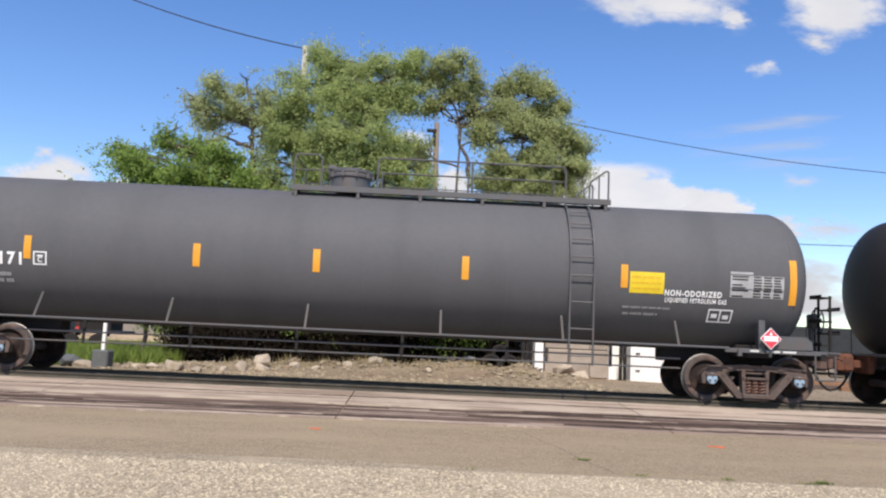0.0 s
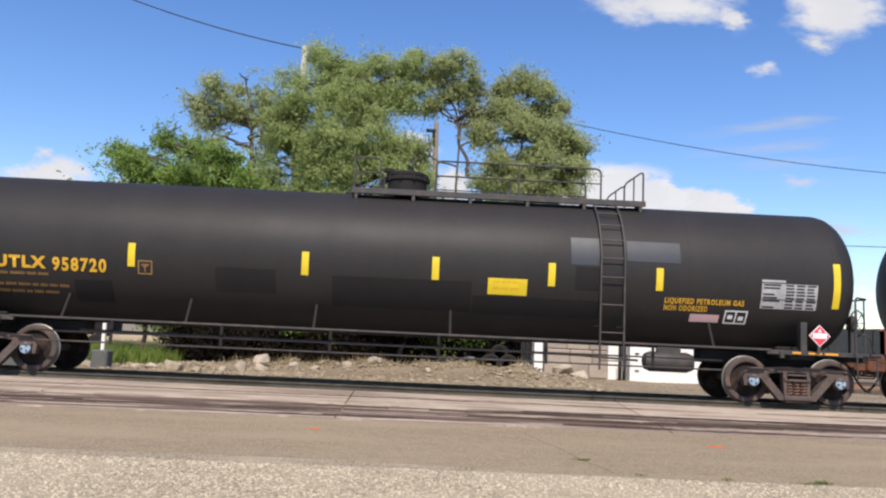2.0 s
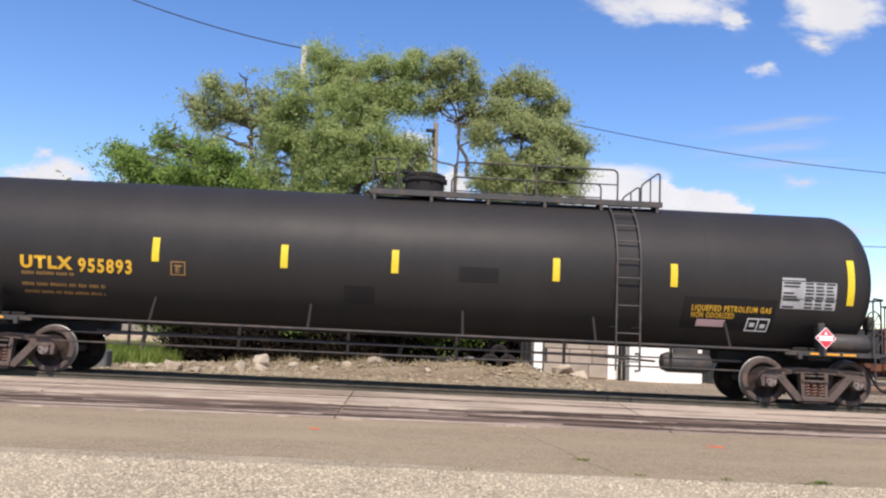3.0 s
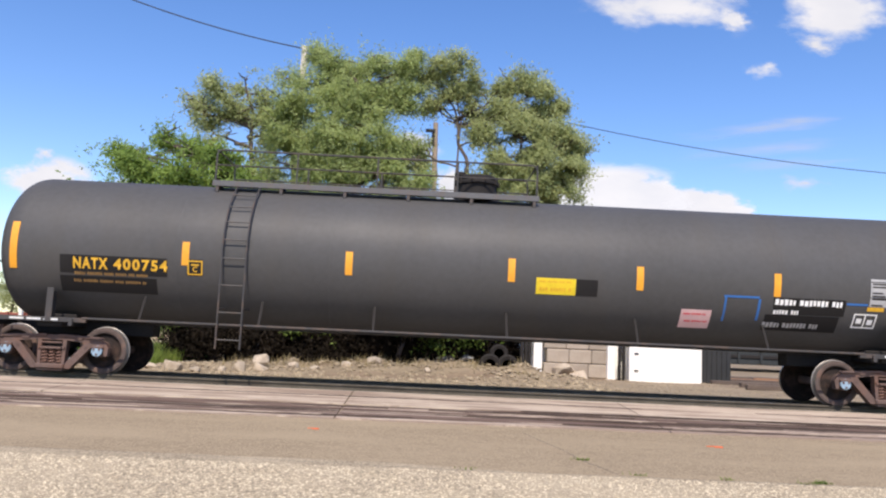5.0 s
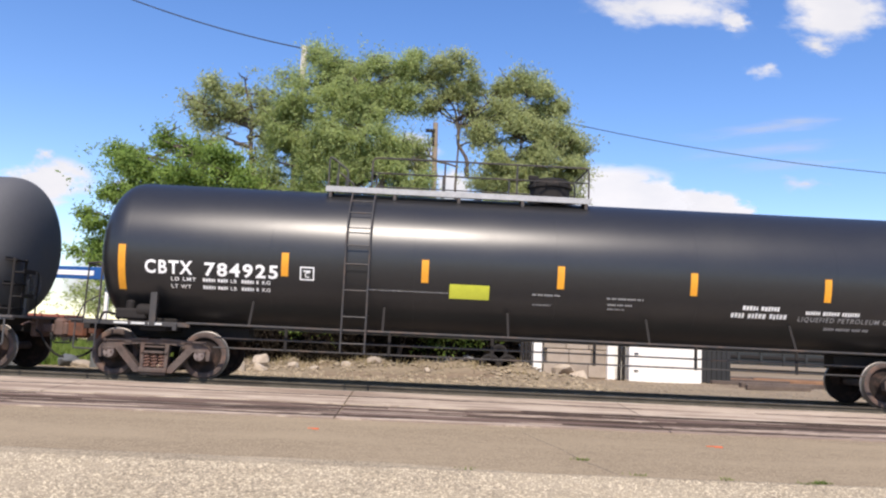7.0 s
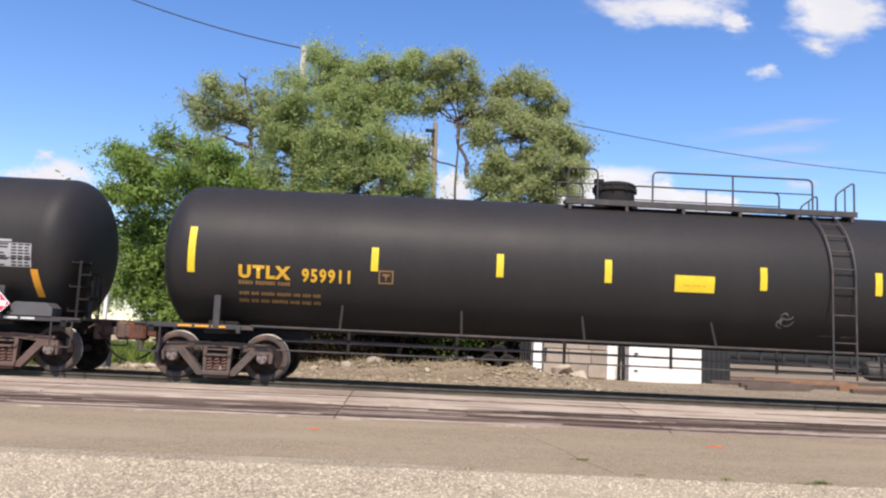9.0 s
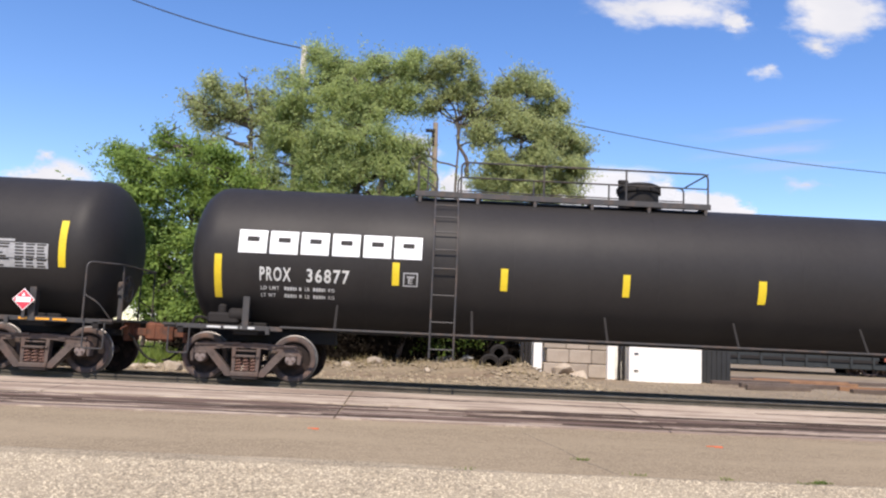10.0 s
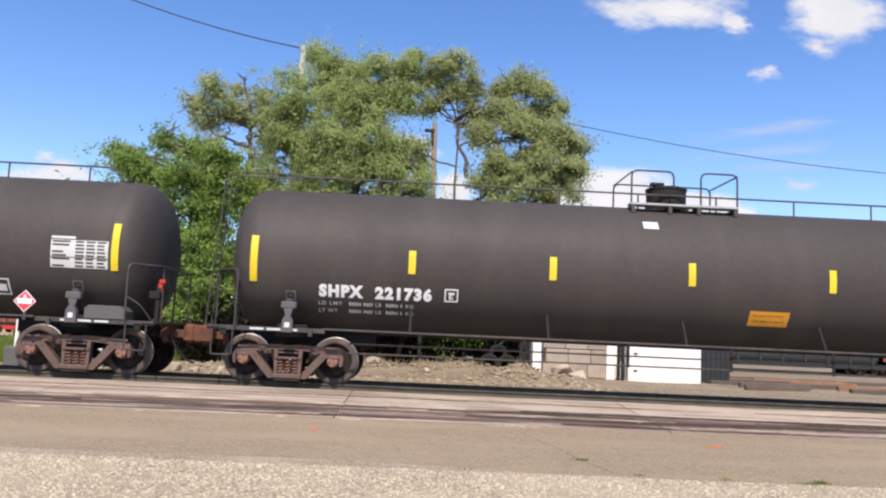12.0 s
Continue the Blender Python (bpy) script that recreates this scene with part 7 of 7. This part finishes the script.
bars(car, WHITE, [(3.78, 4.52, 1.85, 1.94), (3.57, 4.72, 1.69, 1.8), (5.07, 6.23, 1.81, 1.89)])
words(car, "LIQUEFIED PETROLEUM GAS", DULLWHITE, 4.94, 6.95, 1.66, 1.77, 0.01)
bars(car, DULLWHITE, [(5.53, 6.45, 1.52, 1.58)])
outline(car, WHITE, 7.17, 7.7, 1.58, 1.89, "C", True)
data_panel(car, 7.33, 8.43, 2.13, 2.66, DULLWHITE, BLACK)
placard(car, 7.92, 1.49)
top_works(car, -4.77, 0.8, 0.05, STEEL, DULLWHITE, -1, housing=SOOT)
ladder(car, -3.96, STEEL, 0.66)

car = tank_car(154.96, 172.18, DARK, RUST, CAPDARK, STEEL, "dark grey tank car with slanted amber strips and white panels", False, False, (-5.6, -2.8, 0.0, 2.8, 5.6), False, LIGHTGREY, "box", steps=True)
strips(car, AMBER, [(5.79, 1.58, 1.97), (9.26, 1.47, 2.0)], lean=-0.12)
sheet(car, "stencil_panel", LIGHTGREY, [(6.98, 8.04, 2.335, 2.485), (6.78, 8.04, 2.175, 2.325)], 0.006, "")
words(car, "NON ODORIZED", PATCH, 7.02, 8.0, 2.36, 2.46, 0.02)
words(car, "LIQUEFIED PETROLEUM GAS", PATCH, 6.82, 8.0, 2.2, 2.3, 0.02)
sheet(car, "white_panel", DULLWHITE, [(8.06, 8.45, 2.08, 2.58)], 0.006, "")
data_panel(car, 8.48, 9.15, 2.03, 2.49, DULLWHITE, DARK)
bars(car, DULLWHITE, [(5.96, 6.87, 1.8, 1.85), (5.93, 6.58, 1.64, 1.7)])
outline(car, WHITE, 7.35, 7.81, 1.56, 1.86, "C", True)
placard(car, 8.66, 1.31)
strips(car, AMBER, [(-5.0, 2.0, 2.5), (-2.0, 2.0, 2.5), (1.0, 2.0, 2.5)])
top_works(car, -0.65, 5.55, 0.95, STEEL, None, 1)
ladder(car, 5.0, STEEL)

car = tank_car(176.37, 192.67, DARK, GRIME, CAPDARK, STEEL, "dark grey tank car with yellow strips and orange lettering, blue stripe", True, True, (-5.72, -3.34, -0.91, 1.71, 5.5), True, AMBER, "", near_hoop=False)
strips(car, YELLOW, [(-8.7, 2.09, 2.99), (-5.11, 2.27, 2.74), (-2.63, 2.27, 2.73), (-0.47, 2.26, 2.72), (2.66, 2.25, 2.71), (5.0, 2.25, 2.71)])
strips(car, YELLOW, [(8.67, 2.06, 2.98)])
words(car, "UTLX", ORANGE, -7.77, -6.75, 2.02, 2.28, 0.05)
words(car, "959911", ORANGE, -6.53, -5.58, 1.99, 2.26, 0.035)
bars(car, DULLORANGE, [(-7.77, -6.74, 1.9, 1.98), (-7.76, -6.16, 1.7, 1.77), (-7.77, -6.16, 1.56, 1.63)])
outline(car, DULLORANGE, -5.02, -4.73, 2.03, 2.29, "T", False)
sheet(car, "warning_panel", YELLOW, [(0.87, 1.67, 2.15, 2.48)], 0.006, "")
bars(car, ORANGE, [(1.04, 1.5, 2.26, 2.3)])
scribble(car, 2.97, 3.38, 1.52, 1.87, 10, 0.03)
words(car, "LIQUEFIED PETROLEUM GAS", ORANGE, 5.32, 6.9, 1.86, 1.98, 0.035)
sheet(car, "paint_stripe", BLUE, [(5.31, 6.57, 1.72, 1.83)], 0.006, "")
words(car, "NON-ODORIZED", WHITE, 5.38, 6.52, 1.57, 1.69, 0.035)
outline(car, WHITE, 6.68, 7.11, 1.52, 1.77, "C", True)
data_panel(car, 7.28, 8.4, 2.02, 2.5, DULLWHITE, DARK)
placard(car, 8.05, 1.4)
top_works(car, -1.23, 5.0, 0.0, STEEL, None, 1, housing=SOOT)
ladder(car, 4.24, STEEL, 0.55)

car = tank_car(196.81, 213.11, DARK, GRIME, CAPDARK, STEEL, "dark tank car with large white block emblem and yellow strips", False, True, (-6.39, -3.7, -1.02, 1.6, 4.2), False, LIGHTGREY, "valves", near_hoop=False)
strips(car, YELLOW, [(-8.74, 1.63, 2.47), (-5.25, 2.01, 2.46), (-3.1, 2.0, 2.44), (-0.66, 1.99, 2.43), (2.07, 1.97, 2.43)])
strips(car, YELLOW, [(2.09, 1.99, 2.43), (5.03, 1.98, 2.44), (8.75, 1.58, 2.42)])
sheet(car, "emblem_block", WHITE, [(-8.36, -7.81, 2.52, 2.98), (-7.75, -7.2, 2.52, 2.98), (-7.14, -6.59, 2.53, 2.98), (-6.52, -5.98, 2.53, 2.98), (-5.91, -5.36, 2.53, 2.98), (-5.3, -4.75, 2.53, 2.98)], 0.006, "white block of the emblem")
sheet(car, "emblem_slot", DARK, [(-8.2, -7.96, 2.75, 2.85), (-7.59, -7.35, 2.75, 2.85), (-6.97, -6.74, 2.75, 2.85), (-6.36, -6.13, 2.75, 2.85), (-5.75, -5.51, 2.75, 2.85), (-5.13, -4.9, 2.75, 2.85)], 0.01, "")
words(car, "PROX", LIGHTGREY, -7.92, -7.31, 1.99, 2.26, 0.02)
words(car, "36877", LIGHTGREY, -7.0, -6.16, 1.99, 2.26, 0.02)
weights(car, LIGHTGREY, -7.9, -6.45, 1.82, 1.68)
outline(car, DULLWHITE, -5.1, -4.81, 2.0, 2.27, "E", False)
sheet(car, "sticker", PINK, [(5.74, 6.32, 1.67, 2.03)], 0.006, "")
bars(car, PLACARD, [(5.81, 6.26, 1.91, 1.95), (5.81, 6.27, 1.79, 1.83)])
words(car, "NON-ODORIZED", WHITE, 5.23, 6.39, 1.53, 1.63, 0.01)
bars(car, FAINT, [(4.77, 5.17, 1.64, 1.75), (6.98, 7.26, 1.53, 1.86)])
bars(car, DULLWHITE, [(6.69, 6.92, 2.04, 2.07)])
outline(car, WHITE, 6.67, 7.12, 1.59, 1.87, "C", True)
data_panel(car, 7.35, 8.45, 1.97, 2.46, DULLWHITE, DARK)
placard(car, 8.13, 1.39)
top_works(car, -4.95, 1.29, -0.03, STEEL, None, -1, housing=SOOT)
ladder(car, -4.29, STEEL, 0.62)

car = tank_car(217.3, 233.21, BROWNGREY, RUST, CAPRUST, STEEL, "dusty brown-grey tank car with white lettering and a long crown rail", True, True, (-5.59, -2.85, -0.07, 2.72, 5.5), True, LIGHTGREY, "box")
strips(car, YELLOW, [(-8.71, 2.03, 2.93), (-5.55, 2.24, 2.71), (-2.78, 2.24, 2.71), (0.01, 2.25, 2.71), (2.86, 2.23, 2.7)])
strips(car, YELLOW, [(5.67, 2.27, 2.71), (8.69, 2.04, 2.97)])
words(car, "SHPX", WHITE, -7.6, -6.73, 1.85, 2.11, 0.065)
words(car, "221768", WHITE, -6.51, -5.37, 1.86, 2.11, 0.065)
weights(car, LIGHTGREY, -7.6, -5.72, 1.69, 1.55)
outline(car, WHITE, -5.15, -4.87, 1.84, 2.1, "E", False)
scribble(car, -4.11, -3.16, 1.46, 2.03, 12)
sheet(car, "warning_panel", AMBER, [(1.06, 1.86, 1.58, 1.86)], 0.006, "")
bars(car, DULLORANGE, [(1.12, 1.77, 1.76, 1.8), (1.15, 1.8, 1.65, 1.7)])
sheet(car, "repaint_patch", PATCH, [(2.75, 3.9, 1.49, 1.7)], 0.006, "")
sheet(car, "white_tag", LIGHTGREY, [(-0.99, -0.63, 3.42, 3.55)], 0.006, "")
sheet(car, "repaint_patch", PATCH, [(2.82, 3.92, 1.53, 1.73)], 0.006, "")
words(car, "LIQUEFIED PETROLEUM GAS", WHITE, 4.27, 6.24, 1.82, 1.95, 0.035)
words(car, "NON-ODORIZED", WHITE, 4.51, 5.68, 1.54, 1.66, 0.035)
bars(car, WHITE, [(4.91, 5.55, 1.73, 1.8)])
outline(car, WHITE, 6.03, 6.61, 1.49, 1.8, "C", True)
data_panel(car, 7.45, 8.56, 2.06, 2.6, LIGHTGREY, BROWNGREY)
placard(car, 7.08, 1.37)
manway_works(car, -1.11, 1.26, -0.05, STEEL, DULLWHITE)
long_rail(car, 7.95, STEEL)
part("brake_lever", Shape().box((9.44, -0.92, 1.80), (0.09, 0.08, 0.28), Matrix.Rotation(0.1, 3, "Y"), cut=0.03).box((9.48, -0.95, 1.90), (0.12, 0.05, 0.08), cut=0.02).mesh("brake_lever", CARRED), car, "red brake lever")
part("lever_post", Shape().box((9.42, -0.95, 1.42), (0.08, 0.08, 0.7)).box((9.36, -0.98, 1.62), (0.22, 0.1, 0.16), cut=0.02).mesh("lever_post", SOOT), car)
for x in (-7.95, 7.95):
    bracket(car, x, GREYSTEEL)

car = tank_car(237.38, 253.38, BROWNGREY, RUST, CAPRUST, STEEL, "dusty brown-grey tank car with white lettering and a long crown rail", True, True, (-5.6, -2.87, -0.12, 2.68, 5.5), False, LIGHTGREY, "box")
strips(car, YELLOW, [(-8.73, 1.97, 2.87), (-5.62, 2.25, 2.71), (-2.82, 2.26, 2.72), (-0.03, 2.27, 2.73), (2.82, 2.26, 2.72)])
words(car, "SHPX", WHITE, -7.44, -6.56, 1.73, 1.98, 0.065)
words(car, "221736", WHITE, -6.33, -5.2, 1.72, 1.98, 0.065)
weights(car, LIGHTGREY, -7.45, -5.56, 1.58, 1.44)
outline(car, WHITE, -4.95, -4.68, 1.74, 1.99, "E", False)
sheet(car, "warning_panel", AMBER, [(1.21, 2.02, 1.55, 1.84)], 0.006, "")
bars(car, DULLORANGE, [(1.28, 1.92, 1.74, 1.77), (1.31, 1.96, 1.62, 1.66)])
sheet(car, "white_tag", LIGHTGREY, [(-0.93, -0.62, 3.43, 3.59)], 0.006, "")
manway_works(car, -1.1, 1.2, -0.1, STEEL, DULLWHITE)
long_rail(car, 8.0, STEEL)
for x in (-8.0, 8.0):
    bracket(car, x, GREYSTEEL)


# ---- what moves ----
SPEED = 20.007
# metres by which the train is ahead of or behind an even pace
PACE = [(0, 0.017), (0.5, 0.348), (1, -0.076), (1.5, 0.284), (2, -0.157), (2.5, 0.181), (3, -0.282), (3.2, -0.314), (3.5, 0.05), (4, -0.2), (4.5, 0.0), (4.8, -0.112), (5, -0.126), (5.3, 0.193), (5.5, 0.26), (6, -0.135), (6.5, 0.263), (7, -0.162), (7.2, -0.181), (7.5, 0.15), (8, -0.2), (8.5, 0.1), (8.8, -0.299), (9, -0.296), (9.5, 0.124), (10, -0.169), (10.5, 0.22), (11, -0.092), (11.5, 0.388), (12, 0.125)]


def motions():
    for o, x, z, y, tilt in clouds:
        walk(o, [(0, pose(x - 4, y, z + 5, 90, -tilt, 0)), (12, pose(x + 4, y, z - 5, 90, -tilt, 0))])
    for c in cars:
        walk(c, [(t, pose(c["middle"] - SPEED * t + d, 0, 0)) for t, d in PACE])
    step = math.degrees(SPEED / FPS / WHEEL_R)
    for w, x in wheelsets:
        walk(w, [(k / FPS, pose(x, 0, WHEEL_R, 0, -step * k, 0)) for k in range(361)])


motions()
